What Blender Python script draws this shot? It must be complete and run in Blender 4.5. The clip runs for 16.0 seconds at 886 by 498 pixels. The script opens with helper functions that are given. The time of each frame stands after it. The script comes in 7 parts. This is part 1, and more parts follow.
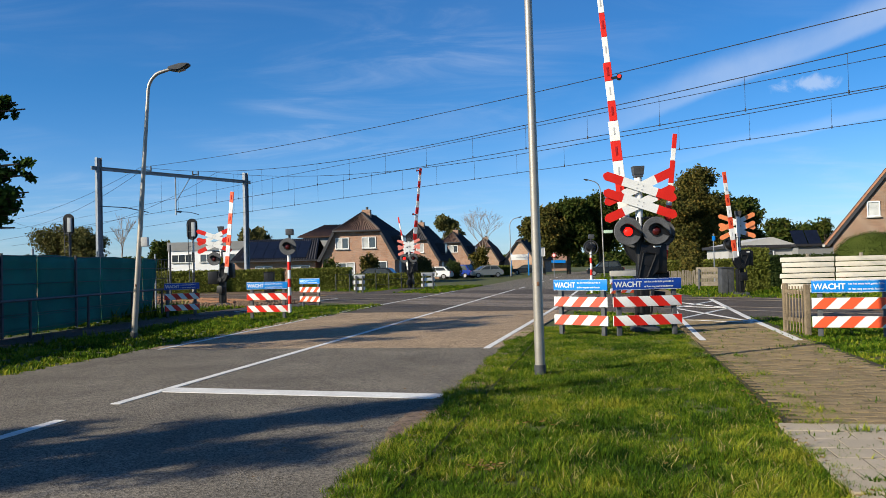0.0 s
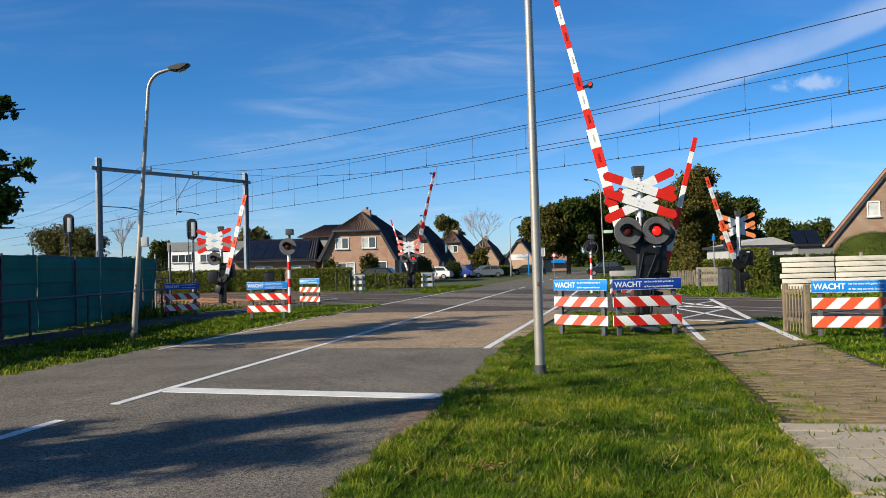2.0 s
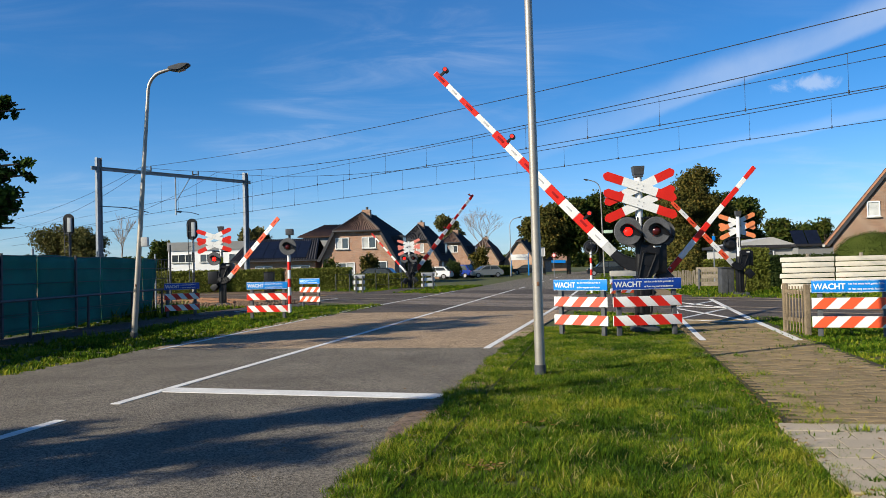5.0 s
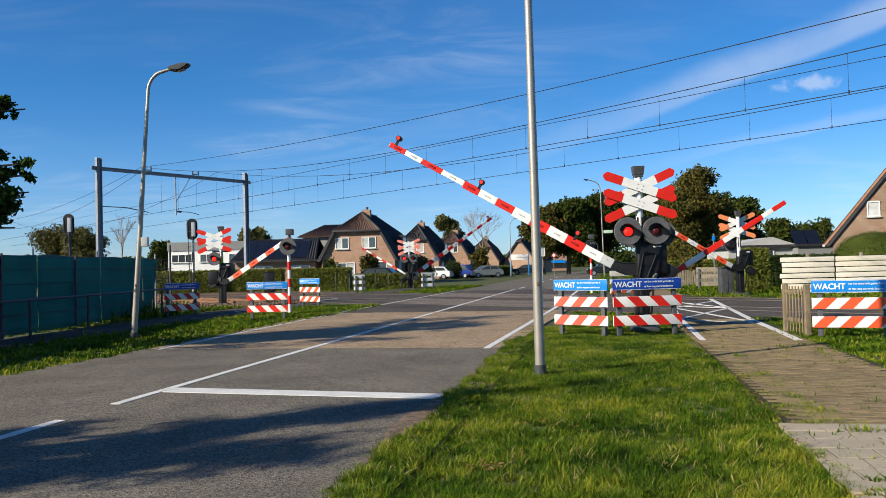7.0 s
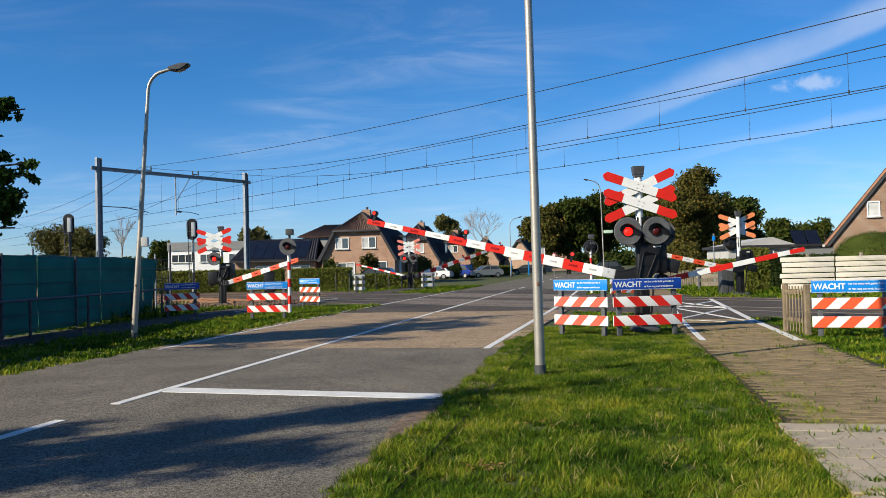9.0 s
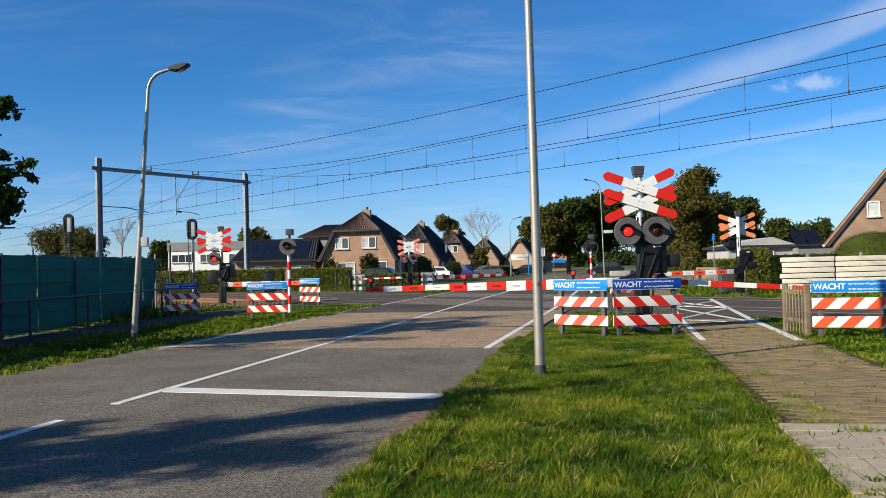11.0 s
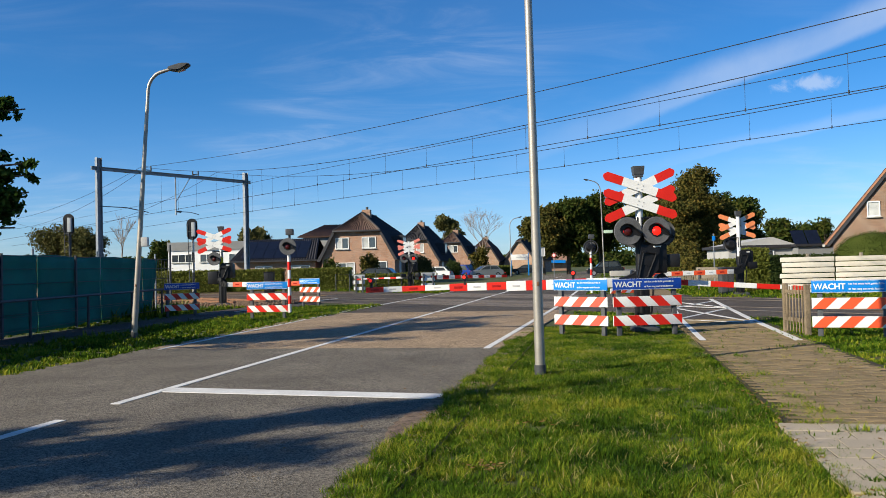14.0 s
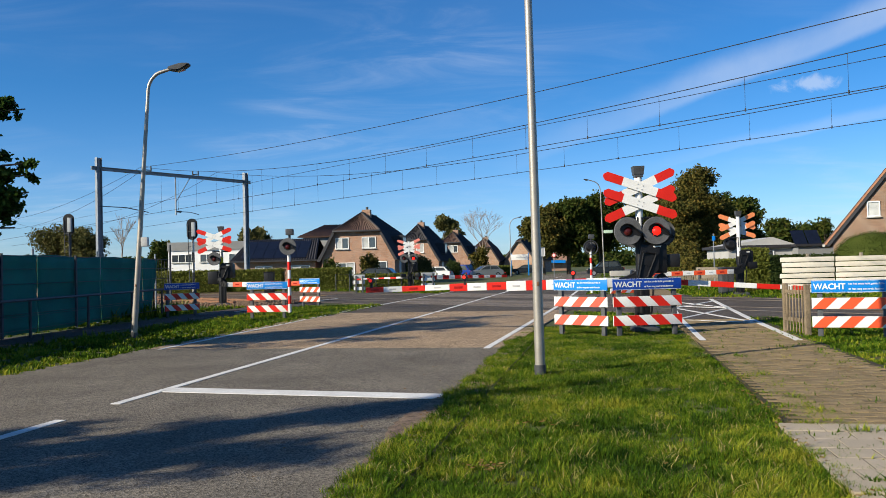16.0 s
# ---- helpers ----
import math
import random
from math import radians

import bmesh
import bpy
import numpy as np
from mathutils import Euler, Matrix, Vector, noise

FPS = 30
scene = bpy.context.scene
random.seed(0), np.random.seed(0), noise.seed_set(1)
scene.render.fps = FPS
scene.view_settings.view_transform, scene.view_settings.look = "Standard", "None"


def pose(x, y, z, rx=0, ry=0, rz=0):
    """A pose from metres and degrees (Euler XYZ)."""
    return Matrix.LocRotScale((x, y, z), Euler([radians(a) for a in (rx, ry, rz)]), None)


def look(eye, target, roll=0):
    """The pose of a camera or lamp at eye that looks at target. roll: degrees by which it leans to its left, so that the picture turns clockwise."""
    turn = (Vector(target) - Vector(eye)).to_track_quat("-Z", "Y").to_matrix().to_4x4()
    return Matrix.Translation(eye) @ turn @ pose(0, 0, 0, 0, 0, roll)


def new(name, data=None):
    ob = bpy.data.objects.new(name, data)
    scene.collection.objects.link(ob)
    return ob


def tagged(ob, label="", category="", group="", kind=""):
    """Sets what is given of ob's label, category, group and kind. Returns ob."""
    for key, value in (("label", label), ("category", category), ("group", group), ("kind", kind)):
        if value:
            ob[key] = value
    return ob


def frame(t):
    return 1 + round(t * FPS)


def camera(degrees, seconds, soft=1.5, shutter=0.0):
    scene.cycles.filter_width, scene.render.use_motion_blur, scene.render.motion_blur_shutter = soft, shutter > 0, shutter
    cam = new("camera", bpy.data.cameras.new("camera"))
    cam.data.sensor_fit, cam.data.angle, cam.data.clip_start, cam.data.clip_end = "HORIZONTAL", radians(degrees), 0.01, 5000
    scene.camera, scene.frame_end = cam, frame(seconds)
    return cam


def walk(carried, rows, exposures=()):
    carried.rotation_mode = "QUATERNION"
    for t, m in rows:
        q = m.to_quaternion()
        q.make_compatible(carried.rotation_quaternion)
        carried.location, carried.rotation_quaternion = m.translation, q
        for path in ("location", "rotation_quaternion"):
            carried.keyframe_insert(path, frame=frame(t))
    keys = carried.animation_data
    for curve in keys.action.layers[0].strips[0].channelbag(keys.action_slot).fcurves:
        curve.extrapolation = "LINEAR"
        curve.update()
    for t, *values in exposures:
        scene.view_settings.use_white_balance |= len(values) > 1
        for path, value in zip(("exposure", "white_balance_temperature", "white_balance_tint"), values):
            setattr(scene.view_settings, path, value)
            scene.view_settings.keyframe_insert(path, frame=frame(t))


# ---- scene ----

# camera: stands still on a low support on the verge
cam = camera(56.48, 16.0, soft=0.3)
CAM_POSE = look((0, 0, 1.35), (0, 100, 1.35 + 2.226), -1.4)
walk(cam, [(0, CAM_POSE), (16, CAM_POSE)], exposures=[(0, 0.75), (16, 0.75)])

# ---- light ----
SUN_AZ = Vector((-0.862, -0.507, 0)).normalized()
SUN_EL = radians(27)
TRAIL = (0.3448, 0.0889, -0.9344)
TRAIL_LOW = (0.2046, 0.0630, -0.9768)
PUFF = (0.4020, 0.8954, 0.1909)
world = bpy.data.worlds.new("world")
scene.world = world
world.use_nodes = True


def build_world():
    nt = world.node_tree
    n, l = nt.nodes, nt.links
    n.clear()
    out = n.new("ShaderNodeOutputWorld")
    bg = n.new("ShaderNodeBackground")
    sky = n.new("ShaderNodeTexSky")
    sky.sky_type = "NISHITA"
    sky.sun_disc = False
    sky.sun_elevation = SUN_EL
    sky.sun_rotation = math.atan2(SUN_AZ.x, SUN_AZ.y)
    sky.altitude = 10
    sky.air_density, sky.dust_density, sky.ozone_density = 1.0, 0.25, 2.5
    bg.inputs["Strength"].default_value = 0.0590
    tint = n.new("ShaderNodeMix")
    tint.data_type, tint.blend_type = "RGBA", "MULTIPLY"
    tint.inputs["Factor"].default_value = 1.0
    l.new(sky.outputs[0], tint.inputs["A"])
    up = n.new("ShaderNodeSeparateXYZ")
    l.new(n.new("ShaderNodeTexCoord").outputs["Generated"], up.inputs[0])
    rise = n.new("ShaderNodeMapRange")
    rise.interpolation_type = "SMOOTHSTEP"
    rise.inputs["From Min"].default_value, rise.inputs["From Max"].default_value = -0.02, 0.24
    l.new(up.outputs["Z"], rise.inputs["Value"])
    hue = n.new("ShaderNodeMix")
    hue.data_type = "RGBA"
    hue.inputs["A"].default_value = (0.74, 1.05, 1.62, 1)
    hue.inputs["B"].default_value = (0.27, 0.79, 1.31, 1)
    l.new(rise.outputs["Result"], hue.inputs["Factor"])
    l.new(hue.outputs["Result"], tint.inputs["B"])
    # thin cirrus: streaks drawn out along one direction of the sky
    tc = n.new("ShaderNodeTexCoord")
    sep = n.new("ShaderNodeSeparateXYZ")
    l.new(tc.outputs["Generated"], sep.inputs[0])

    def math_node(op, a, b=None, c=None):
        m = n.new("ShaderNodeMath")
        m.operation = op
        for k, v in enumerate((a, b, c)):
            if v is None:
                continue
            if isinstance(v, (int, float)):
                m.inputs[k].default_value = v
            else:
                l.new(v, m.inputs[k])
        return m.outputs[0]

    # flat sky coordinates: direction divided by its height over the ground
    den = math_node("MAXIMUM", sep.outputs["Z"], 0.02)
    den = math_node("ADD", den, 0.12)
    px = math_node("DIVIDE", sep.outputs["X"], den)
    py = math_node("DIVIDE", sep.outputs["Y"], den)
    com = n.new("ShaderNodeCombineXYZ")
    l.new(px, com.inputs[0])
    l.new(py, com.inputs[1])
    rot = n.new("ShaderNodeMapping")
    rot.inputs["Rotation"].default_value = (0, 0, radians(38))
    rot.inputs["Scale"].default_value = (0.9, 2.0, 1)
    l.new(com.outputs[0], rot.inputs["Vector"])

    def cloud_noise(scale, detail, rough, twist, vec):
        t = n.new("ShaderNodeTexNoise")
        t.inputs["Scale"].default_value = scale
        t.inputs["Detail"].default_value = detail
        t.inputs["Roughness"].default_value = rough
        t.inputs["Distortion"].default_value = twist
        l.new(vec, t.inputs["Vector"])
        return t.outputs["Fac"]

    def ramp_of(value, lo, hi, to_lo, to_hi, smooth=True):
        r = n.new("ShaderNodeMapRange")
        r.interpolation_type = "SMOOTHSTEP" if smooth else "LINEAR"
        r.inputs["From Min"].default_value, r.inputs["From Max"].default_value = lo, hi
        r.inputs["To Min"].default_value, r.inputs["To Max"].default_value = to_lo, to_hi
        l.new(value, r.inputs["Value"])
        return r.outputs["Result"]

    # soft veils broken up by finer wisps
    broad = cloud_noise(0.55, 3, 0.5, 0.4, com.outputs[0])
    wisps = cloud_noise(1.5, 10, 0.62, 0.9, rot.outputs[0])
    veil = math_node("MULTIPLY", ramp_of(broad, 0.42, 0.68, 0.0, 1.0), ramp_of(wisps, 0.40, 0.78, 0.02, 0.34))
    # two long trails of cirrus, bands along great circles, ragged on the upper side
    streak = cloud_noise(9.0, 7, 0.6, 0.3, tc.outputs["Generated"])

    def trail_band(axis, wide, strong, from_x, to_x):
        d = math_node("ADD", math_node("MULTIPLY", sep.outputs["X"], axis[0]), math_node("ADD", math_node("MULTIPLY", sep.outputs["Y"], axis[1]), math_node("MULTIPLY", sep.outputs["Z"], axis[2])))
        d = math_node("ADD", d, math_node("MULTIPLY_ADD", streak, 0.022, -0.011))
        body = math_node("MULTIPLY", ramp_of(d, -wide * 1.4, -wide * 0.1, 0.0, 1.0), ramp_of(d, wide * 0.35, wide * 0.8, 1.0, 0.0))
        grow = ramp_of(sep.outputs["X"], from_x, to_x, 0.0, strong, False)
        return math_node("MULTIPLY", math_node("MULTIPLY", body, grow), ramp_of(streak, 0.2, 0.7, 0.65, 1.1))

    bandf = math_node("ADD", trail_band(TRAIL, 0.021, 0.34, 0.06, 0.36), trail_band(TRAIL_LOW, 0.009, 0.20, 0.22, 0.42))
    # one small flat puff with a drawn-out end
    dv = n.new("ShaderNodeVectorMath")
    dv.operation = "SUBTRACT"
    l.new(tc.outputs["Generated"], dv.inputs[0])
    dv.inputs[1].default_value = PUFF
    sc = n.new("ShaderNodeVectorMath")
    sc.operation = "MULTIPLY"
    l.new(dv.outputs[0], sc.inputs[0])
    sc.inputs[1].default_value = (0.85, 0.85, 4.2)
    ln = n.new("ShaderNodeVectorMath")
    ln.operation = "LENGTH"
    l.new(sc.outputs[0], ln.inputs[0])
    fine = cloud_noise(30, 7, 0.65, 0.6, tc.outputs["Generated"])
    pd = math_node("ADD", ln.outputs["Value"], math_node("MULTIPLY_ADD", fine, 0.12, -0.06))
    puff = ramp_of(pd, 0.004, 0.036, 0.42, 0.0)
    cover = math_node("MINIMUM", math_node("ADD", math_node("ADD", veil, bandf), puff), 0.85)
    cloud = n.new("ShaderNodeMix")
    cloud.data_type = "RGBA"
    l.new(cover, cloud.inputs["Factor"])
    l.new(tint.outputs["Result"], cloud.inputs["A"])
    cloud.inputs["B"].default_value = (8.0, 8.7, 9.9, 1)
    l.new(cloud.outputs["Result"], bg.inputs["Color"])
    l.new(bg.outputs[0], out.inputs["Surface"])


build_world()
sun = new("sun", bpy.data.lights.new("sun", "SUN"))
sun.data.energy = 5.0
sun.data.angle = radians(0.53)
sun.data.color = (1.0, 0.90, 0.72)
_d = SUN_AZ * math.cos(SUN_EL) + Vector((0, 0, math.sin(SUN_EL)))
sun.matrix_world = Matrix.Translation((-20, -15, 30)) @ (-_d).to_track_quat("-Z", "Y").to_matrix().to_4x4()


# ---- materials ----
def rgb(c):
    return (c[0], c[1], c[2], 1.0)


def pbr(name, base, rough=0.6, metal=0.0, var=0.2, scale=6.0, bump=0.15, fine=60.0, dark=None, emit=None, island=0.0, rand=0.0, world_space=False, spec=0.3):
    """Base colour broken up by a broad and a fine noise, with a little relief."""
    m = bpy.data.materials.new(name)
    m.use_nodes = True
    nt = m.node_tree
    n, l = nt.nodes, nt.links
    b = n["Principled BSDF"]
    b.inputs["Roughness"].default_value = rough
    b.inputs["Metallic"].default_value = metal
    b.inputs["Specular IOR Level"].default_value = spec
    if world_space:
        co = n.new("ShaderNodeNewGeometry").outputs["Position"]
    else:
        co = n.new("ShaderNodeTexCoord").outputs["Object"]
    n1 = n.new("ShaderNodeTexNoise")
    n1.inputs["Scale"].default_value = scale
    n1.inputs["Detail"].default_value = 6
    l.new(co, n1.inputs["Vector"])
    n2 = n.new("ShaderNodeTexNoise")
    n2.inputs["Scale"].default_value = fine
    n2.inputs["Detail"].default_value = 3
    l.new(co, n2.inputs["Vector"])
    mixn = n.new("ShaderNodeMath")
    mixn.operation = "ADD"
    l.new(n1.outputs["Fac"], mixn.inputs[0])
    l.new(n2.outputs["Fac"], mixn.inputs[1])
    src = mixn.outputs[0]
    if island or rand:
        add = n.new("ShaderNodeMath")
        add.operation = "MULTIPLY_ADD"
        if island:
            l.new(n.new("ShaderNodeNewGeometry").outputs["Random Per Island"], add.inputs[0])
        else:
            l.new(n.new("ShaderNodeObjectInfo").outputs["Random"], add.inputs[0])
        add.inputs[1].default_value = island or rand
        l.new(src, add.inputs[2])
        src = add.outputs[0]
    ramp = n.new("ShaderNodeMapRange")
    ramp.inputs["From Min"].default_value = 0.7
    ramp.inputs["From Max"].default_value = 1.3 + (island or rand)
    l.new(src, ramp.inputs["Value"])
    mix = n.new("ShaderNodeMix")
    mix.data_type = "RGBA"
    lo = dark if dark else [c * (1 - var) for c in base]
    hi = base if dark else [min(1, c * (1 + var)) for c in base]
    mix.inputs["A"].default_value = rgb(lo)
    mix.inputs["B"].default_value = rgb(hi)
    l.new(ramp.outputs["Result"], mix.inputs["Factor"])
    l.new(mix.outputs["Result"], b.inputs["Base Color"])
    if bump:
        bp = n.new("ShaderNodeBump")
        bp.inputs["Strength"].default_value = bump
        bp.inputs["Distance"].default_value = 0.02
        l.new(src, bp.inputs["Height"])
        l.new(bp.outputs["Normal"], b.inputs["Normal"])
    if emit:
        b.inputs["Emission Color"].default_value = rgb(emit[:3])
        b.inputs["Emission Strength"].default_value = emit[3]
    return m


def leafy(name, c1, c2, c3, trans=0.25, patchy=0.0):
    """Leaf colours that differ from leaf to leaf."""
    m = bpy.data.materials.new(name)
    m.use_nodes = True
    nt = m.node_tree
    n, l = nt.nodes, nt.links
    b = n["Principled BSDF"]
    b.inputs["Roughness"].default_value = 0.75
    b.inputs["Specular IOR Level"].default_value = 0.1
    geo = n.new("ShaderNodeNewGeometry")
    ramp = n.new("ShaderNodeValToRGB")
    e = ramp.color_ramp.elements
    e[0].color, e[1].color = rgb(c1), rgb(c3)
    mid = e.new(0.55)
    mid.color = rgb(c2)
    ns = n.new("ShaderNodeTexNoise")
    ns.inputs["Scale"].default_value = 0.7
    l.new(geo.outputs["Position"], ns.inputs["Vector"])
    mx = n.new("ShaderNodeMath")
    mx.operation = "MULTIPLY_ADD"
    mx.inputs[1].default_value = 0.6
    l.new(geo.outputs["Random Per Island"], mx.inputs[0])
    sub = n.new("ShaderNodeMath")
    sub.operation = "SUBTRACT"
    sub.inputs[1].default_value = 0.25
    l.new(ns.outputs["Fac"], sub.inputs[0])
    l.new(sub.outputs[0], mx.inputs[2])
    fac = mx.outputs[0]
    if patchy:
        for sc, wt in ((1.1, patchy), (4.5, patchy * 0.8)):
            nn = n.new("ShaderNodeTexNoise")
            nn.inputs["Scale"].default_value = sc
            nn.inputs["Detail"].default_value = 4
            l.new(geo.outputs["Position"], nn.inputs["Vector"])
            ma = n.new("ShaderNodeMath")
            ma.operation = "MULTIPLY_ADD"
            ma.inputs[1].default_value = wt
            l.new(nn.outputs["Fac"], ma.inputs[0])
            l.new(fac, ma.inputs[2])
            su = n.new("ShaderNodeMath")
            su.operation = "SUBTRACT"
            su.inputs[1].default_value = wt * 0.52
            l.new(ma.outputs[0], su.inputs[0])
            fac = su.outputs[0]
    l.new(fac, ramp.inputs["Fac"])
    l.new(ramp.outputs["Color"], b.inputs["Base Color"])
    tr = n.new("ShaderNodeBsdfTranslucent")
    l.new(ramp.outputs["Color"], tr.inputs["Color"])
    mixs = n.new("ShaderNodeMixShader")
    mixs.inputs[0].default_value = trans
    l.new(b.outputs[0], mixs.inputs[1])
    l.new(tr.outputs[0], mixs.inputs[2])
    l.new(mixs.outputs[0], n["Material Output"].inputs["Surface"])
    return m


def brickwork(name, c1, c2, mortar, wide=0.21, high=0.062):
    m = pbr(name, c1)
    nt = m.node_tree
    n, l = nt.nodes, nt.links
    b = n["Principled BSDF"]
    b.inputs["Roughness"].default_value = 0.85
    tc = n.new("ShaderNodeTexCoord")
    sep = n.new("ShaderNodeSeparateXYZ")
    l.new(tc.outputs["Object"], sep.inputs[0])
    add = n.new("ShaderNodeMath")
    l.new(sep.outputs["X"], add.inputs[0])
    l.new(sep.outputs["Y"], add.inputs[1])
    com = n.new("ShaderNodeCombineXYZ")
    l.new(add.outputs[0], com.inputs["X"])
    l.new(sep.outputs["Z"], com.inputs["Y"])
    br = n.new("ShaderNodeTexBrick")
    br.inputs["Color1"].default_value = rgb(c1)
    br.inputs["Color2"].default_value = rgb(c2)
    br.inputs["Mortar"].default_value = rgb(mortar)
    br.inputs["Scale"].default_value = 1.0
    br.inputs["Brick Width"].default_value = wide
    br.inputs["Row Height"].default_value = high
    br.inputs["Mortar Size"].default_value = 0.008
    l.new(com.outputs[0], br.inputs["Vector"])
    ns = n.new("ShaderNodeTexNoise")
    ns.inputs["Scale"].default_value = 1.2
    ns.inputs["Detail"].default_value = 5
    l.new(tc.outputs["Object"], ns.inputs["Vector"])
    mr = n.new("ShaderNodeMapRange")
    mr.inputs["To Min"].default_value, mr.inputs["To Max"].default_value = 0.7, 1.25
    l.new(ns.outputs["Fac"], mr.inputs["Value"])
    mul = n.new("ShaderNodeMix")
    mul.data_type, mul.blend_type = "RGBA", "MULTIPLY"
    mul.inputs["Factor"].default_value = 1.0
    l.new(br.outputs["Color"], mul.inputs["A"])
    l.new(mr.outputs["Result"], mul.inputs["B"])
    l.new(mul.outputs["Result"], b.inputs["Base Color"])
    return m


def asphalt(name, base, light, rough=0.85, grain=82, low=0.36):
    """Aggregate grain, patches and faint cracks at real size."""
    m = pbr(name, base)
    nt = m.node_tree
    n, l = nt.nodes, nt.links
    b = n["Principled BSDF"]
    b.inputs["Roughness"].default_value = rough
    b.inputs["Specular IOR Level"].default_value = 0.12
    pos = n.new("ShaderNodeNewGeometry").outputs["Position"]
    vo = n.new("ShaderNodeTexVoronoi")
    vo.inputs["Scale"].default_value = grain
    l.new(pos, vo.inputs["Vector"])
    ns = n.new("ShaderNodeTexNoise")
    ns.inputs["Scale"].default_value = 0.7
    ns.inputs["Detail"].default_value = 8
    ns.inputs["Roughness"].default_value = 0.7
    l.new(pos, ns.inputs["Vector"])
    sp = n.new("ShaderNodeSeparateColor")
    l.new(vo.outputs["Color"], sp.inputs[0])
    mix = n.new("ShaderNodeMix")
    mix.data_type = "RGBA"
    mix.inputs["A"].default_value, mix.inputs["B"].default_value = rgb([c * low for c in base]), rgb([c * 1.22 for c in light])
    l.new(sp.outputs[0], mix.inputs["Factor"])
    mr = n.new("ShaderNodeMapRange")
    mr.inputs["From Min"].default_value, mr.inputs["From Max"].default_value = 0.3, 0.7
    mr.inputs["To Min"].default_value, mr.inputs["To Max"].default_value = 0.72, 1.25
    l.new(ns.outputs["Fac"], mr.inputs["Value"])
    mul = n.new("ShaderNodeMix")
    mul.data_type, mul.blend_type = "RGBA", "MULTIPLY"
    mul.inputs["Factor"].default_value = 1.0
    l.new(mix.outputs["Result"], mul.inputs["A"])
    l.new(mr.outputs["Result"], mul.inputs["B"])
    # fine dark cracks in a few places
    cr = n.new("ShaderNodeTexVoronoi")
    cr.feature = "DISTANCE_TO_EDGE"
    cr.inputs["Scale"].default_value = 0.42
    warp = n.new("ShaderNodeTexNoise")
    warp.inputs["Scale"].default_value = 2.6
    warp.inputs["Detail"].default_value = 6
    l.new(pos, warp.inputs["Vector"])
    wv = n.new("ShaderNodeVectorMath")
    wv.operation = "MULTIPLY_ADD"
    l.new(warp.outputs["Color"], wv.inputs[0])
    wv.inputs[1].default_value = (0.9, 0.9, 0)
    l.new(pos, wv.inputs[2])
    l.new(wv.outputs[0], cr.inputs["Vector"])
    cm = n.new("ShaderNodeMapRange")
    cm.inputs["From Min"].default_value, cm.inputs["From Max"].default_value = 0.0, 0.0035
    cm.inputs["To Min"].default_value = 0.62
    l.new(cr.outputs["Distance"], cm.inputs["Value"])
    mul2 = n.new("ShaderNodeMix")
    mul2.data_type, mul2.blend_type = "RGBA", "MULTIPLY"
    mul2.inputs["Factor"].default_value = 1.0
    l.new(mul.outputs["Result"], mul2.inputs["A"])
    l.new(cm.outputs["Result"], mul2.inputs["B"])
    l.new(mul2.outputs["Result"], b.inputs["Base Color"])
    bp = n.new("ShaderNodeBump")
    bp.inputs["Strength"].default_value, bp.inputs["Distance"].default_value = 0.6, 0.006
    l.new(vo.outputs["Distance"], bp.inputs["Height"])
    l.new(bp.outputs["Normal"], b.inputs["Normal"])
    return m


def glass(name, tint=(0.05, 0.06, 0.07)):
    m = pbr(name, tint, rough=0.05, var=0.3, bump=0, spec=1.0)
    return m


MAT = {}
MAT["soil"] = pbr("grassy_soil", (0.085, 0.095, 0.024), 0.95, var=0.5, scale=0.8, bump=0.6, fine=18, dark=(0.032, 0.038, 0.010), world_space=True)
MAT["sand"] = pbr("sandy_edge", (0.26, 0.185, 0.13), 0.95, var=0.4, scale=9, bump=1.0, fine=70, dark=(0.055, 0.036, 0.022), world_space=True)
MAT["joint"] = pbr("dark_joint_soil", (0.055, 0.042, 0.022), 0.95, var=0.5, scale=3.5, bump=0.9, fine=30, dark=(0.018, 0.016, 0.007), world_space=True)
MAT["asphalt"] = asphalt("worn_asphalt", (0.128, 0.113, 0.091), (0.172, 0.152, 0.123))
MAT["asphalt_red"] = asphalt("reddish_asphalt", (0.220, 0.160, 0.102), (0.36, 0.265, 0.172), grain=44, low=0.42)
MAT["asphalt_dark"] = asphalt("fresh_dark_asphalt", (0.068, 0.056, 0.046), (0.10, 0.086, 0.074))
MAT["deck"] = asphalt("worn_crossing_plate", (0.12, 0.10, 0.085), (0.20, 0.17, 0.145))
MAT["straw"] = leafy("dry_blade", (0.12, 0.13, 0.03), (0.26, 0.22, 0.07), (0.42, 0.34, 0.15), 0.25)
MAT["paint"] = pbr("road_paint", (0.6336, 0.6336, 0.616), 0.7, var=0.1, scale=3, bump=0.2, fine=45, dark=(0.44, 0.4312, 0.4136), world_space=True)
MAT["paver"] = pbr("brown_paver", (0.31, 0.225, 0.115), 0.9, scale=6, bump=0.7, fine=55, dark=(0.10, 0.075, 0.038), rand=0.6)
MAT["paver_rest"] = pbr("brown_paver_rest", (0.31, 0.225, 0.115), 0.9, scale=6, bump=0.7, fine=55, dark=(0.10, 0.075, 0.038), island=0.6)
MAT["tile"] = pbr("grey_concrete_tile", (0.39, 0.325, 0.24), 0.9, scale=3, bump=0.2, fine=90, dark=(0.25, 0.215, 0.165), rand=0.5)
MAT["concrete"] = pbr("concrete", (0.3696, 0.3608, 0.3344), 0.9, var=0.25, scale=4, bump=0.4)
MAT["steel"] = pbr("galvanised_steel", (0.215, 0.235, 0.26), 0.5, 0.35, var=0.25, scale=3, bump=0.05)
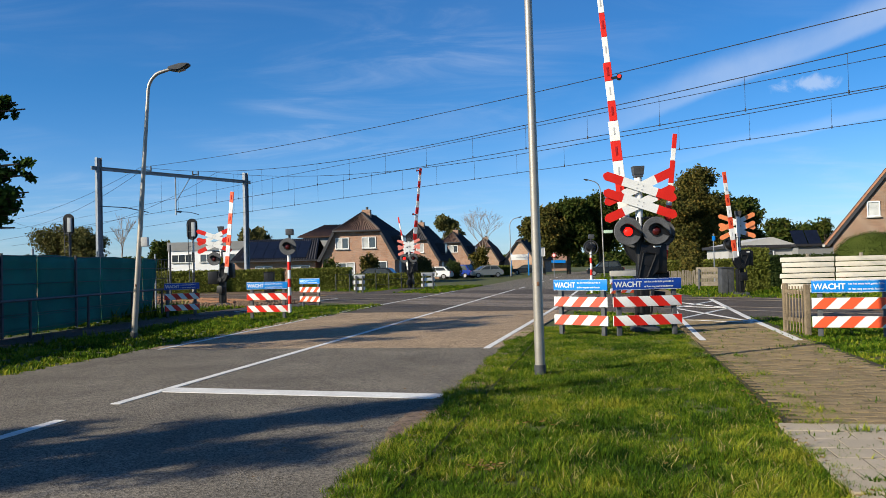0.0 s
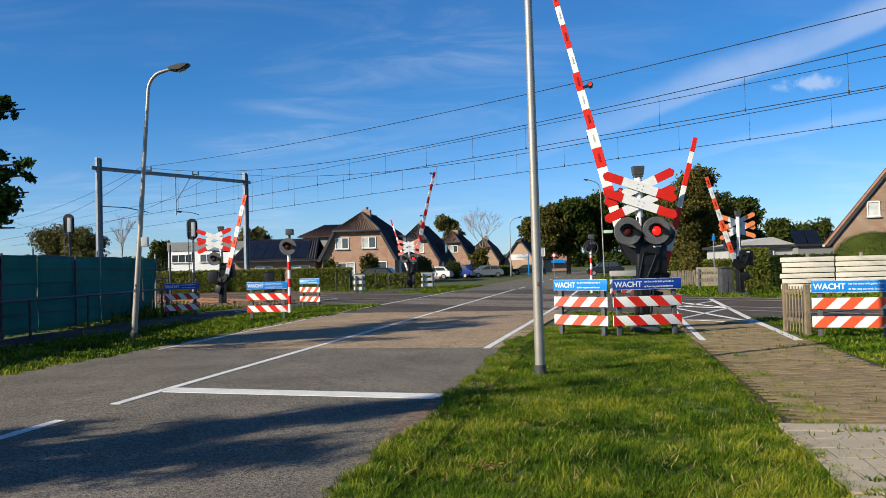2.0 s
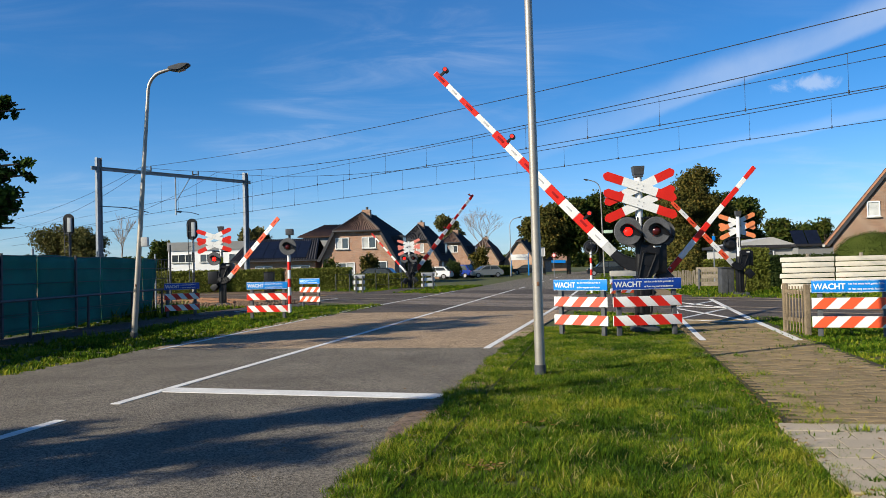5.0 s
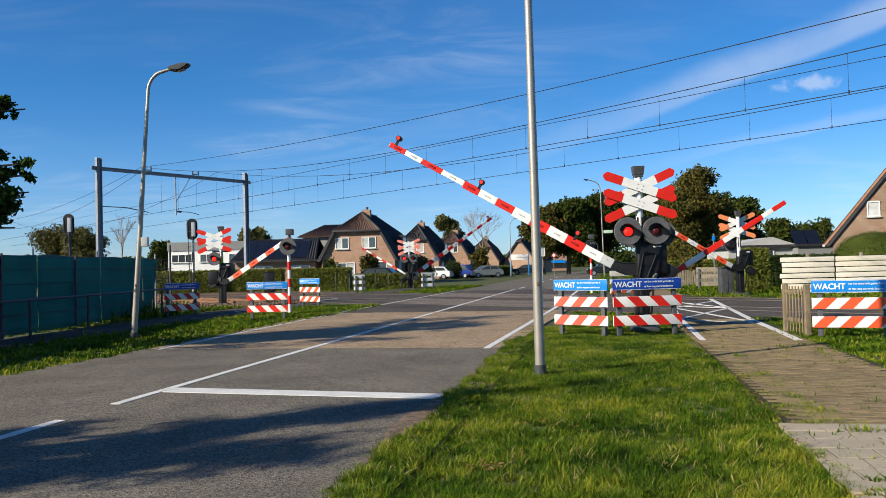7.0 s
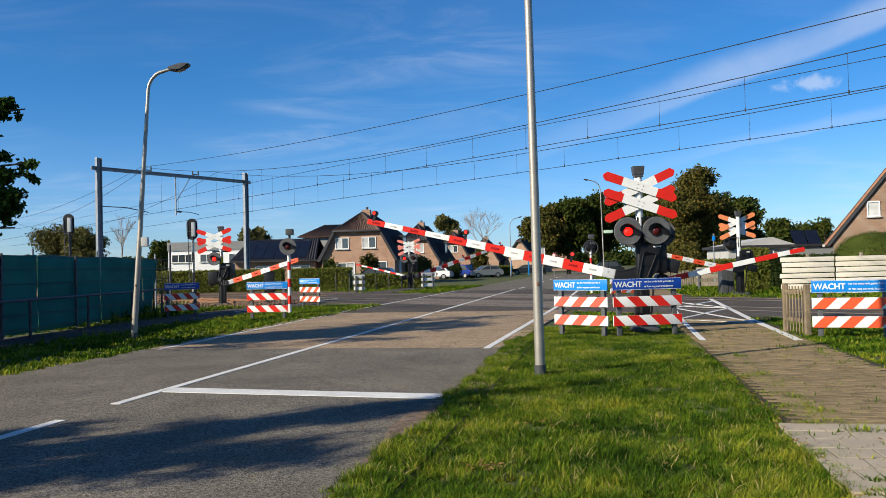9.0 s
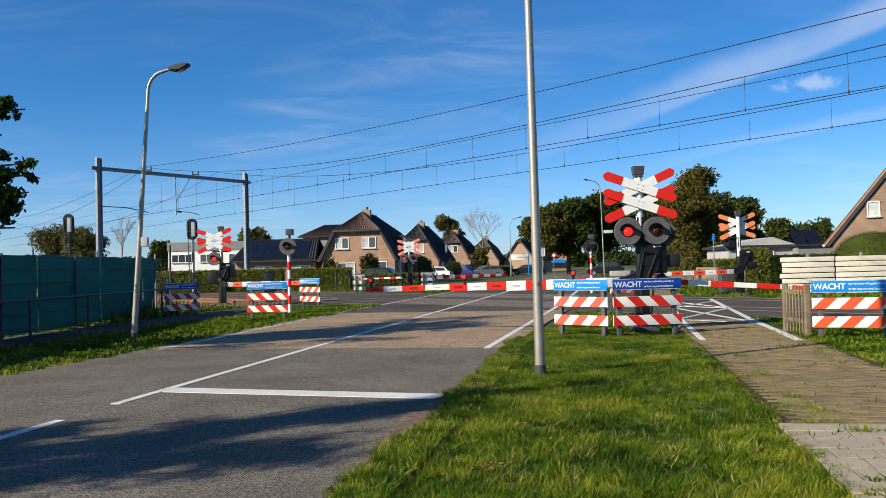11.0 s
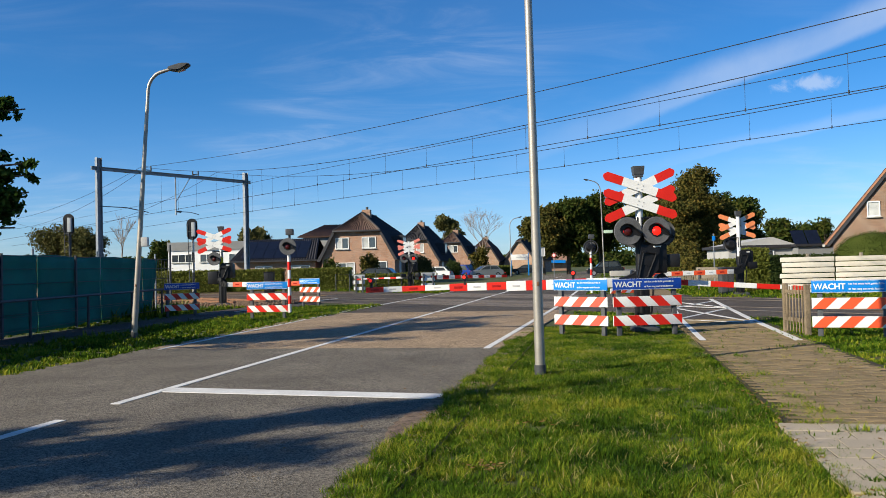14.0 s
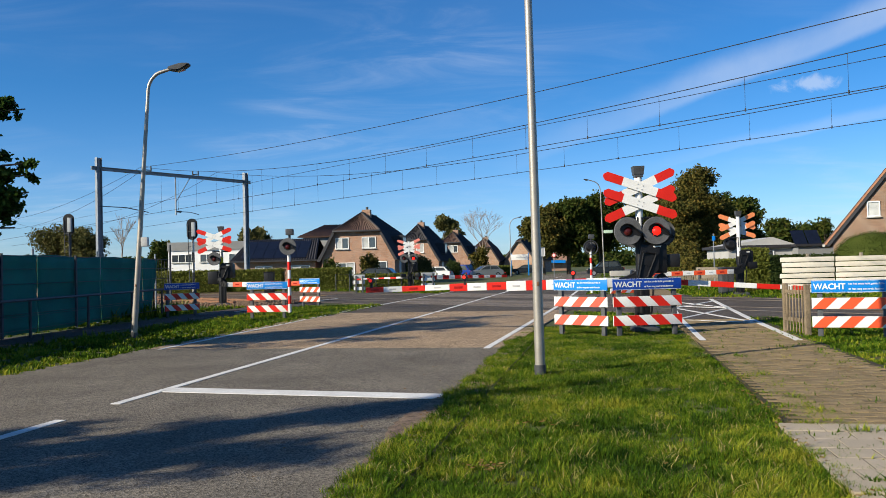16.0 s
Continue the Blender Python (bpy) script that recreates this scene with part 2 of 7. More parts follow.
MAT["alu"] = pbr("brushed_aluminium", (0.3168, 0.2948, 0.2596), 0.48, 0.6, var=0.12, scale=5, bump=0.06)
MAT["black"] = pbr("black_coated_steel", (0.00704, 0.00704, 0.00792), 0.45, var=0.5, scale=5, bump=0.08)
MAT["darkgrey"] = pbr("weathered_dark_grey", (0.0484, 0.05104, 0.05456), 0.5, var=0.4, scale=6, bump=0.1)
MAT["disc"] = pbr("grey_signal_disc", (0.0792, 0.08096, 0.08448), 0.65, var=0.3, scale=6, bump=0.06)
MAT["white"] = pbr("white_enamel", (0.704, 0.704, 0.6864), 0.4, var=0.05, scale=4, bump=0.03, dark=(0.5808, 0.5808, 0.5544))
MAT["red"] = pbr("signal_red", (0.528, 0.01584, 0.00704), 0.4, var=0.1, scale=4, bump=0.03)
MAT["orange"] = pbr("faded_orange_red", (0.616, 0.0748, 0.02288), 0.45, var=0.1, scale=4, bump=0.03)
MAT["salmon"] = pbr("salmon_red", (0.56, 0.085, 0.052), 0.45, var=0.1, scale=4, bump=0.03)
# cross-end red turned paler orange: sunlight shining through the boards, put into the colour
MAT["lit_orange"] = pbr("orange_lit_through", (0.6512, 0.2112, 0.0792), 0.5, var=0.1, scale=4, bump=0.03)
MAT["pink"] = pbr("pale_pink_red", (0.616, 0.1936, 0.1496), 0.5, var=0.1, scale=4, bump=0.03)
MAT["reflector"] = pbr("dark_red_reflector", (0.264, 0.01056, 0.0088), 0.2, var=0.2, scale=20, bump=0.1)
MAT["lightcase"] = pbr("grey_lamp_case", (0.30, 0.32, 0.34), 0.5, var=0.15)
MAT["grey"] = pbr("light_grey_steel", (0.352, 0.3608, 0.3696), 0.5, var=0.15, scale=5, bump=0.05)
MAT["blue"] = pbr("blue_enamel", (0.00352, 0.1672, 0.528), 0.35, var=0.08, scale=4, bump=0.02)
# the same sign blue with shade put into the colour, for boards turned from the sun
MAT["shade_blue"] = pbr("shaded_blue_enamel", (0.00704, 0.0528, 0.3168), 0.35, var=0.08, scale=4, bump=0.02)
MAT["lit"] = pbr("lit_red_lens", (0.25, 0.004, 0.003), 0.4, var=0.1, bump=0, emit=(1.0, 0.008, 0.004, 2.0))
MAT["unlit"] = pbr("unlit_red_lens", (0.0484, 0.00704, 0.00704), 0.15, var=0.3, scale=30, bump=0.1)
MAT["glow"] = pbr("dim_red_lens", (0.6, 0.03, 0.02), 0.3, var=0.1, bump=0, emit=(1.0, 0.03, 0.015, 0.25))
MAT["rail"] = pbr("worn_rail", (0.13, 0.105, 0.085), 0.5, 0.5, var=0.3, scale=3)
MAT["rust"] = pbr("rusty_steel", (0.176, 0.088, 0.0484), 0.8, 0.2, var=0.4, scale=4, bump=0.3)
MAT["ballast"] = pbr("brown_ballast", (0.1408, 0.08624, 0.05104), 0.95, scale=1.6, bump=1.0, fine=14, dark=(0.0396, 0.02816, 0.01936), world_space=True)
MAT["wood_grey"] = pbr("weathered_grey_wood", (0.2024, 0.1716, 0.1276), 0.85, var=0.35, scale=5, bump=0.4, fine=50)
# grey-brown gate wood, its base colour darkened for the shade on the gate
MAT["wood_gate"] = pbr("shaded_grey_brown_wood", (0.176, 0.1364, 0.088), 0.9, var=0.4, scale=5, bump=0.5, fine=50)
MAT["wood_pale"] = pbr("pale_bleached_wood", (0.7568, 0.704, 0.5984), 0.8, scale=4, bump=0.3, fine=60, dark=(0.5984, 0.5368, 0.4224), rand=0.5)
MAT["post"] = pbr("dark_plastic_post", (0.066, 0.0704, 0.0748), 0.7, var=0.3, scale=6, bump=0.2)
MAT["cloth"] = pbr("green_shade_cloth", (0.00704, 0.1232, 0.1012), 0.9, var=0.25, scale=1.2, bump=0.3, fine=120)
MAT["brick_brown"] = brickwork("brown_brick", (0.2376, 0.1364, 0.0836), (0.1496, 0.0836, 0.0528), (0.264, 0.22, 0.176))
MAT["brick"] = brickwork("red_brown_brick", (0.352, 0.1848, 0.11), (0.2376, 0.1188, 0.0704), (0.2992, 0.2552, 0.2112))
MAT["brick2"] = brickwork("pale_brown_brick", (0.3696, 0.2156, 0.132), (0.264, 0.154, 0.0924), (0.3168, 0.2728, 0.2288))
MAT["roof"] = pbr("dark_brown_roof_tile", (0.088, 0.052, 0.038), 0.6, var=0.5, scale=2.5, bump=0.3, fine=10, island=0.5)
MAT["roof_dark"] = pbr("anthracite_roof_tile", (0.02816, 0.0264, 0.02816), 0.6, var=0.4, scale=2.5, bump=0.3, fine=10, island=0.5)
MAT["trimdark"] = pbr("dark_painted_timber", (0.0264, 0.0264, 0.02992), 0.5, var=0.3)
MAT["frame"] = pbr("white_window_frame", (0.6864, 0.6864, 0.66), 0.5, var=0.06)
MAT["pane"] = glass("window_pane", (0.04, 0.05, 0.06))
MAT["panecurtain"] = pbr("curtained_pane", (0.3696, 0.3784, 0.3696), 0.12, var=0.3, scale=2.5, bump=0)
MAT["whitewall"] = pbr("white_cladding", (0.6512, 0.66, 0.66), 0.7, var=0.06, scale=1)
MAT["greywall"] = pbr("grey_cladding", (0.1936, 0.198, 0.198), 0.7, var=0.15, scale=1)
MAT["palewall"] = pbr("pale_grey_cladding", (0.352, 0.352, 0.3432), 0.7, var=0.15, scale=1)
MAT["solar"] = pbr("solar_panel", (0.006, 0.009, 0.02), 0.4, var=0.3, scale=3, bump=0, spec=0.15)
MAT["bark"] = pbr("bark", (0.0968, 0.0748, 0.0528), 0.95, var=0.5, scale=3, bump=0.8, fine=20)
MAT["twig"] = pbr("pale_twig", (0.264, 0.22, 0.176), 0.9, var=0.3)
MAT["leaf_dark"] = leafy("dark_green_leaf", (0.01056, 0.02112, 0.0044), (0.03696, 0.0572, 0.0088), (0.0968, 0.088, 0.01584))
MAT["leaf_autumn"] = leafy("turning_leaf", (0.01936, 0.0264, 0.00616), (0.0748, 0.07304, 0.01584), (0.176, 0.1232, 0.0264))
MAT["leaf_olive"] = leafy("olive_leaf", (0.044, 0.0528, 0.0176), (0.0968, 0.0968, 0.0308), (0.1584, 0.132, 0.044))
MAT["leaf_near"] = leafy("fresh_green_leaf", (0.01056, 0.0264, 0.00704), (0.0308, 0.066, 0.01232), (0.0704, 0.1144, 0.0176), 0.35)
MAT["hedge"] = leafy("hedge_leaf", (0.050, 0.066, 0.011), (0.122, 0.138, 0.022), (0.20, 0.185, 0.040))
MAT["hedge_dome"] = leafy("clipped_box_leaf", (0.0264, 0.04224, 0.00616), (0.05456, 0.0748, 0.01232), (0.0924, 0.1056, 0.02288))
MAT["hedge_dark"] = leafy("dark_hedge_leaf", (0.01232, 0.02464, 0.00704), (0.0264, 0.044, 0.01056), (0.0528, 0.066, 0.01584))
MAT["grass"] = leafy("grass_blade", (0.008, 0.030, 0.002), (0.070, 0.132, 0.005), (0.29, 0.285, 0.026), 0.2, 1.4)
MAT["dryleaf"] = leafy("fallen_leaf", (0.07, 0.035, 0.012), (0.17, 0.095, 0.03), (0.30, 0.20, 0.08), 0.1)
MAT["carwhite"] = pbr("white_car_paint", (0.6336, 0.6512, 0.66), 0.2, var=0.03, bump=0, spec=0.8)
MAT["carblue"] = pbr("blue_car_paint", (0.0088, 0.0308, 0.22), 0.2, var=0.05, bump=0, spec=0.8)
MAT["cardark"] = pbr("dark_car_paint", (0.01056, 0.01232, 0.01496), 0.2, var=0.1, bump=0, spec=0.8)
MAT["carsilver"] = pbr("silver_car_paint", (0.3696, 0.3872, 0.3872), 0.25, 0.5, var=0.05, bump=0)
MAT["rubber"] = pbr("tyre_rubber", (0.0132, 0.0132, 0.0132), 0.9, var=0.3)
MAT["rim"] = pbr("wheel_rim", (0.396, 0.396, 0.4048), 0.35, 0.7, var=0.1)
MAT["yellow"] = pbr("yellow_paint", (0.66, 0.484, 0.0176), 0.5, var=0.1)
MAT["wire"] = pbr("weathered_copper_wire", (0.01584, 0.0176, 0.02288), 0.6, 0.3, var=0.2, bump=0)
MAT["lampglass"] = pbr("lamp_cover", (0.264, 0.2728, 0.264), 0.2, var=0.1, bump=0)


# ---- mesh helpers ----
def box(bm, cx, cy, cz, sx, sy, sz, rz=0.0, ry=0.0, rx=0.0, bev=0.0):
    m = pose(cx, cy, cz, rx, ry, rz) @ Matrix.Diagonal((sx, sy, sz, 1))
    r = bmesh.ops.create_cube(bm, size=1, matrix=m)
    if bev:
        vs = set(r["verts"])
        es = [e for e in bm.edges if e.verts[0] in vs and e.verts[1] in vs]
        bmesh.ops.bevel(bm, geom=es, offset=bev, segments=2, affect="EDGES", profile=0.6)
    return bm


def rod(bm, p, q, r0, r1=None, seg=10, caps=True):
    p, q = Vector(p), Vector(q)
    d = q - p
    m = Matrix.Translation((p + q) / 2) @ d.to_track_quat("Z", "Y").to_matrix().to_4x4()
    bmesh.ops.create_cone(bm, cap_ends=caps, segments=seg, radius1=r0, radius2=r0 if r1 is None else r1, depth=d.length, matrix=m)
    return bm


def tube(bm, pts, radii, seg=8):
    """A bent, tapering round bar through the points."""
    pts = [Vector(p) for p in pts]
    rings = []
    for i, p in enumerate(pts):
        d = (pts[min(i + 1, len(pts) - 1)] - pts[max(i - 1, 0)]).normalized()
        ax = d.orthogonal().normalized() if i == 0 else (rings[-1][1] - d * rings[-1][1].dot(d)).normalized()
        ay = d.cross(ax)
        r = radii if isinstance(radii, (int, float)) else radii[i]
        ring = [bm.verts.new(p + (ax * math.cos(a) + ay * math.sin(a)) * r) for a in (2 * math.pi * k / seg for k in range(seg))]
        rings.append((ring, ax))
    for (a, _), (b, _) in zip(rings, rings[1:]):
        for k in range(seg):
            bm.faces.new((a[k], a[(k + 1) % seg], b[(k + 1) % seg], b[k]))
    bm.faces.new(rings[0][0][::-1])
    bm.faces.new(rings[-1][0])
    return bm


def slab(bm, outline, z0, z1):
    """A flat outline (x, y) given thickness from z0 to z1."""
    lo = [bm.verts.new((x, y, z0)) for x, y in outline]
    hi = [bm.verts.new((x, y, z1)) for x, y in outline]
    k = len(outline)
    bm.faces.new(hi)
    bm.faces.new(lo[::-1])
    for i in range(k):
        bm.faces.new((lo[i], lo[(i + 1) % k], hi[(i + 1) % k], hi[i]))
    bmesh.ops.recalc_face_normals(bm, faces=bm.faces)
    return bm


def plate(bm, outline, y0, y1, m=Matrix()):
    """An upright outline (x, z) given thickness from y0 to y1."""
    a = [bm.verts.new(m @ Vector((x, y0, z))) for x, z in outline]
    b = [bm.verts.new(m @ Vector((x, y1, z))) for x, z in outline]
    k = len(outline)
    bm.faces.new(a)
    bm.faces.new(b[::-1])
    for i in range(k):
        bm.faces.new((a[(i + 1) % k], a[i], b[i], b[(i + 1) % k]))
    bmesh.ops.recalc_face_normals(bm, faces=bm.faces)
    return bm


def mesh_of(name, bm, material, smooth=False):
    me = bpy.data.meshes.new(name)
    bm.to_mesh(me)
    bm.free()
    me.materials.append(material)
    if smooth:
        me.shade_smooth()
        me.set_sharp_from_angle(angle=radians(38))
    return me


def part(name, bm, material, parent, label="", m=None, smooth=True):
    ob = new(name, mesh_of(name, bm, material, smooth))
    ob.parent = parent
    if m is not None:
        ob.matrix_basis = m
    if label:
        ob["label"] = label
    return ob


def solid(name, bm, material, label, category, kind="", group="", m=None, smooth=True):
    ob = new(name, mesh_of(name, bm, material, smooth))
    if m is not None:
        ob.matrix_basis = m
    return tagged(ob, label, category, group, kind)


def thing(name, m, label, category, group="", kind=""):
    ob = new(name)
    ob.empty_display_size = 0.2
    ob.matrix_basis = m
    return tagged(ob, label, category, group, kind)


def raw(name, verts, faces, material, smooth=False):
    me = bpy.data.meshes.new(name)
    me.from_pydata(verts, [], faces)
    me.materials.append(material)
    if smooth:
        me.shade_smooth()
    return me


B = bmesh.new

# road frame: across the road to the right, and along it away
RD = radians(11.1)
RU = Vector((math.sin(RD), math.cos(RD), 0))
RN = Vector((math.cos(RD), -math.sin(RD), 0))
RO = Vector((-0.29, 24.91, 0))
ROAD_TURN = -11.1
# track frame
TV = Vector((-0.645, 0.764, 0)).normalized()
TN = Vector((TV.y, -TV.x, 0))


def rp(a, s):
    p = RO + RN * a + RU * s
    return (p.x, p.y)


def tp(n, s):
    p = TN * n + TV * s
    return (p.x, p.y)


def strip(name, a0, a1, s0, s1, z, material, label, thick=0.05, category="road", kind="structure", a2=None, a3=None):
    a2 = a0 if a2 is None else a2
    a3 = a1 if a3 is None else a3
    bm = slab(B(), [rp(a0, s0), rp(a1, s0), rp(a3, s1), rp(a2, s1)], z - thick, z)
    return solid(name, bm, material, label, category, kind, smooth=False)


# ---- large structure ----
def build_ground():
    bm = B()
    bmesh.ops.create_grid(bm, x_segments=60, y_segments=60, size=1500, matrix=Matrix.Translation((0, 400, -0.03)))
    solid("ground", bm, MAT["soil"], "flat grassy ground reaching the horizon", "ground", "structure", smooth=False)
    strip("road", -3.15, 3.42, -70, -10.75, 0.0, MAT["asphalt"], "grey worn asphalt road before the crossing")
    strip("road_red", -3.15, 3.42, -10.75, 0.35, 0.0, MAT["asphalt_red"], "reddish brown asphalt road at the crossing", a2=-3.5, a3=3.95)
    strip("road_crossing", -3.6, 4.2, 0.35, 22, 0.0, MAT["asphalt_dark"], "dark asphalt road on the level crossing")
    strip("road_far", -3.3, 3.9, 22, 75, 0.0, MAT["asphalt"], "grey asphalt road beyond the crossing")
    # the far road bends gently
    pts = []
    for k in range(13):
        s = 75 + k * 9
        pts.append((s, 0.0016 * (s - 75) ** 2))
    bm = slab(B(), [rp(-3.3 + c, s) for s, c in pts] + [rp(3.9 + c, s) for s, c in reversed(pts)], -0.05, 0.0)
    solid("road_bend", bm, MAT["asphalt"], "grey asphalt road bending away between gardens", "road", "structure", smooth=False)
    # sandy worn edge
    random.seed(4)
    edge = [(3.72, -40)] + [(3.66 + random.random() * 0.06, s) for s in np.arange(-24, -9, 0.11)] + [(3.66, -9)]
    rag = [(3.40 + random.uniform(-0.025, 0.025) - 0.02 * max(0, math.sin(s * 1.3)) - (0.16 * math.sin((s + 18.4) / 2.7 * math.pi) if -18.4 < s < -15.7 else 0), s) for s in np.arange(-9, -40, -0.09)]
    bm = slab(B(), [rp(a, s) for a, s in rag] + [rp(a, s) for a, s in edge], -0.055, 0.006)
    solid("road_edge", bm, MAT["sand"], "bare sandy verge edge beside the asphalt", "verge", "structure", smooth=False)


def line(name, a0, s0, a1, s1, w, label="white painted road line"):
    p, q = Vector(rp(a0, s0)), Vector(rp(a1, s1))
    d = (q - p).normalized()
    o = Vector((-d.y, d.x)) * w / 2
    bm = slab(B(), [p + o, q + o, q - o, p - o], 0.0, 0.012 if 'path' in name else 0.006)
    return solid(name, bm, MAT["paint"], label, "road marking", "structure", smooth=False)


def build_markings():
    line("centre_line", 0, -16.55, 0, -0.2, 0.11)
    line("centre_line", 0, 0.2, 0, 22, 0.11)
    for s in (-20.2, -26.2, -32.2):
        line("lane_dash", 0.02, s, 0.02, s + 2.75, 0.11)
    for s in range(24, 70, 9):
        line("lane_dash", 0.1, s, 0.1, s + 3, 0.11)
    line("stop_line", 0.05, -15.55, 3.46, -15.92, 0.32, "thick white painted stop line")
    line("edge_line", -2.82, -10.8, -3.2, 0.3, 0.09)
    line("edge_line", -3.2, 0.5, -3.25, 22, 0.09)
    line("edge_line", 3.12, -10.9, 3.50, 1.5, 0.11)
    line("edge_line", 3.50, 1.6, 3.72, 22, 0.11)
    # cycle path crossing box
    line("path_edge_line", 6.67, -9.8, 6.78, -4.2, 0.10)
    line("path_edge_line", 6.78, -4.2, 7.02, 1.0, 0.10)
    line("path_edge_line", 7.02, 1.0, 7.40, 4.4, 0.10)
    line("path_edge_line", 8.18, -9.9, 8.28, -4.7, 0.13)
    line("path_edge_line", 8.28, -4.7, 8.68, 6.0, 0.13)
    for a0, s0, a1, s1 in ((6.78, -4.2, 8.47, 0.0), (7.02, 0.4, 8.25, -5.8), (6.88, -4.7, 8.25, -5.8), (7.10, 1.6, 8.46, 0.0), (7.02, 0.5, 8.58, 4.4), (7.36, 4.1, 8.48, 0.2)):
        line("path_cross_line", a0, s0, a1, s1, 0.09)
    for s in (2, 8):
        line("path_edge_line", -7.4, s, -7.4, s + 5, 0.08)


def build_tracks():
    for i, n in enumerate((21.1, 26.3)):
        bm = B()
        slab(bm, [tp(n - 2.3, -60), tp(n + 2.3, -60), tp(n + 2.3, 190), tp(n - 2.3, 190)], -0.06, -0.012)
        solid("track_bed_%d" % (i + 1), bm, MAT["ballast"], "brown stained ballast under the rails", "track bed", "structure", smooth=False)
        for g in (-0.72, 0.72):
            bm = B()
            slab(bm, [tp(n + g - 0.035, -60), tp(n + g + 0.035, -60), tp(n + g + 0.035, 190), tp(n + g - 0.035, 190)], 0.0, 0.012)
            slab(bm, [tp(n + g - 0.012, -60), tp(n + g + 0.012, -60), tp(n + g + 0.012, 190), tp(n + g - 0.012, 190)], -0.05, 0.0)
            solid("rail", bm, MAT["rail"], "worn steel rail with a rusty side", "rail", group="rails of the crossing", smooth=False)
    for i, (a0, a1) in enumerate(((-9.6, -3.62), (4.22, 11.5))):
        outl = []
        for nn, a in ((18.6, a0), (28.9, a0), (28.9, a1), (18.6, a1)):
            p = RO + RN * a
            outl.append(rp(a, (nn - TN.dot(p)) / TN.dot(RU)))
        solid("track_deck_%d" % (i + 1), slab(B(), outl[::-1], -0.05, -0.002), MAT["asphalt_dark"], "dark asphalt between the tracks beside the road", "crossing deck", "structure", smooth=False)
    for n in (21.1, 26.3):
        for g0, g1 in ((-0.62, 0.62), (-1.75, -0.82), (0.82, 1.75)):
            outl = []
            for nn, a in ((n + g0, -3.3), (n + g1, -3.3), (n + g1, 3.9), (n + g0, 3.9)):
                # where the line at nn across the tracks meets the road line at a
                p = RO + RN * a
                outl.append(rp(a, (nn - TN.dot(p)) / TN.dot(RU)))
            solid("crossing_plate", slab(B(), outl, 0.0, 0.005), MAT["deck"], "worn concrete plates between the rails", "crossing plate", "structure", smooth=False)
    # weedy ballast storage strip in front of the tracks
    bm = slab(B(), [tp(14.6, 31), tp(18.8, 31), tp(18.8, 80), tp(14.6, 80)], -0.06, -0.02)
    solid("side_track_bed", bm, MAT["ballast"], "rusty brown ballast beside the main tracks", "track bed", "structure", smooth=False)
    for n in (15.6, 17.1):
        bm = slab(B(), [tp(n - 0.03, 32), tp(n + 0.03, 32), tp(n + 0.03, 80), tp(n - 0.03, 80)], -0.03, 0.14)
        solid("rail", bm, MAT["rust"], "rusty disused rail on brown ballast", "rail", group="rails of the side track", smooth=False)


build_ground()
build_markings()
build_tracks()


# ---- booms and signals ----
BOOMS = []


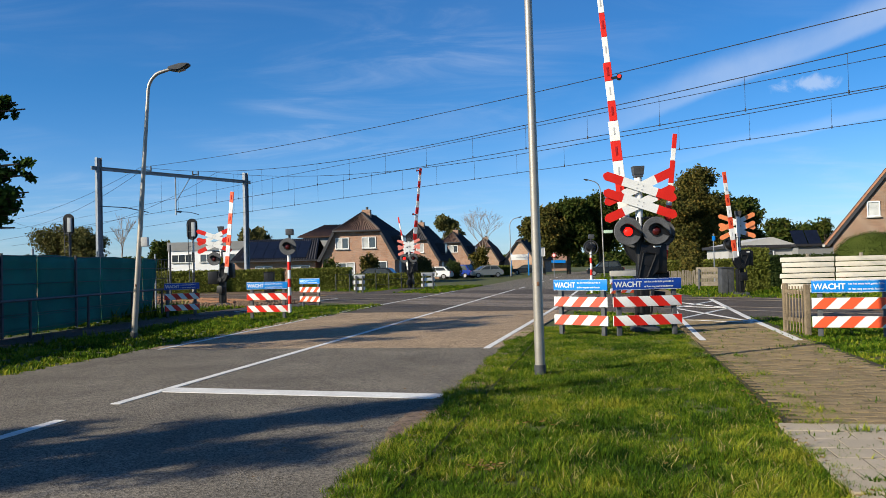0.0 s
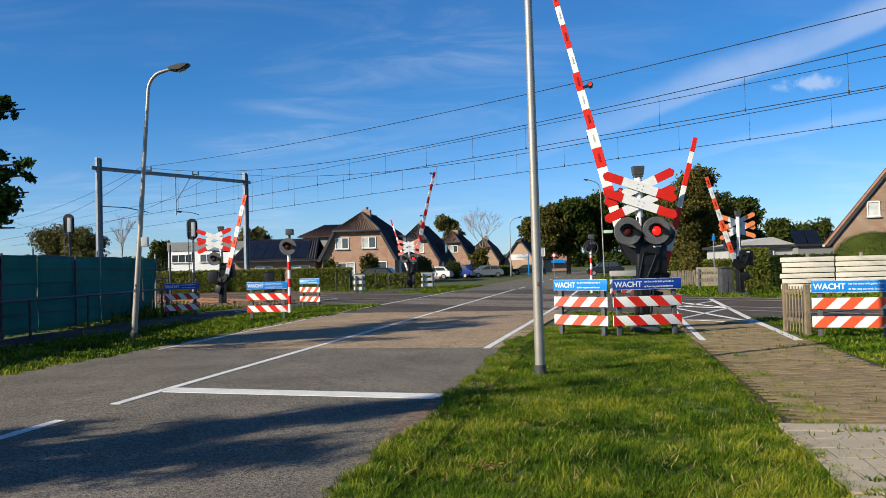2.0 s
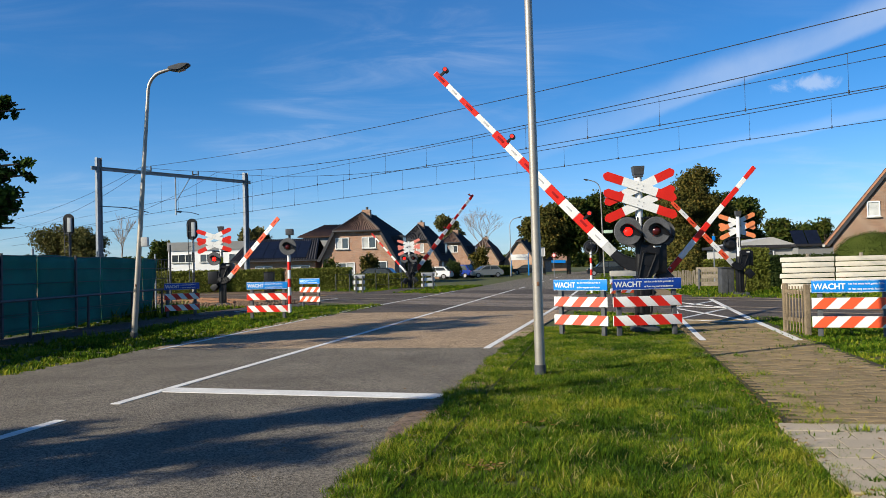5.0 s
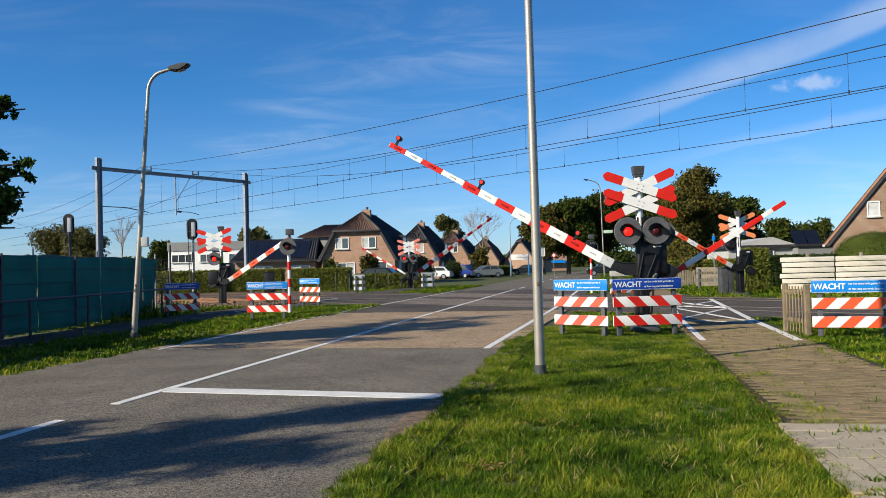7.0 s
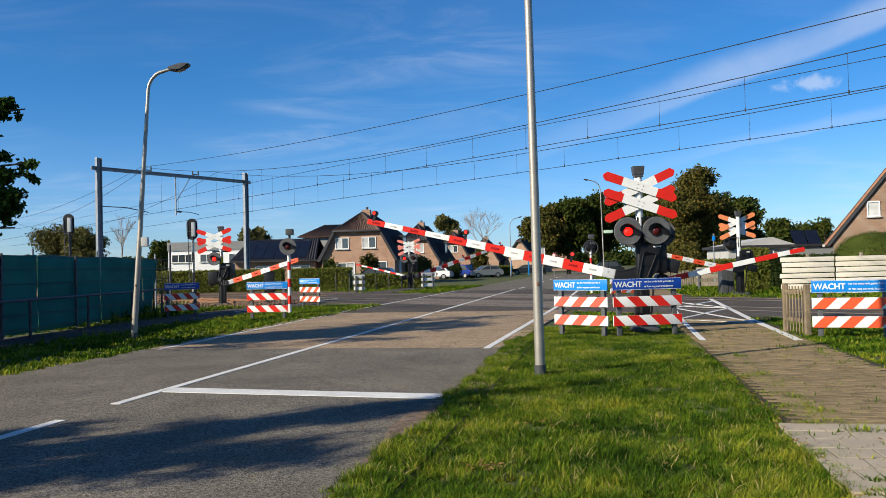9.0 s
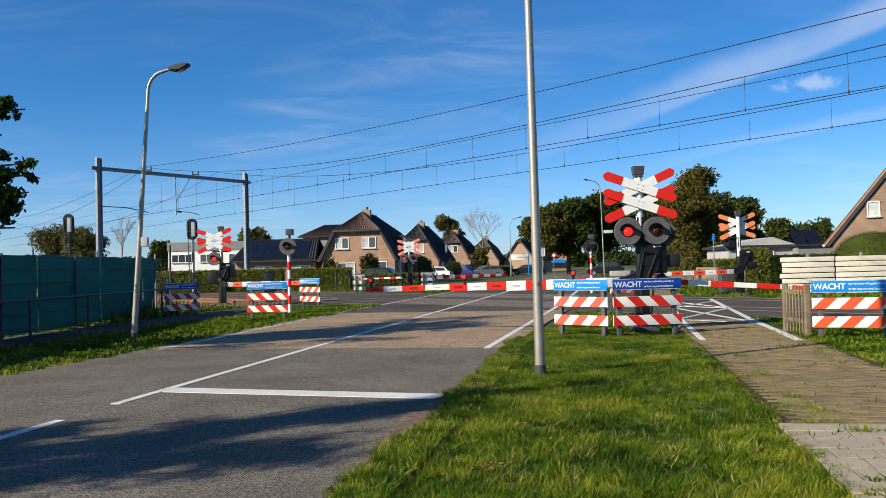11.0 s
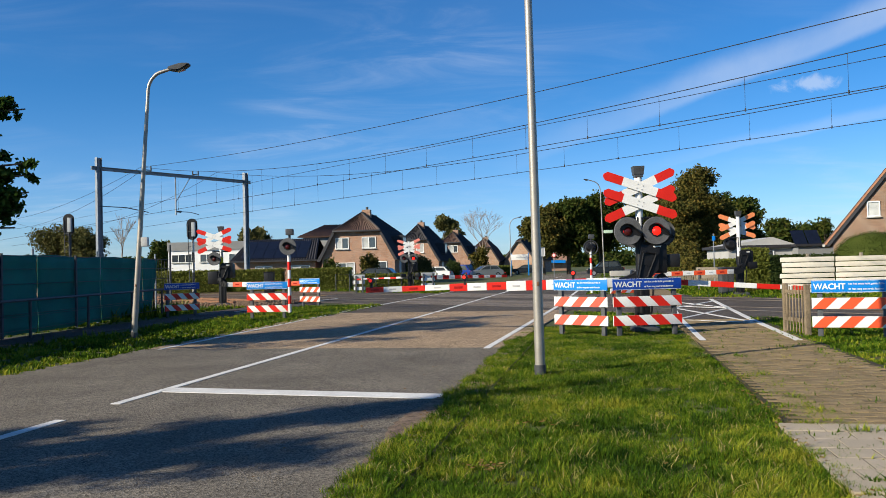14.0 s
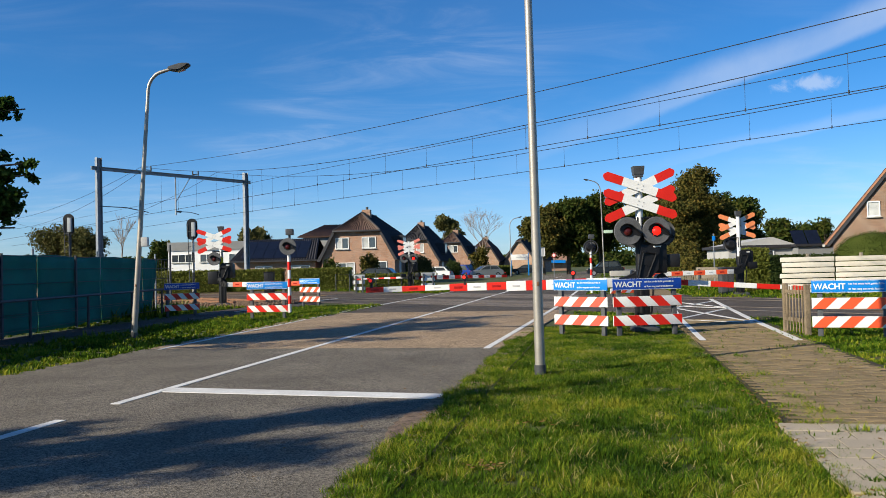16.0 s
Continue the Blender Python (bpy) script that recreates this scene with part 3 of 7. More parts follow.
def boom(parent, px, py, pz, phi, side, a0, a1, c, h0, h1, rows, stripe=0.39, lamps=(), deep=False, base_len=0.35, tip_stripes=()):
    """A striped barrier arm that turns about its pivot; its own x runs along the arm."""
    ob = new("boom")
    ob.parent = parent
    ob["label"] = "red and white striped barrier arm"
    head = phi if side > 0 else 180 - phi
    red = MAT["red"] if not deep else MAT["orange"]
    # mounting arm from the pivot to the striped arm
    bm = B()
    outer, inner = [], []
    for k in range(9):
        f = k / 8
        cx, cz = (a0 + 0.05) * f * (0.55 + 0.45 * f), -c * (1 - (1 - f) ** 2.0)
        half = 0.12 - 0.04 * f + 0.02 * math.sin(math.pi * f)
        outer.append((cx + half * 0.35 * (1 - f), cz + half))
        inner.append((cx - half * 0.8 * (1 - f), cz - half))
    for y in (-0.07, 0.07):
        plate(bm, outer + inner[::-1], y - 0.012, y + 0.012)
        for edge_line in (outer, inner):
            tube(bm, [(px_, y * 1.22, pz_) for px_, pz_ in edge_line], 0.014, 6)
    for k in (1, 3, 5, 7):
        (xo, zo), (xi, zi) = outer[k], inner[k]
        rod(bm, (xo, -0.086, zo), (xi, -0.086, zi), 0.012, seg=6)
        rod(bm, ((xo + xi) / 2, -0.11, (zo + zi) / 2), ((xo + xi) / 2, 0.09, (zo + zi) / 2), 0.026, seg=8)
    rod(bm, (0, -0.13, 0), (0, 0.13, 0), 0.085, seg=16)
    box(bm, -0.42, 0, 0.0, 0.32, 0.24, 0.26, bev=0.03)
    part("mounting_arm", bm, MAT["black"], ob, "black steel arm with counterweight")
    bm = box(B(), a0 + base_len / 2 - 0.05, 0, -c, base_len, 0.06, h0 * 0.95, bev=0.012)
    for x in (0.05, 0.2):
        rod(bm, (a0 + x, -0.045, -c + 0.03), (a0 + x, 0.045, -c + 0.03), 0.018, seg=6)
    part("end_plate", bm, MAT["grey"], ob, "light grey steel end plate")
    x = a0 + base_len - 0.06
    # stripe ends counted from the tip; the jointed outer section has longer stripes
    cuts = [a1]
    for w in tip_stripes:
        cuts.append(cuts[-1] - w)
    left = max(1, round((cuts[-1] - x) / stripe))
    cuts += [cuts[-1] - (cuts[-1] - x) * (k + 1) / left for k in range(left)]
    cuts = cuts[::-1]
    cnt = len(cuts) - 1
    for k in range(cnt):
        x, step = cuts[k], cuts[k + 1] - cuts[k]
        f = (k + 0.5) / cnt
        lvl = 0 if f < 0.4 else (0.5 if f < 0.68 else 1)
        h = h0 + (h1 - h0) * lvl
        isred = (cnt - 1 - k) % 2 == 0
        top = -c + h0 / 2 - (h0 - h1) * 0.25 * lvl
        bm = box(B(), x + step * 0.5, 0, top - h / 2, step - 0.002, 0.045 - 0.01 * lvl, h, bev=0.008)
        part("red_stripe" if isred else "white_stripe", bm, red if isred else MAT["white"], ob, smooth=False)
        if h0 > 0.15:
            fy = 0.0245 - 0.005 * lvl
            for s in (-1, 1):
                bm = box(B(), x + step * 0.5, s * fy, top - h / 2, 0.18 if isred else 0.15, 0.006, 0.045 if isred else 0.03, bev=0.002)
                part("reflector" if isred else "stencil_bar", bm, MAT["reflector"] if isred else MAT["grey"], ob)
    for lx in lamps:
        bm = box(B(), lx, 0, -c + h0 * 0.5 + 0.02, 0.05, 0.05, 0.12)
        rod(bm, (lx, -0.07, -c + h0 * 0.5 + 0.12), (lx, 0.09, -c + h0 * 0.5 + 0.12), 0.055, seg=14)
        part("boom_lamp", bm, MAT["black"], ob, "small black warning lamp")
        for s0, s1 in ((-0.085, -0.07), (0.09, 0.105)):
            bm = rod(B(), (lx, s0, -c + h0 * 0.5 + 0.12), (lx, s1, -c + h0 * 0.5 + 0.12), 0.038, seg=14)
            part("lamp_lens", bm, MAT["glow"], ob, "red lens")
    BOOMS.append((ob, px, py, pz, head, rows))
    return ob


FLASHERS = []


def signal_disc(parent, x, y, z, facing, phase, r=0.275, lens=0.10):
    """A dark round signal shield with hood and a red lens that is turned to flash. facing: -1 towards the viewer."""
    f = facing
    d = new("signal_lamp")
    d.parent = parent
    d["label"] = "round dark grey signal shield with hooded red lamp"
    bm = B()
    rings = 32
    vs = []
    for rr, yy in ((r, 0.02 * f), (r, 0.045 * f), (r * 0.97, 0.055 * f), (lens + 0.02, 0.05 * f), (lens + 0.02, -0.10 * f)):
        vs.append([bm.verts.new((x + rr * math.cos(t), y + yy, z + rr * math.sin(t))) for t in (2 * math.pi * i / rings for i in range(rings))])
    for a, b in zip(vs, vs[1:]):
        for i in range(rings):
            bm.faces.new((a[i], a[(i + 1) % rings], b[(i + 1) % rings], b[i]))
    bmesh.ops.recalc_face_normals(bm, faces=bm.faces)
    part("shield", bm, MAT["disc"], d)
    bm = rod(B(), (x, y + 0.02 * f, z), (x, y - 0.16 * f, z), r * 0.75, r * 0.45, seg=20)
    part("housing", bm, MAT["black"], d)
    # black comma shape: lamp hole plus the hood's cast shadow as its tail; hood droops to one side
    k = r / 0.275
    upper = [(-0.165, 0.035), (-0.150, 0.085), (-0.105, 0.125), (-0.045, 0.145), (0.015, 0.138), (0.070, 0.108), (0.120, 0.062), (0.170, 0.010), (0.225, -0.045), (0.262, -0.085)]
    lower = [(0.235, -0.108), (0.180, -0.092), (0.125, -0.070), (0.085, -0.098), (0.030, -0.118), (-0.035, -0.112), (-0.090, -0.080), (-0.135, -0.030)]
    o = [(x + px_ * k, z + pz_ * k) for px_, pz_ in upper + lower]
    part("opening_with_shadow", plate(B(), o, y + 0.052 * f, y + 0.058 * f), MAT["black"], d, smooth=False)
    bm = B()
    prev = None
    for i, (px_, pz_) in enumerate(upper):
        depth = 0.045 + 0.075 * math.sin(math.pi * (i + 0.6) / len(upper))
        ring = [bm.verts.new((x + px_ * k * q, y + (0.052 + e) * f, z + pz_ * k * q)) for q, e in ((1.0, 0), (1.03, depth), (0.96, depth), (0.93, 0))]
        if prev:
            for j in range(4):
                bm.faces.new((prev[j], prev[(j + 1) % 4], ring[(j + 1) % 4], ring[j]))
        prev = ring
    bmesh.ops.recalc_face_normals(bm, faces=bm.faces)
    part("hood", bm, MAT["black"], d)
    # added drum, one half glowing, one dark; turning upright stands in for switching the lamp
    drum = new("flash_drum")
    drum.parent = d
    drum["label"] = "red lens with lit and dark halves, turned to flash"
    for nm, mt, sg in (("lit_lens", "lit", -1), ("dark_lens", "unlit", 1)):
        bm = B()
        bmesh.ops.create_uvsphere(bm, u_segments=24, v_segments=14, radius=lens + 0.012)
        bmesh.ops.delete(bm, geom=[v for v in bm.verts if v.co.y * sg < -1e-5], context="VERTS")
        part(nm, bm, MAT[mt], drum)
    FLASHERS.append((drum, x, y - 0.012 * f, z - 0.005, f, phase))
    return d


BOLT = mesh_of("bolt", rod(B(), (0, -0.018, 0), (0, 0.018, 0), 0.012, seg=6), MAT["grey"])


def cross_arm(parent, x, y, z, ang, red, length=1.52, w=0.175, name="cross_arm"):
    arm = new(name)
    arm.parent = parent
    arm.matrix_basis = pose(x, y, z, 0, ang, 0)
    arm["label"] = "white cross board with red ends"
    t = 0.010
    L, e = length / 2, 0.40
    part("white_board", plate(B(), [(-L + e, -w / 2), (L - e, -w / 2), (L - e, w / 2), (-L + e, w / 2)], -t, t), MAT["white"], arm, smooth=False)
    for s in (-1, 1):
        o = [(s * (L - e), -w / 2), (s * (L - 0.06), -w / 2), (s * L, -w / 2 + 0.06), (s * L, w / 2 - 0.06), (s * (L - 0.06), w / 2), (s * (L - e), w / 2)]
        part("red_end", plate(B(), o if s > 0 else o[::-1], -t, t), MAT[red], arm, smooth=False)
    for dx in (-0.05, 0.05):
        for dz in (-0.04, 0.04):
            bt = new("bolt", BOLT)
            bt.parent = arm
            bt.matrix_basis = pose(dx, 0, dz)
    return arm


def barrier(x, y, label, face, lamp_list, red="red", mech=1, pole_white=True, shift=0.0, dark_to=1.95):
    """A half-barrier machine with post, crossed boards and signal lamps. face -1: its front is towards the viewer."""
    b = thing("railway_barrier", pose(x, y, 0), label, "railway barrier", "barriers of the level crossing")
    f = face
    bm = rod(B(), (0, 0, 1.5), (0, 0, 3.06), 0.075, seg=16)
    part("post", bm, MAT["white"] if pole_white else MAT["yellow"], b, "white round post")
    bm = rod(B(), (0, 0, 0.0), (0, 0, dark_to), 0.095, seg=16)
    rod(bm, (0, 0, dark_to - 0.1), (0, 0, dark_to), 0.12, seg=16)
    part("lower_post", bm, MAT["black"], b)
    bm = box(B(), 0.05, 0, 0.03, 0.5, 0.42, 0.10, bev=0.02)
    for sx in (-0.2, 0.3):
        for sy in (-0.18, 0.18):
            rod(bm, (sx * 0.7, sy * 0.8, 0.07), (sx * 0.7, sy * 0.8, 0.12), 0.025, seg=6)
    part("foot", bm, MAT["darkgrey"], b, "dark foot plate")
    bm = B()
    box(bm, 0, 0, 3.10, 0.17, 0.17, 0.10, bev=0.01)
    w0, w1 = 0.095, 0.112
    lo = [bm.verts.new((sx * w0, sy * w0, 3.10)) for sx, sy in ((-1, -1), (1, -1), (1, 1), (-1, 1))]
    hi = [bm.verts.new((sx * w1, sy * w1, 3.27)) for sx, sy in ((-1, -1), (1, -1), (1, 1), (-1, 1))]
    bm.faces.new(hi)
    bm.faces.new(lo[::-1])
    for i in range(4):
        bm.faces.new((lo[i], lo[(i + 1) % 4], hi[(i + 1) % 4], hi[i]))
    part("bell", bm, MAT["darkgrey"], b, "black warning bell", smooth=False)
    for zc in (2.85, 2.515):
        cross_arm(b, shift, 0.13 * f, zc, 19.5, red)
        cross_arm(b, shift, 0.095 * f, zc, -24.0, red)
    for lx, lz, fc, ph in lamp_list:
        signal_disc(b, lx, (0.22 if fc == f else -0.02) * fc + 0.0, lz, fc, ph)
    bm = rod(B(), (-0.36, 0, 2.23), (0.36, 0, 2.23), 0.03, seg=8)
    box(bm, 0.0, 0, 2.05, 0.12, 0.14, 0.42, bev=0.02)
    part("lamp_bracket", bm, MAT["black"], b)
    # machine housing
    bm = box(B(), 0.24 * mech, 0.08, 1.42, 0.52, 0.46, 0.58, bev=0.04)
    box(bm, 0.24 * mech, 0.08, 1.73, 0.42, 0.38, 0.06, bev=0.02)
    rod(bm, (0.10 * mech, -0.22, 1.38), (0.10 * mech, 0.40, 1.38), 0.10, seg=14)
    part("machine_housing", bm, MAT["black"], b, "black barrier machine housing")
    bm = box(B(), 0.30 * mech, -0.155, 1.66, 0.15, 0.006, 0.03)
    part("nameplate", bm, MAT["white"], b, "small white plate")
    bm = plate(B(), [(-0.02, 1.65), (0.34 * mech, 1.62), (0.30 * mech, 1.20), (0.05 * mech, 0.95), (-0.14 * mech, 0.95)], -0.20, -0.16)
    part("guard_plate", bm, MAT["black"], b, smooth=False)
    bm = B()
    joints = [(0.02, 1.56), (0.27, 1.52), (0.07, 1.04), (-0.10, 1.02)]
    for (xa, za), (xb, zb) in zip(joints, joints[1:] + joints[:1]):
        rod(bm, (xa * mech, -0.225, za), (xb * mech, -0.225, zb), 0.017, seg=8)
    for xa, za in joints:
        rod(bm, (xa * mech, -0.195, za), (xa * mech, -0.26, za), 0.032, seg=10)
    part("linkage", bm, MAT["black"], b, "dark steel linkage rods")
    bm = box(B(), 0.02, 0.05, 0.55, 0.26, 0.26, 0.9, bev=0.02)
    part("cable_box", bm, MAT["black"], b)
    bm = tube(B(), [(0.12, -0.1, 1.2), (0.2, -0.2, 0.9), (0.16, -0.15, 0.4), (0.1, -0.05, 0.05)], 0.02, 6)
    part("cable", bm, MAT["black"], b)
    return b


SWING_A = [(0, 85.1), (1.05, 85.1), (1.5, 81.8), (2, 76.1), (2.5, 71.0), (3, 66.2), (3.5, 61.4), (4, 56.6), (6.3, 35.8), (7, 30.0), (8, 21.5), (9, 13.4), (10, 5.4), (10.7, 0.2), (11.1, -0.9), (16, -0.9)]
SWING_C = [(0, 83.3), (1.05, 83.3), (1.5, 80.4), (2, 75.2), (2.5, 70.3), (3, 66.2), (3.5, 62.1), (4, 58.1), (6.3, 37.4), (7, 31.1), (8, 21.5), (9, 11.2), (10, 2.2), (10.7, -3.2), (11.1, -4.2), (16, -4.2)]
SWING_D = [(0, 83.2), (1.05, 83.2), (1.5, 80.0), (2, 75.1), (2.5, 70.4), (3, 66.2), (3.5, 62.1), (4, 58.0), (6.3, 38.6), (7, 32.9), (8, 24.7), (9, 16.2), (10, 7.6), (10.9, 0.4), (11.2, -0.8), (16, -0.8)]
SWING_E = [(0, 84.0), (1.05, 84.0), (1.5, 80.6), (2, 74.0), (2.5, 68.0), (3, 62.5), (3.5, 57.5), (4, 53.3), (6.3, 35.0), (7, 29.9), (8, 22.3), (9, 14.8), (10, 7.2), (10.9, 0.6), (11.2, -0.2), (16, -0.2)]
SWING_F = [(0, 83.8), (1.05, 83.8), (1.5, 78.5), (2, 72.5), (2.5, 66.8), (3, 62.2), (3.5, 57.7), (4, 53.2), (6.3, 37.2), (7, 31.0), (8, 22.0), (9, 13.0), (10, 5.0), (10.7, 0.2), (11.1, -0.8), (16, -0.8)]
SWING_G = [(0, 80.1), (1.05, 80.1), (1.5, 76.8), (2, 72.2), (2.5, 67.9), (3, 64.2), (3.5, 60.4), (4, 56.6), (6.3, 37.0), (7, 31.0), (8, 22.1), (9, 13.4), (10, 5.4), (10.7, -0.4), (11.1, -1.4), (16, -1.4)]

near_barrier = barrier(3.93, 16.45, "black barrier machine with red-white crosses beside the road", -1, [(-0.29, 1.97, -1, 0), (0.27, 1.97, -1, 1), (-0.12, 1.93, 1, 1), (0.44, 1.93, 1, 0)])
boom(near_barrier, 4.142 - 3.93, 0.10, 1.367, 11.5, -1, 0.57, 5.94, 0.395, 0.205, 0.115, SWING_A, lamps=(5.81, 3.78, 1.53), tip_stripes=(0.39, 0.41, 0.50, 0.53, 0.38))
boom(near_barrier, 4.366 - 3.93 + 0.02, 0.34, 1.025, -2.7, 1, 0.10, 2.96, 0.065, 0.115, 0.09, SWING_C, stripe=0.46, base_len=0.09, tip_stripes=(0.30, 0.25, 0.46, 0.46, 0.46))

far_barrier = barrier(-2.15, 52.15, "black barrier machine with crosses at the far lane", -1, [(-0.30, 1.97, -1, 0), (0.27, 1.97, -1, 1)], red="pink")
boom(far_barrier, 0.0, -0.1, 0.877, 22.3, 1, 0.30, 6.87, 0.128, 0.25, 0.17, SWING_D, stripe=0.42, lamps=(6.7, 3.9))
boom(far_barrier, 0.085, 0.1, 0.909, 15.0, -1, 0.30, 3.77, 0.12, 0.115, 0.09, SWING_G, stripe=0.42)

left_barrier = barrier(-9.2, 34.2, "black barrier machine with red-white crosses beside a cycle path", -1, [(-0.22, 1.93, -1, 3)], mech=1, shift=-0.25, dark_to=1.45)
part("relay_box", box(B(), -0.32, 0.0, 1.15, 0.42, 0.4, 0.52, bev=0.04), MAT["black"], left_barrier, "black relay box")
part("yellow_band", rod(B(), (0, 0, 1.45), (0, 0, 1.98), 0.084, seg=14), MAT["yellow"], left_barrier, "yellow painted band")
boom(left_barrier, -9.167 + 9.2, -0.15, 1.071, -18.7, 1, 0.25, 3.64, 0.212, 0.19, 0.17, SWING_E, stripe=0.42, deep=True)

right_barrier = barrier(11.55, 32.2, "black barrier machine with orange-ended crosses beyond the tracks", 1, [(-0.25, 1.97, 1, 1)], red="lit_orange", mech=1, dark_to=1.5)
boom(right_barrier, 0.0, -0.25, 1.129, -4.9, -1, 0.30, 3.70, 0.207, 0.18, 0.15, SWING_F, stripe=0.42, deep=True)


def motions():
    for ob, px, py, pz, head, rows in BOOMS:
        walk(ob, [(t, pose(px, py, pz, 0, -a, head)) for t, a in rows])
    for ob in SWAYING:
        walk(ob, [(t, pose(dx, 0, dz)) for t, dx, dz in ((0, 0, 0), (1.5, 0.0, -0.01), (2.5, -0.02, 0.01), (3.5, -0.05, 0.02), (5.2, 0.0, 0.0), (7, -0.01, 0.0), (8, 0.03, -0.01), (9, 0.06, -0.03), (10.5, 0.03, -0.01), (12.5, 0.05, -0.02), (14.5, 0.045, -0.02), (16, 0.05, -0.02))])
    # lamps flash by half turns of the added drums, lit half to dark half
    for drum, x, y, z, f, phase in FLASHERS:
        period, start = (0.6647, 0.125) if phase == 3 else (0.6565, -0.0015)
        turn0 = 0 if f < 0 else 180
        rows = []
        on0 = phase == 0
        state = 0 if on0 else 1
        rows.append((0, pose(x, y, z, 0, 0, turn0 + 180 * state)))
        ang = 180 * state
        events = []
        on_at, off_at = (0.402, 1.0) if phase == 0 else (0.0, 0.402)
        k = -2
        while start + k * period < 16.5:
            t0 = start + k * period
            events.append((t0 + on_at * period - 0.018, 0))
            events.append((t0 + off_at * period - 0.025, 180))
            k += 1
        for t, want in sorted(events):
            t = max(t, 0.03) if t > -0.05 else t
            if phase == 2 or t < 0.02 or t > 15.9 or ang % 360 == want:
                continue
            rows.append((t, pose(x, y, z, 0, 0, turn0 + ang)))
            for q in (1, 2, 3):
                rows.append((t + q * 0.015, pose(x, y, z, 0, 0, turn0 + ang + 60 * q)))
            ang += 180
        rows.append((16, pose(x, y, z, 0, 0, turn0 + ang)))
        walk(drum, rows)


# ---- warning boards ----
def text_mesh(body, size):
    cu = bpy.data.curves.new("lettering", "FONT")
    cu.body = body
    cu.size = size
    cu.offset = size * 0.022
    cu.extrude = 0.0015
    cu.align_x = "LEFT"
    cu.align_y = "CENTER"
    cu.resolution_u = 3
    ob = new("lettering_curve", cu)
    bpy.context.view_layer.update()
    me = bpy.data.meshes.new_from_object(ob.evaluated_get(bpy.context.evaluated_depsgraph_get()))
    bpy.data.objects.remove(ob)
    me.materials.clear()
    me.materials.append(MAT["white"])
    return me


WORDS = text_mesh("WACHT", 0.165)
LINE1 = text_mesh("tot het rode licht gedoofd is", 0.060)
LINE2 = text_mesh("er kan nog een trein komen", 0.060)


def warning_board(p, q, lean, label, sign="blue", red="orange", top=1.05, plank="white", gap=0.35):
    """Two striped planks and a blue sign between two posts, from p to q on the ground."""
    p, q = Vector((*p, 0)), Vector((*q, 0))
    d = q - p
    L = d.length
    b = thing("warning_board", Matrix.Translation((p + q) / 2) @ pose(0, 0, 0, 0, 0, math.degrees(math.atan2(d.y, d.x))), label, "warning board", "boards at the level crossing")
    for sx in (-L / 2 + 0.13, L / 2 - 0.13):
        bm = box(B(), sx, 0.05, top / 2 - 0.03, 0.085, 0.07, top - 0.06, bev=0.008)
        part("support_post", bm, MAT["post"], b, "dark grey post")
    # sign
    bm = box(B(), 0, -0.006, top - 0.10, L, 0.022, 0.21, bev=0.006)
    front = sign in ("blue", "shade_blue")
    sg = part("sign", bm, MAT[sign], b, "blue sign with white lettering" if front else "plain grey back of a sign")
    for me, x, z, sc in () if not front else ((WORDS, -L / 2 + 0.03, top - 0.105, 0.86), (LINE1, -L / 2 + 0.455 * L, top - 0.058, 0.78), (LINE2, -L / 2 + 0.455 * L, top - 0.146, 0.78)):
        t = new("lettering", me)
        t.parent = sg
        t.matrix_basis = pose(x, -0.0195, z, 90, 0, 0) @ Matrix.Diagonal((sc * (0.93 if me == WORDS else 1.0) * (L - 0.05) / 1.2, sc, 1, 1))
    bm = B()
    for z in (-0.098, 0.098):
        box(bm, 0, -0.0185, top - 0.10 + z, L - 0.03, 0.002, 0.006)
    part("sign_border", bm, MAT["white"], sg)
    h = 0.19
    for zc in (top - 0.07 - gap, top - 0.07 - 2 * gap):
        bm = box(B(), 0, 0, zc, L, 0.03, h, bev=0.006)
        pl = part("plank", bm, MAT[plank], b, "white plank with diagonal red stripes")
        n = 3
        step = L / n
        for k in range(-1, n + 1):
            x0 = -L / 2 + step * k + (0.0 if lean > 0 else 0.0)
            o = [(x0, -h / 2), (x0 + step / 2, -h / 2), (x0 + step / 2 + lean * h, h / 2), (x0 + lean * h, h / 2)]
            cl = clip_x(o, -L / 2 + 0.004, L / 2 - 0.004)
            if len(cl) > 2:
                part("red_stripe", plate(B(), cl, -0.0185, -0.0155, Matrix.Translation((0, 0, zc))), MAT[red], pl, smooth=False)
    return b


def clip_x(poly, lo, hi):
    for sgn, lim in ((1, lo), (-1, -hi)):
        out = []
        for i, a in enumerate(poly):
            c = poly[(i + 1) % len(poly)]
            ia, ic = sgn * a[0] >= lim, sgn * c[0] >= lim
            if ia:
                out.append(a)
            if ia != ic:
                f = (sgn * lim - a[0]) / (c[0] - a[0])
                out.append((sgn * lim, a[1] + (c[1] - a[1]) * f))
        poly = out
        if not poly:
            break
    return poly


warning_board((2.16, 16.2), (3.03, 15.3), 1, "sunlit blue warning sign over two salmon-white striped planks", red="salmon")
warning_board((3.12, 15.28), (4.45, 15.50), -1, "shaded blue warning sign over two red-white striped planks", sign="shade_blue", red="red")
warning_board((6.36, 14.3), (7.55, 13.85), 1, "sunlit blue warning sign beside the picket gate", top=0.96, gap=0.32)
warning_board((-8.74, 25.78), (-7.9, 26.65), -1, "shaded blue warning sign at the cycle path", sign="shade_blue", red="red")
warning_board((-5.72, 23.95), (-4.50, 23.75), -1, "blue warning sign on the grass strip", red="red")
warning_board((-5.5, 31.5), (-4.62, 30.75), 1, "blue warning sign near the tracks")


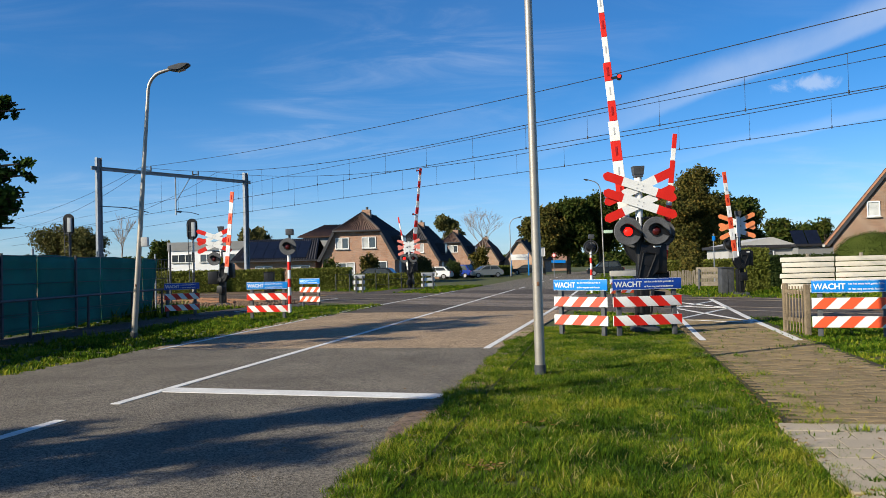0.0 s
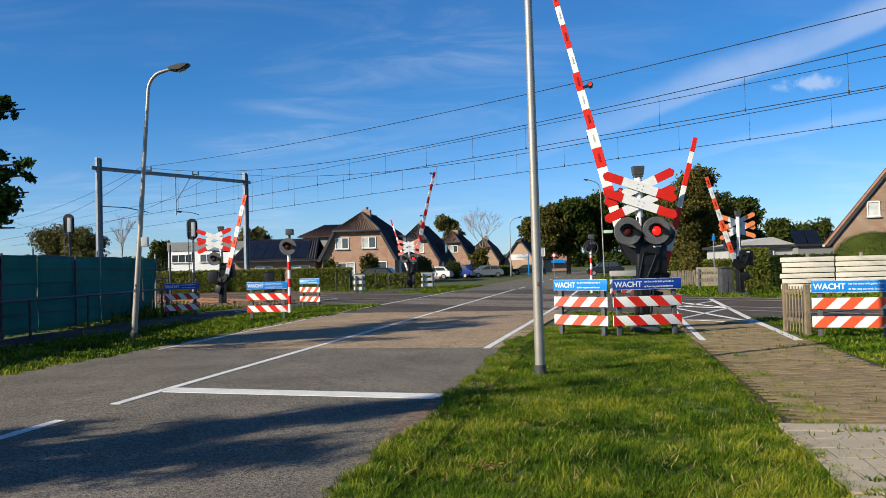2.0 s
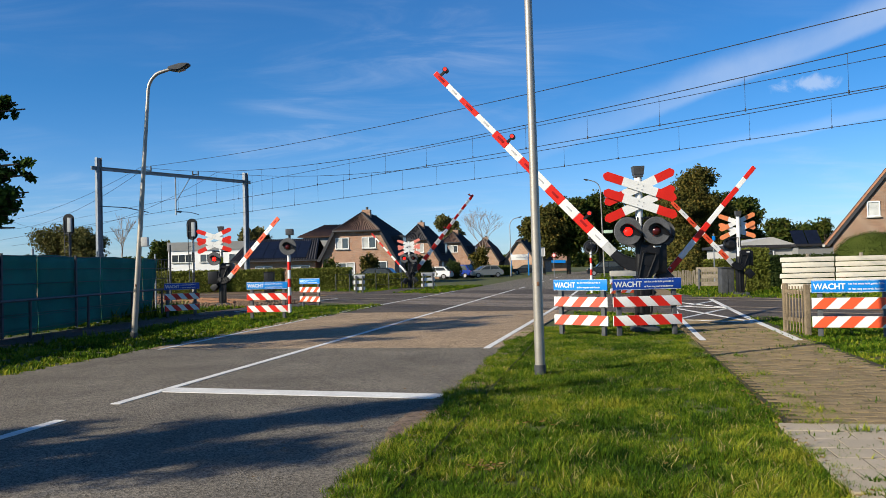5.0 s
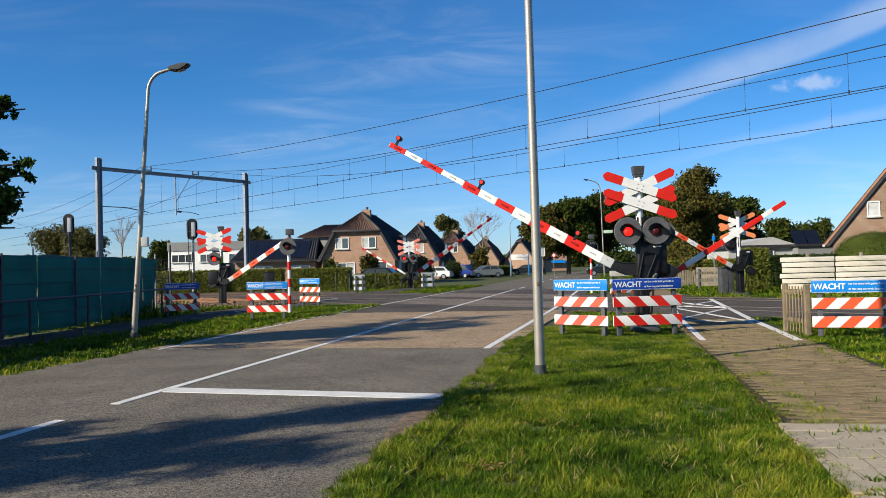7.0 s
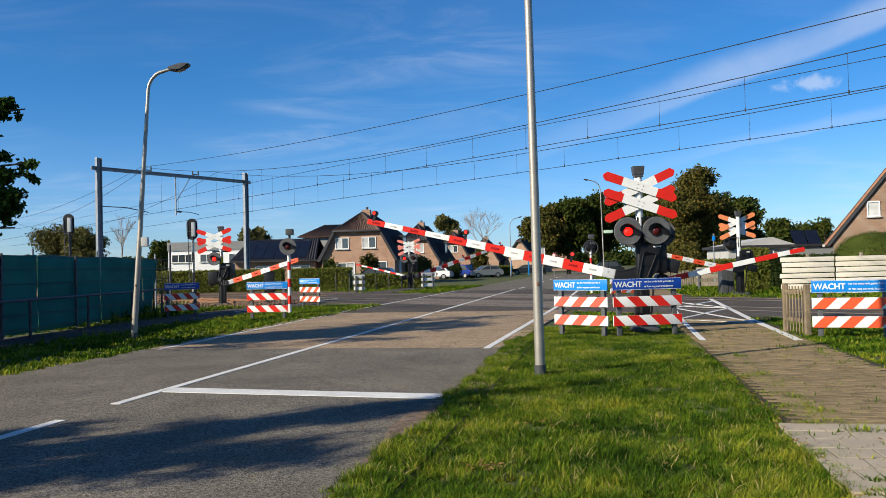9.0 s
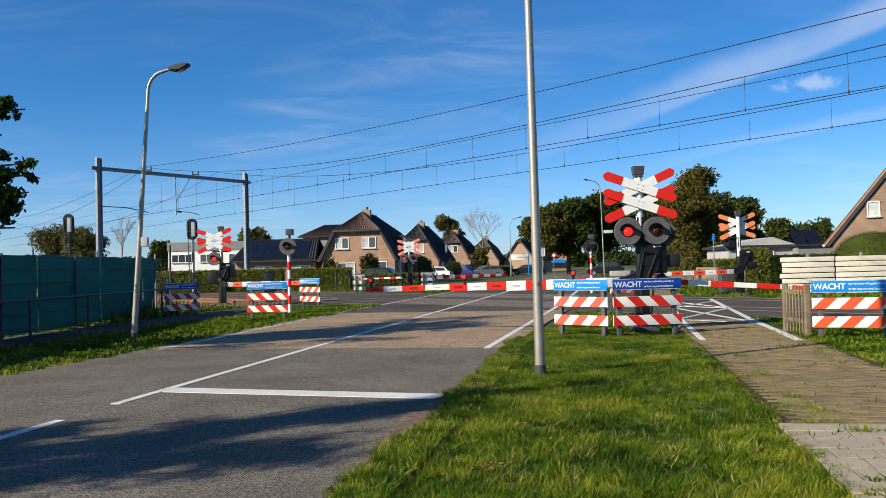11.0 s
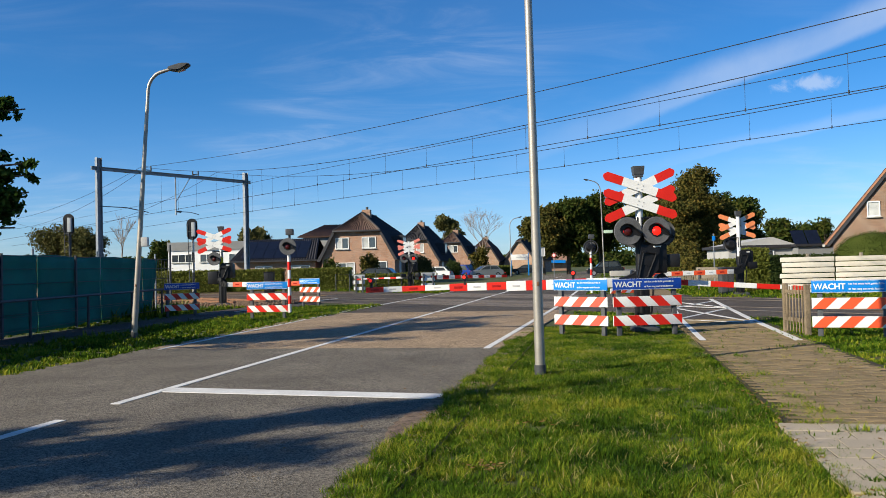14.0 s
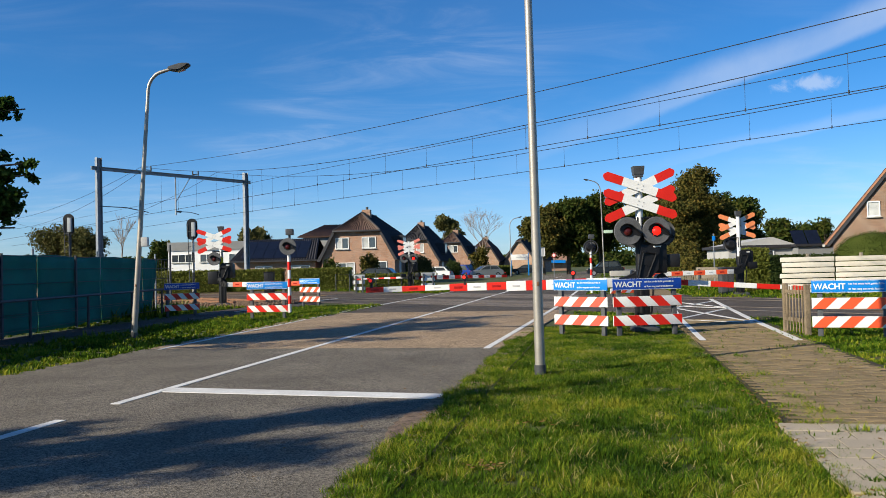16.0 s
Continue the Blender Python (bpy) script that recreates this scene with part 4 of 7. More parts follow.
# ---- lamp posts ----
def lamp_post(base, lean_x, height, bow, label, r0=0.075, r1=0.045, head=True, turn=0, tag=None, far=False):
    """A tapered mast, leaning a little, with a bowed top and a flat lantern."""
    lp = thing("street_lamp", pose(*base, 0, 0, turn), label, "street lamp", "street lamps along the road")
    bm = B()
    pts, rr = [], []
    for k in range(9):
        f = k / 8
        pts.append((lean_x * height * f, 0, height * f))
        rr.append(r0 + (r1 - r0) * f)
    if head:
        x0 = lean_x * height
        for k in range(1, 9):
            t = math.pi / 2 * k / 8 * 0.88
            pts.append((x0 + bow * 0.62 * (1 - math.cos(t)), 0, height + abs(bow) * 0.75 * math.sin(t)))
            rr.append(r1)
        ex, ez = pts[-1][0], pts[-1][2]
        pts.append((ex + bow * 0.35, 0, ez + abs(bow) * 0.10))
        rr.append(r1 * 0.9)
    tube(bm, pts, rr, 16)
    part("mast", bm, MAT["alu"], lp, "tapered aluminium mast")
    bm = rod(B(), (0, 0, 0), (lean_x * 0.12, 0, 0.12), r0 * 1.12, seg=16)
    part("ground_sleeve", bm, MAT["darkgrey"], lp, "dark sleeve at the ground")
    bm = box(B(), lean_x * 1.1, -r0 + 0.003, 1.12, 0.03, 0.03, 0.05, bev=0.008)
    part("rusty_bolt", bm, MAT["rust"], lp)
    if head:
        ex, ez = pts[-1][0], pts[-1][2]
        bm = B()
        prof = [(-0.04, -0.02), (0.05, -0.055), (0.16, -0.085), (0.30, -0.05), (0.44, 0.015), (0.42, 0.04), (0.25, 0.07), (0.05, 0.05), (-0.04, 0.03)]
        plate(bm, prof, -0.11, 0.11)
        bmesh.ops.bevel(bm, geom=list(bm.edges), offset=0.02, segments=2, affect="EDGES")
        hd = part("lantern", bm, MAT["darkgrey"], lp, "flat dark grey lantern", m=pose(ex - 0.02, 0, ez, 0, -9, 0 if bow > 0 else 180))
        part("lamp_cover", box(B(), 0.22, 0, -0.078, 0.18, 0.15, 0.012, ry=-8, bev=0.004), MAT["lampglass"], hd)
    return lp


lamp_post((-6.68, 17.74, 0), 0.074, 5.28, 0.60, "aluminium street lamp with a dark flat lantern on the verge", r0=0.066, r1=0.036)
lamp_post((1.165, 10.22, 0), -0.006, 8.2, -0.9, "tall plain aluminium mast standing in the grass verge", r0=0.0635, r1=0.0345)


# ---- overhead line ----
def hang(n, z0, sag, s0=-6.0, s1=56.6, far_sag=None):
    pts = []
    for k in range(25):
        s = s0 + (s1 - s0) * k / 24
        f = (s - (s0 + s1) / 2) / ((s1 - s0) / 2)
        pts.append((*tp(n, s), z0 + (sag if f < 0 or far_sag is None else far_sag) * f * f))
    return pts


def overhead_line(n, label, far_sag):
    ol = thing("overhead_line", pose(0, 0, 0), label, "overhead line", "overhead lines over the tracks")
    part("contact_wire", tube(B(), hang(n, 5.48, 0.02), 0.011, 6), MAT["wire"], ol)
    part("messenger_wire", tube(B(), hang(n, 6.30, 0.62, far_sag=far_sag), 0.012, 6), MAT["wire"], ol)
    for s in np.arange(0.7, 56, 2.8):
        f = (s - 25.3) / 31.3
        x, y = tp(n, s)
        bm = rod(B(), (x, y, 5.48), (x, y, 6.30 + (0.62 if f < 0 else far_sag) * f * f), 0.0055, seg=5)
        rod(bm, (x, y, 5.45), (x, y, 5.54), 0.022, seg=5)
        part("dropper", bm, MAT["wire"], ol)
    # the next span beyond the portal
    part("far_contact_wire", tube(B(), hang(n, 5.48, 0.02, 56.6, 118), 0.014, 5), MAT["wire"], ol)
    part("far_messenger_wire", tube(B(), hang(n, 6.30, far_sag, 56.6, 118), 0.014, 5), MAT["wire"], ol)
    return ol


overhead_line(21.1, "thin dark contact and messenger wires over the first track", 2.45)
overhead_line(26.3, "thin dark contact and messenger wires over the second track", 2.4)
for n, z0, sg, lb in ((20.75, 7.25, 1.5, "single thin feeder wire above the tracks"), (28.5, 7.9, 0.05, "single thin return wire beside the tracks")):
    bm = tube(B(), hang(n, z0, sg, -32.0), 0.012, 6)
    tube(bm, hang(n, z0, sg, 56.6, 118), 0.013, 5)
    solid("feeder_wire", bm, MAT["wire"], lb, "feeder wire", group="feeder wires")


def portal():
    pl = Vector((-22.19, 53.3, 0))
    pr = Vector((-15.09, 63.4, 0))
    d = (pr - pl)
    po = thing("catenary_portal", pose(0, 0, 0), "galvanised steel portal carrying the overhead wires", "catenary portal")
    hd = math.degrees(math.atan2(d.y, d.x))
    for p in (pl, pr):
        bm = B()
        for o in (-0.16, 0.16):
            box(bm, p.x + o * math.cos(radians(hd)), p.y + o * math.sin(radians(hd)), 4.5, 0.04, 0.26, 9.0, rz=hd)
        box(bm, p.x, p.y, 4.5, 0.32, 0.04, 9.0, rz=hd)
        part("mast", bm, MAT["steel"], po, "galvanised steel mast", smooth=False)
        bm = box(B(), p.x, p.y, 0.15, 0.8, 0.8, 0.5, rz=hd, bev=0.04)
        part("mast_foot", bm, MAT["concrete"], po, "pale concrete foot")
    c = (pl + pr) / 2
    bm = B()
    for o in (-0.10, 0.10):
        box(bm, c.x, c.y, 8.3 + o, d.length + 1.0, 0.2, 0.03, rz=hd)
    box(bm, c.x, c.y, 8.3, d.length + 1.0, 0.03, 0.2, rz=hd)
    part("beam", bm, MAT["steel"], po, "grey steel cross beam", smooth=False)
    for f, nn in ((0.36, 26.3),):
        p = pl + d * (f + 0.02)
        x0, y0 = p.x, p.y
        q = Vector((*tp(nn, 57), 0))
        bm = rod(B(), (x0 + d.x * 0.10, y0 + d.y * 0.10, 8.2), (x0 + d.x * 0.10, y0 + d.y * 0.10, 5.5), 0.05, seg=8)
        rod(bm, (x0 + d.x * 0.20, y0 + d.y * 0.20, 8.2), (x0 + d.x * 0.10, y0 + d.y * 0.10, 6.4), 0.03, seg=8)
        part("drop_post", bm, MAT["steel"], po)
        bm = tube(B(), [(x0 + d.x * 0.10, y0 + d.y * 0.10, 5.75), (x0 + d.x * 0.2, y0 + d.y * 0.2, 5.75), (x0 + d.x * 0.26, y0 + d.y * 0.26, 5.6)], 0.025, 6)
        rod(bm, (x0 + d.x * 0.11, y0 + d.y * 0.11, 5.75), (x0 + d.x * 0.135, y0 + d.y * 0.135, 5.75), 0.07, seg=8)
        part("registration_arm", bm, MAT["darkgrey"], po)
    bm = tube(B(), [(pl.x, pl.y, 5.85), (pl.x + d.x * 0.16, pl.y + d.y * 0.16, 5.85), (pl.x + d.x * 0.30, pl.y + d.y * 0.30, 5.6)], 0.03, 6)
    part("side_arm", bm, MAT["darkgrey"], po)
    for f in (0.30, 0.62):
        p = pl + d * f
        bm = box(B(), p.x, p.y, 8.5, 0.5, 0.12, 0.05, rz=hd)
        for o in (-0.2, 0.2):
            rod(bm, (p.x + o, p.y, 8.42), (p.x + o, p.y, 8.75), 0.05, seg=8)
        part("insulator", bm, MAT["darkgrey"], po)
    return po


portal()


# ---- other signals and poles ----
def flash_post(x, y, label, h=2.15, face=-1):
    fp = thing("flashing_signal", pose(x, y, 0), label, "signal post", "signal posts")
    n = 7
    for k in range(n):
        z0, z1 = h * 0.9 * k / n, h * 0.9 * (k + 1) / n
        part("red_band" if k % 2 else "white_band", rod(B(), (0, 0, z0), (0, 0, z1), 0.055, seg=14), MAT["red"] if k % 2 else MAT["white"], fp)
    signal_disc(fp, 0, 0.12 * face, h, face, 2, r=0.28)
    if face > 0:
        bm = B()
        tube(bm, [(0.33 * math.cos(t), -0.05, h - 0.03 + 0.33 * math.sin(t)) for t in (2 * math.pi * i / 24 for i in range(25))], 0.022, 6)
        part("ring_bracket", bm, MAT["darkgrey"], fp, "dark steel ring round the signal")
    bm = box(B(), 0.04, 0, h + 0.48, 0.24, 0.24, 0.2, bev=0.02)
    rod(bm, (0.03, 0, h * 0.9), (0.03, 0, h + 0.4), 0.04, seg=10)
    part("bell", bm, MAT["darkgrey"], fp, "black warning bell")
    return fp


flash_post(-5.06, 27.06, "red-white striped post with a round dark signal")
flash_post(6.8, 38.0, "striped post with a round signal seen from behind", h=2.12, face=1)


def rail_signal(x, y, z, label, striped=False):
    sg = thing("railway_signal", pose(x, y, 0), label, "railway signal", "railway signals")
    part("pole", rod(B(), (0, 0.1, 0), (0, 0.1, z), 0.06, seg=10), MAT["white"] if striped else MAT["darkgrey"], sg)
    if striped:
        for z0 in (0.9, 1.9):
            part("black_band", rod(B(), (0, 0.1, z0), (0, 0.1, z0 + 0.5), 0.063, seg=10), MAT["black"], sg)
    o = [(0.27 * math.cos(t), z + (0.26 if math.sin(t) > 0 else -0.26) + 0.27 * math.sin(t)) for t in (2 * math.pi * i / 24 for i in range(24))]
    part("backboard", plate(B(), o, -0.04, 0.0), MAT["black"], sg, "black oval signal board", smooth=False)
    part("signal_case", box(B(), 0.11, -0.14, z - 0.02, 0.17, 0.2, 0.70, bev=0.02), MAT["lightcase"], sg, "light grey lamp case")
    bm = B()
    for sx in (-0.22, 0.0):
        rod(bm, (sx + 0.1, -0.06, 0.2), (sx, -0.06, z + 0.25), 0.02, seg=6)
    for k in range(9):
        rod(bm, (-0.13 - 0.009 * k, -0.06, 0.4 + k * 0.38), (0.09 - 0.009 * k, -0.06, 0.4 + k * 0.38), 0.014, seg=6)
    part("ladder", bm, MAT["darkgrey"], sg, "thin dark steel ladder")
    return sg


rail_signal(-18.13, 40, 3.86, "black oval railway signal behind the green fence")
rail_signal(-12.45, 41, 3.55, "black oval railway signal beside a railway barrier", True)
lamp_post((15.2, 78, 0), -0.02, 8.2, -1.3, "slender distant street lamp before dark trees", r0=0.07, r1=0.045)
lamp_post((8.3, 101.6, 0), 0.0, 6.2, 1.3, "slender distant street lamp near the parked cars", r0=0.07, r1=0.045)


def junction_box():
    jb = thing("junction_box", pose(-6.38, 17.66, 2.05), "small light grey box on the lamp mast", "junction box")
    part("case", box(B(), 0, 0, 0, 0.14, 0.1, 0.2, bev=0.012), MAT["grey"], jb)
    part("strap", box(B(), -0.12, 0.05, 0, 0.14, 0.03, 0.03), MAT["darkgrey"], jb)


junction_box()


# ---- fences ----
def cloth_fence():
    fc = thing("cloth_fence", pose(0, 0, 0), "tall wire fence hung with green shade cloth", "fence")
    ys = [9.0, 12.6, 16.3, 20.0, 23.7, 27.0, 28.5]
    for y0, y1 in zip(ys, ys[1:]):
        verts, faces = [], []
        nu, nv = 24, 10
        for i in range(nu + 1):
            for j in range(nv + 1):
                u, v = i / nu, j / nv
                b = 0.05 * math.sin(u * math.pi) * math.sin(v * 9 + y0) + 0.03 * noise.noise((u * 6, v * 4, y0))
                lift = 0.0 if j else 0.10 * abs(noise.noise((u * 5, y0, 2)))
                verts.append((-9.85 + b, y0 + 0.02 + (y1 - y0 - 0.04) * u * (0.45 + 0.55 * v if y1 > 28 else 1.0), 0.03 + lift + (1.85 - lift) * v + 0.02 * math.sin(u * 7) * (j == nv)))
        for i in range(nu):
            for j in range(nv):
                a = i * (nv + 1) + j
                faces.append((a, a + nv + 1, a + nv + 2, a + 1))
        ob = new("cloth", raw("cloth", verts, faces, MAT["cloth"], True))
        ob.parent = fc
        md = ob.modifiers.new("thickness", "SOLIDIFY")
        md.thickness = 0.006
        part("fence_post", rod(B(), (-9.95, y1, 0), (-9.95, y1, 2.05), 0.03, seg=8), MAT["steel"], fc)
    for z in (0.5, 0.85, 1.2, 1.55, 1.86):
        part("wire", rod(B(), (-9.80, 9, z), (-9.80, 29.9, z), 0.008, seg=5), MAT["darkgrey"], fc)
    for y in np.arange(28.1, 29.9, 0.3):
        part("mesh_wire", rod(B(), (-9.80, y, 0.1), (-9.80, y, 1.88), 0.006, seg=5), MAT["darkgrey"], fc)
    for y in (14.6, 18.2, 21.9):
        part("dark_post", box(B(), -9.76, y, 0.95, 0.05, 0.07, 1.9), MAT["post"], fc, smooth=False)
    part("end_post", rod(B(), (-9.9, 29.9, 0), (-9.9, 29.9, 2.4), 0.04, seg=8), MAT["darkgrey"], fc)
    return fc


cloth_fence()


def low_railing():
    rl = thing("low_railing", pose(0, 0, 0), "low dark steel railing before the green fence", "railing")
    part("top_rail", rod(B(), (-9.25, 9, 0.85), (-9.2, 27.0, 0.85), 0.03, seg=8), MAT["darkgrey"], rl)
    for y in (12.4, 15.4, 18.4, 21.4, 24.4, 27.0):
        part("railing_post", rod(B(), (-9.23, y, 0), (-9.23, y, 0.85), 0.035, seg=8), MAT["darkgrey"], rl)
    for z in (0.2, 0.5):
        part("wire", rod(B(), (-9.24, 9, z), (-9.22, 27, z), 0.006, seg=5), MAT["darkgrey"], rl)


low_railing()


def picket_gate():
    pg = thing("picket_gate", pose(0, 0, 0), "weathered grey wooden picket gate beside the path", "gate")
    p, q = Vector((6.33, 14.42, 0)), Vector((6.36, 15.40, 0))
    for w in (p, q):
        part("gate_post", box(B(), w.x, w.y, 0.45, 0.09, 0.09, 0.9, bev=0.012), MAT["wood_gate"], pg)
    for k in range(1, 7):
        w = p + (q - p) * k / 7
        bm = box(B(), w.x - 0.03, w.y, 0.45, 0.016, 0.032, 0.82, bev=0.004)
        part("picket", bm, MAT["wood_gate"], pg)
    for z in (0.25, 0.75):
        part("cross_rail", box(B(), 6.345, 14.91, z, 0.035, 0.96, 0.07, bev=0.006), MAT["wood_gate"], pg)


picket_gate()


def plank_fence():
    pf = thing("plank_fence", pose(0, 0, 0), "new pale horizontal plank fence beside the tracks", "fence")
    z0, nrow = 0.09, 7
    x = 12.86
    yy = 31.3
    for seg in range(4):
        for k in range(nrow):
            o = 0.12 * random.random() if seg == 0 else 0.0
            bm = box(B(), x + 0.98 - o / 2, yy + (k % 2) * 0.03, z0 + 0.205 * k, 1.97 + o, 0.03, 0.165 + 0.010 * random.random(), ry=random.uniform(-0.25, 0.25), bev=0.006)
            part("plank", bm, MAT["wood_pale"], pf)
        part("fence_post", box(B(), x + 1.0, yy + 0.09, 0.78, 0.10, 0.10, 1.5, bev=0.01), MAT["wood_grey"], pf)
        x += 1.98
        yy -= 0.11
    return pf


random.seed(11)
plank_fence()


# boards at the far side, seen from behind
warning_board((-4.42, 46.3), (-5.05, 46.3), 1, "low slatted board seen from behind beside the hedge", sign="grey", plank="white")
warning_board((-0.55, 51.4), (-1.40, 51.2), 1, "low slatted board seen from behind near the far barrier", sign="grey", plank="white")
warning_board((12.9, 38.2), (11.8, 38.6), 1, "weathered grey board seen from behind near a railway barrier", sign="wood_grey", plank="wood_grey")


def low_picket():
    lp = thing("low_fence", pose(0, 0, 0), "low bleached grey slat fence on the grass", "fence")
    random.seed(3)
    for k in range(34):
        h = 0.75 + 0.15 * random.random()
        bm = box(B(), 11.7 + k * 0.115, 46.0 - 0.04 * k, h / 2, 0.09, 0.03, h, rz=0, ry=random.uniform(-3, 3))
        part("slat", bm, MAT["wood_grey"], lp, smooth=False)


low_picket()


def utility_cabinet(x, y, w, d, h, mat, label):
    cb = thing("utility_cabinet", pose(x, y, 0), label, "cabinet", "trackside cabinets")
    part("body", box(B(), 0, 0, h / 2, w, d, h, bev=0.02), MAT[mat], cb)
    part("roof_cap", box(B(), 0, 0, h + 0.02, w + 0.06, d + 0.06, 0.04, bev=0.01), MAT[mat], cb)
    part("door_seam", box(B(), 0, -d / 2 - 0.003, h / 2, 0.012, 0.008, h * 0.9), MAT["black"], cb)


utility_cabinet(11.25, 32.9, 0.5, 0.45, 1.05, "darkgrey", "dark green-grey cabinet beside the barrier")
utility_cabinet(-11.2, 53.0, 0.6, 0.5, 1.3, "black", "black cabinet before the hedge")


warning_board((6.4, 31.8), (7.6, 32.2), 1, "weathered striped board beyond the first barrier", sign="wood_pale")


def wire_fence():
    wf = thing("wire_fence", pose(0, 0, 0), "thin dark wire fence before the low hedge", "fence")
    p, q = Vector((-6.6, 50.5, 0)), Vector((-1.2, 54.5, 0))
    for k in range(8):
        w = p.lerp(q, k / 7)
        part("fence_post", rod(B(), (w.x, w.y, 0), (w.x, w.y, 1.1), 0.03, seg=6), MAT["darkgrey"], wf)
    for z in (0.35, 0.7, 1.05):
        part("wire", rod(B(), (p.x, p.y, z), (q.x, q.y, z), 0.008, seg=5), MAT["darkgrey"], wf)


wire_fence()


def bollards():
    for x, y, h in ((-10.3, 29.2, 1.15), (-10.0, 30.0, 1.15), (-11.8, 30.5, 1.0)):
        bl = thing("marker_post", pose(x, y, 0), "short dark steel post beside the fence end", "post", "marker posts")
        part("shaft", rod(B(), (0, 0, 0), (0, 0, h), 0.05, seg=10), MAT["black"], bl)
        part("cap", rod(B(), (0, 0, h), (0, 0, h + 0.03), 0.058, seg=10), MAT["black"], bl)


bollards()


def stones():
    """Loose ballast as small rough stones."""
    rng = np.random.default_rng(9)
    n = 7000
    nn, ss = rng.uniform(14.4, 18.6, n), 30 + 26 * rng.random(n) ** 1.3
    c = np.stack([TN.x * nn + TV.x * ss, TN.y * nn + TV.y * ss, rng.uniform(-0.02, 0.06, n)], axis=1)
    r = rng.uniform(0.03, 0.075, (n, 1, 1))
    base = np.array([[1, 0, 0], [0, 1, 0], [-1, 0, 0], [0, -1, 0], [0, 0, 0.8], [0, 0, -0.8]])
    v = c[:, None, :] + base[None] * r * rng.uniform(0.6, 1.3, (n, 6, 1))
    tri = np.array([[0, 1, 4], [1, 2, 4], [2, 3, 4], [3, 0, 4], [1, 0, 5], [2, 1, 5], [3, 2, 5], [0, 3, 5]])
    f = (np.arange(n)[:, None, None] * 6 + tri[None]).reshape(-1, 3)
    me = bpy.data.meshes.new("ballast_stones")
    me.from_pydata(v.reshape(-1, 3).tolist(), [], f.tolist())
    me.materials.append(MAT["stone"])
    tagged(new("ballast_stones", me), "loose brown ballast stones beside the track", "ballast", "", "stuff")


MAT["stone"] = pbr("brown_stone", (0.2288, 0.1496, 0.0968), 0.95, scale=3, bump=0.3, dark=(0.0792, 0.0528, 0.0352), island=0.8)
stones()


# ---- foliage ----
def leaf_quads(pts, size, rng, stretch=1.0):
    """One small bent leaf per point, randomly turned."""
    n = len(pts)
    a = rng.normal(size=(n, 3))
    a /= np.linalg.norm(a, axis=1)[:, None]
    b = rng.normal(size=(n, 3))
    b -= a * np.sum(a * b, axis=1)[:, None]
    b /= np.linalg.norm(b, axis=1)[:, None]
    s = size * rng.uniform(0.6, 1.3, n)[:, None]
    p = np.asarray(pts)
    v = np.stack([p - a * s * stretch, p + b * s * 0.55 - a * s * 0.1, p + a * s * stretch, p - b * s * 0.55 + a * s * 0.1], axis=1).reshape(-1, 3)
    f = np.arange(4 * n).reshape(n, 4)
    return v, f


def fast_mesh(name, v, f, material):
    """Quads or triangles from arrays."""
    me = bpy.data.meshes.new(name)
    k = f.shape[1]
    me.vertices.add(len(v))
    me.vertices.foreach_set("co", np.asarray(v, dtype=np.float32).ravel())
    me.loops.add(f.size)
    me.loops.foreach_set("vertex_index", f.astype(np.int32).ravel())
    me.polygons.add(len(f))
    me.polygons.foreach_set("loop_start", np.arange(0, f.size, k, dtype=np.int32))
    me.update(calc_edges=True)
    me.validate()
    me.materials.append(material)
    return me


def crown_points(blobs, n, rng):
    w = np.array([b[3] * b[4] + b[4] * b[5] for b in blobs])
    counts = rng.multinomial(n, w / w.sum())
    out = []
    for b, c in zip(blobs, counts):
        d = rng.normal(size=(c, 3))
        d /= np.linalg.norm(d, axis=1)[:, None]
        r = 1 - rng.random(c) ** 1.6 * 0.6
        wob = 1 + 0.22 * np.sin(d[:, 0] * 7 + b[0] * 3) * np.sin(d[:, 2] * 6 + b[1]) + 0.10 * rng.normal(size=c)
        out.append(np.array(b[:3]) + d * (r * wob)[:, None] * np.array(b[3:]))
    return np.concatenate(out)


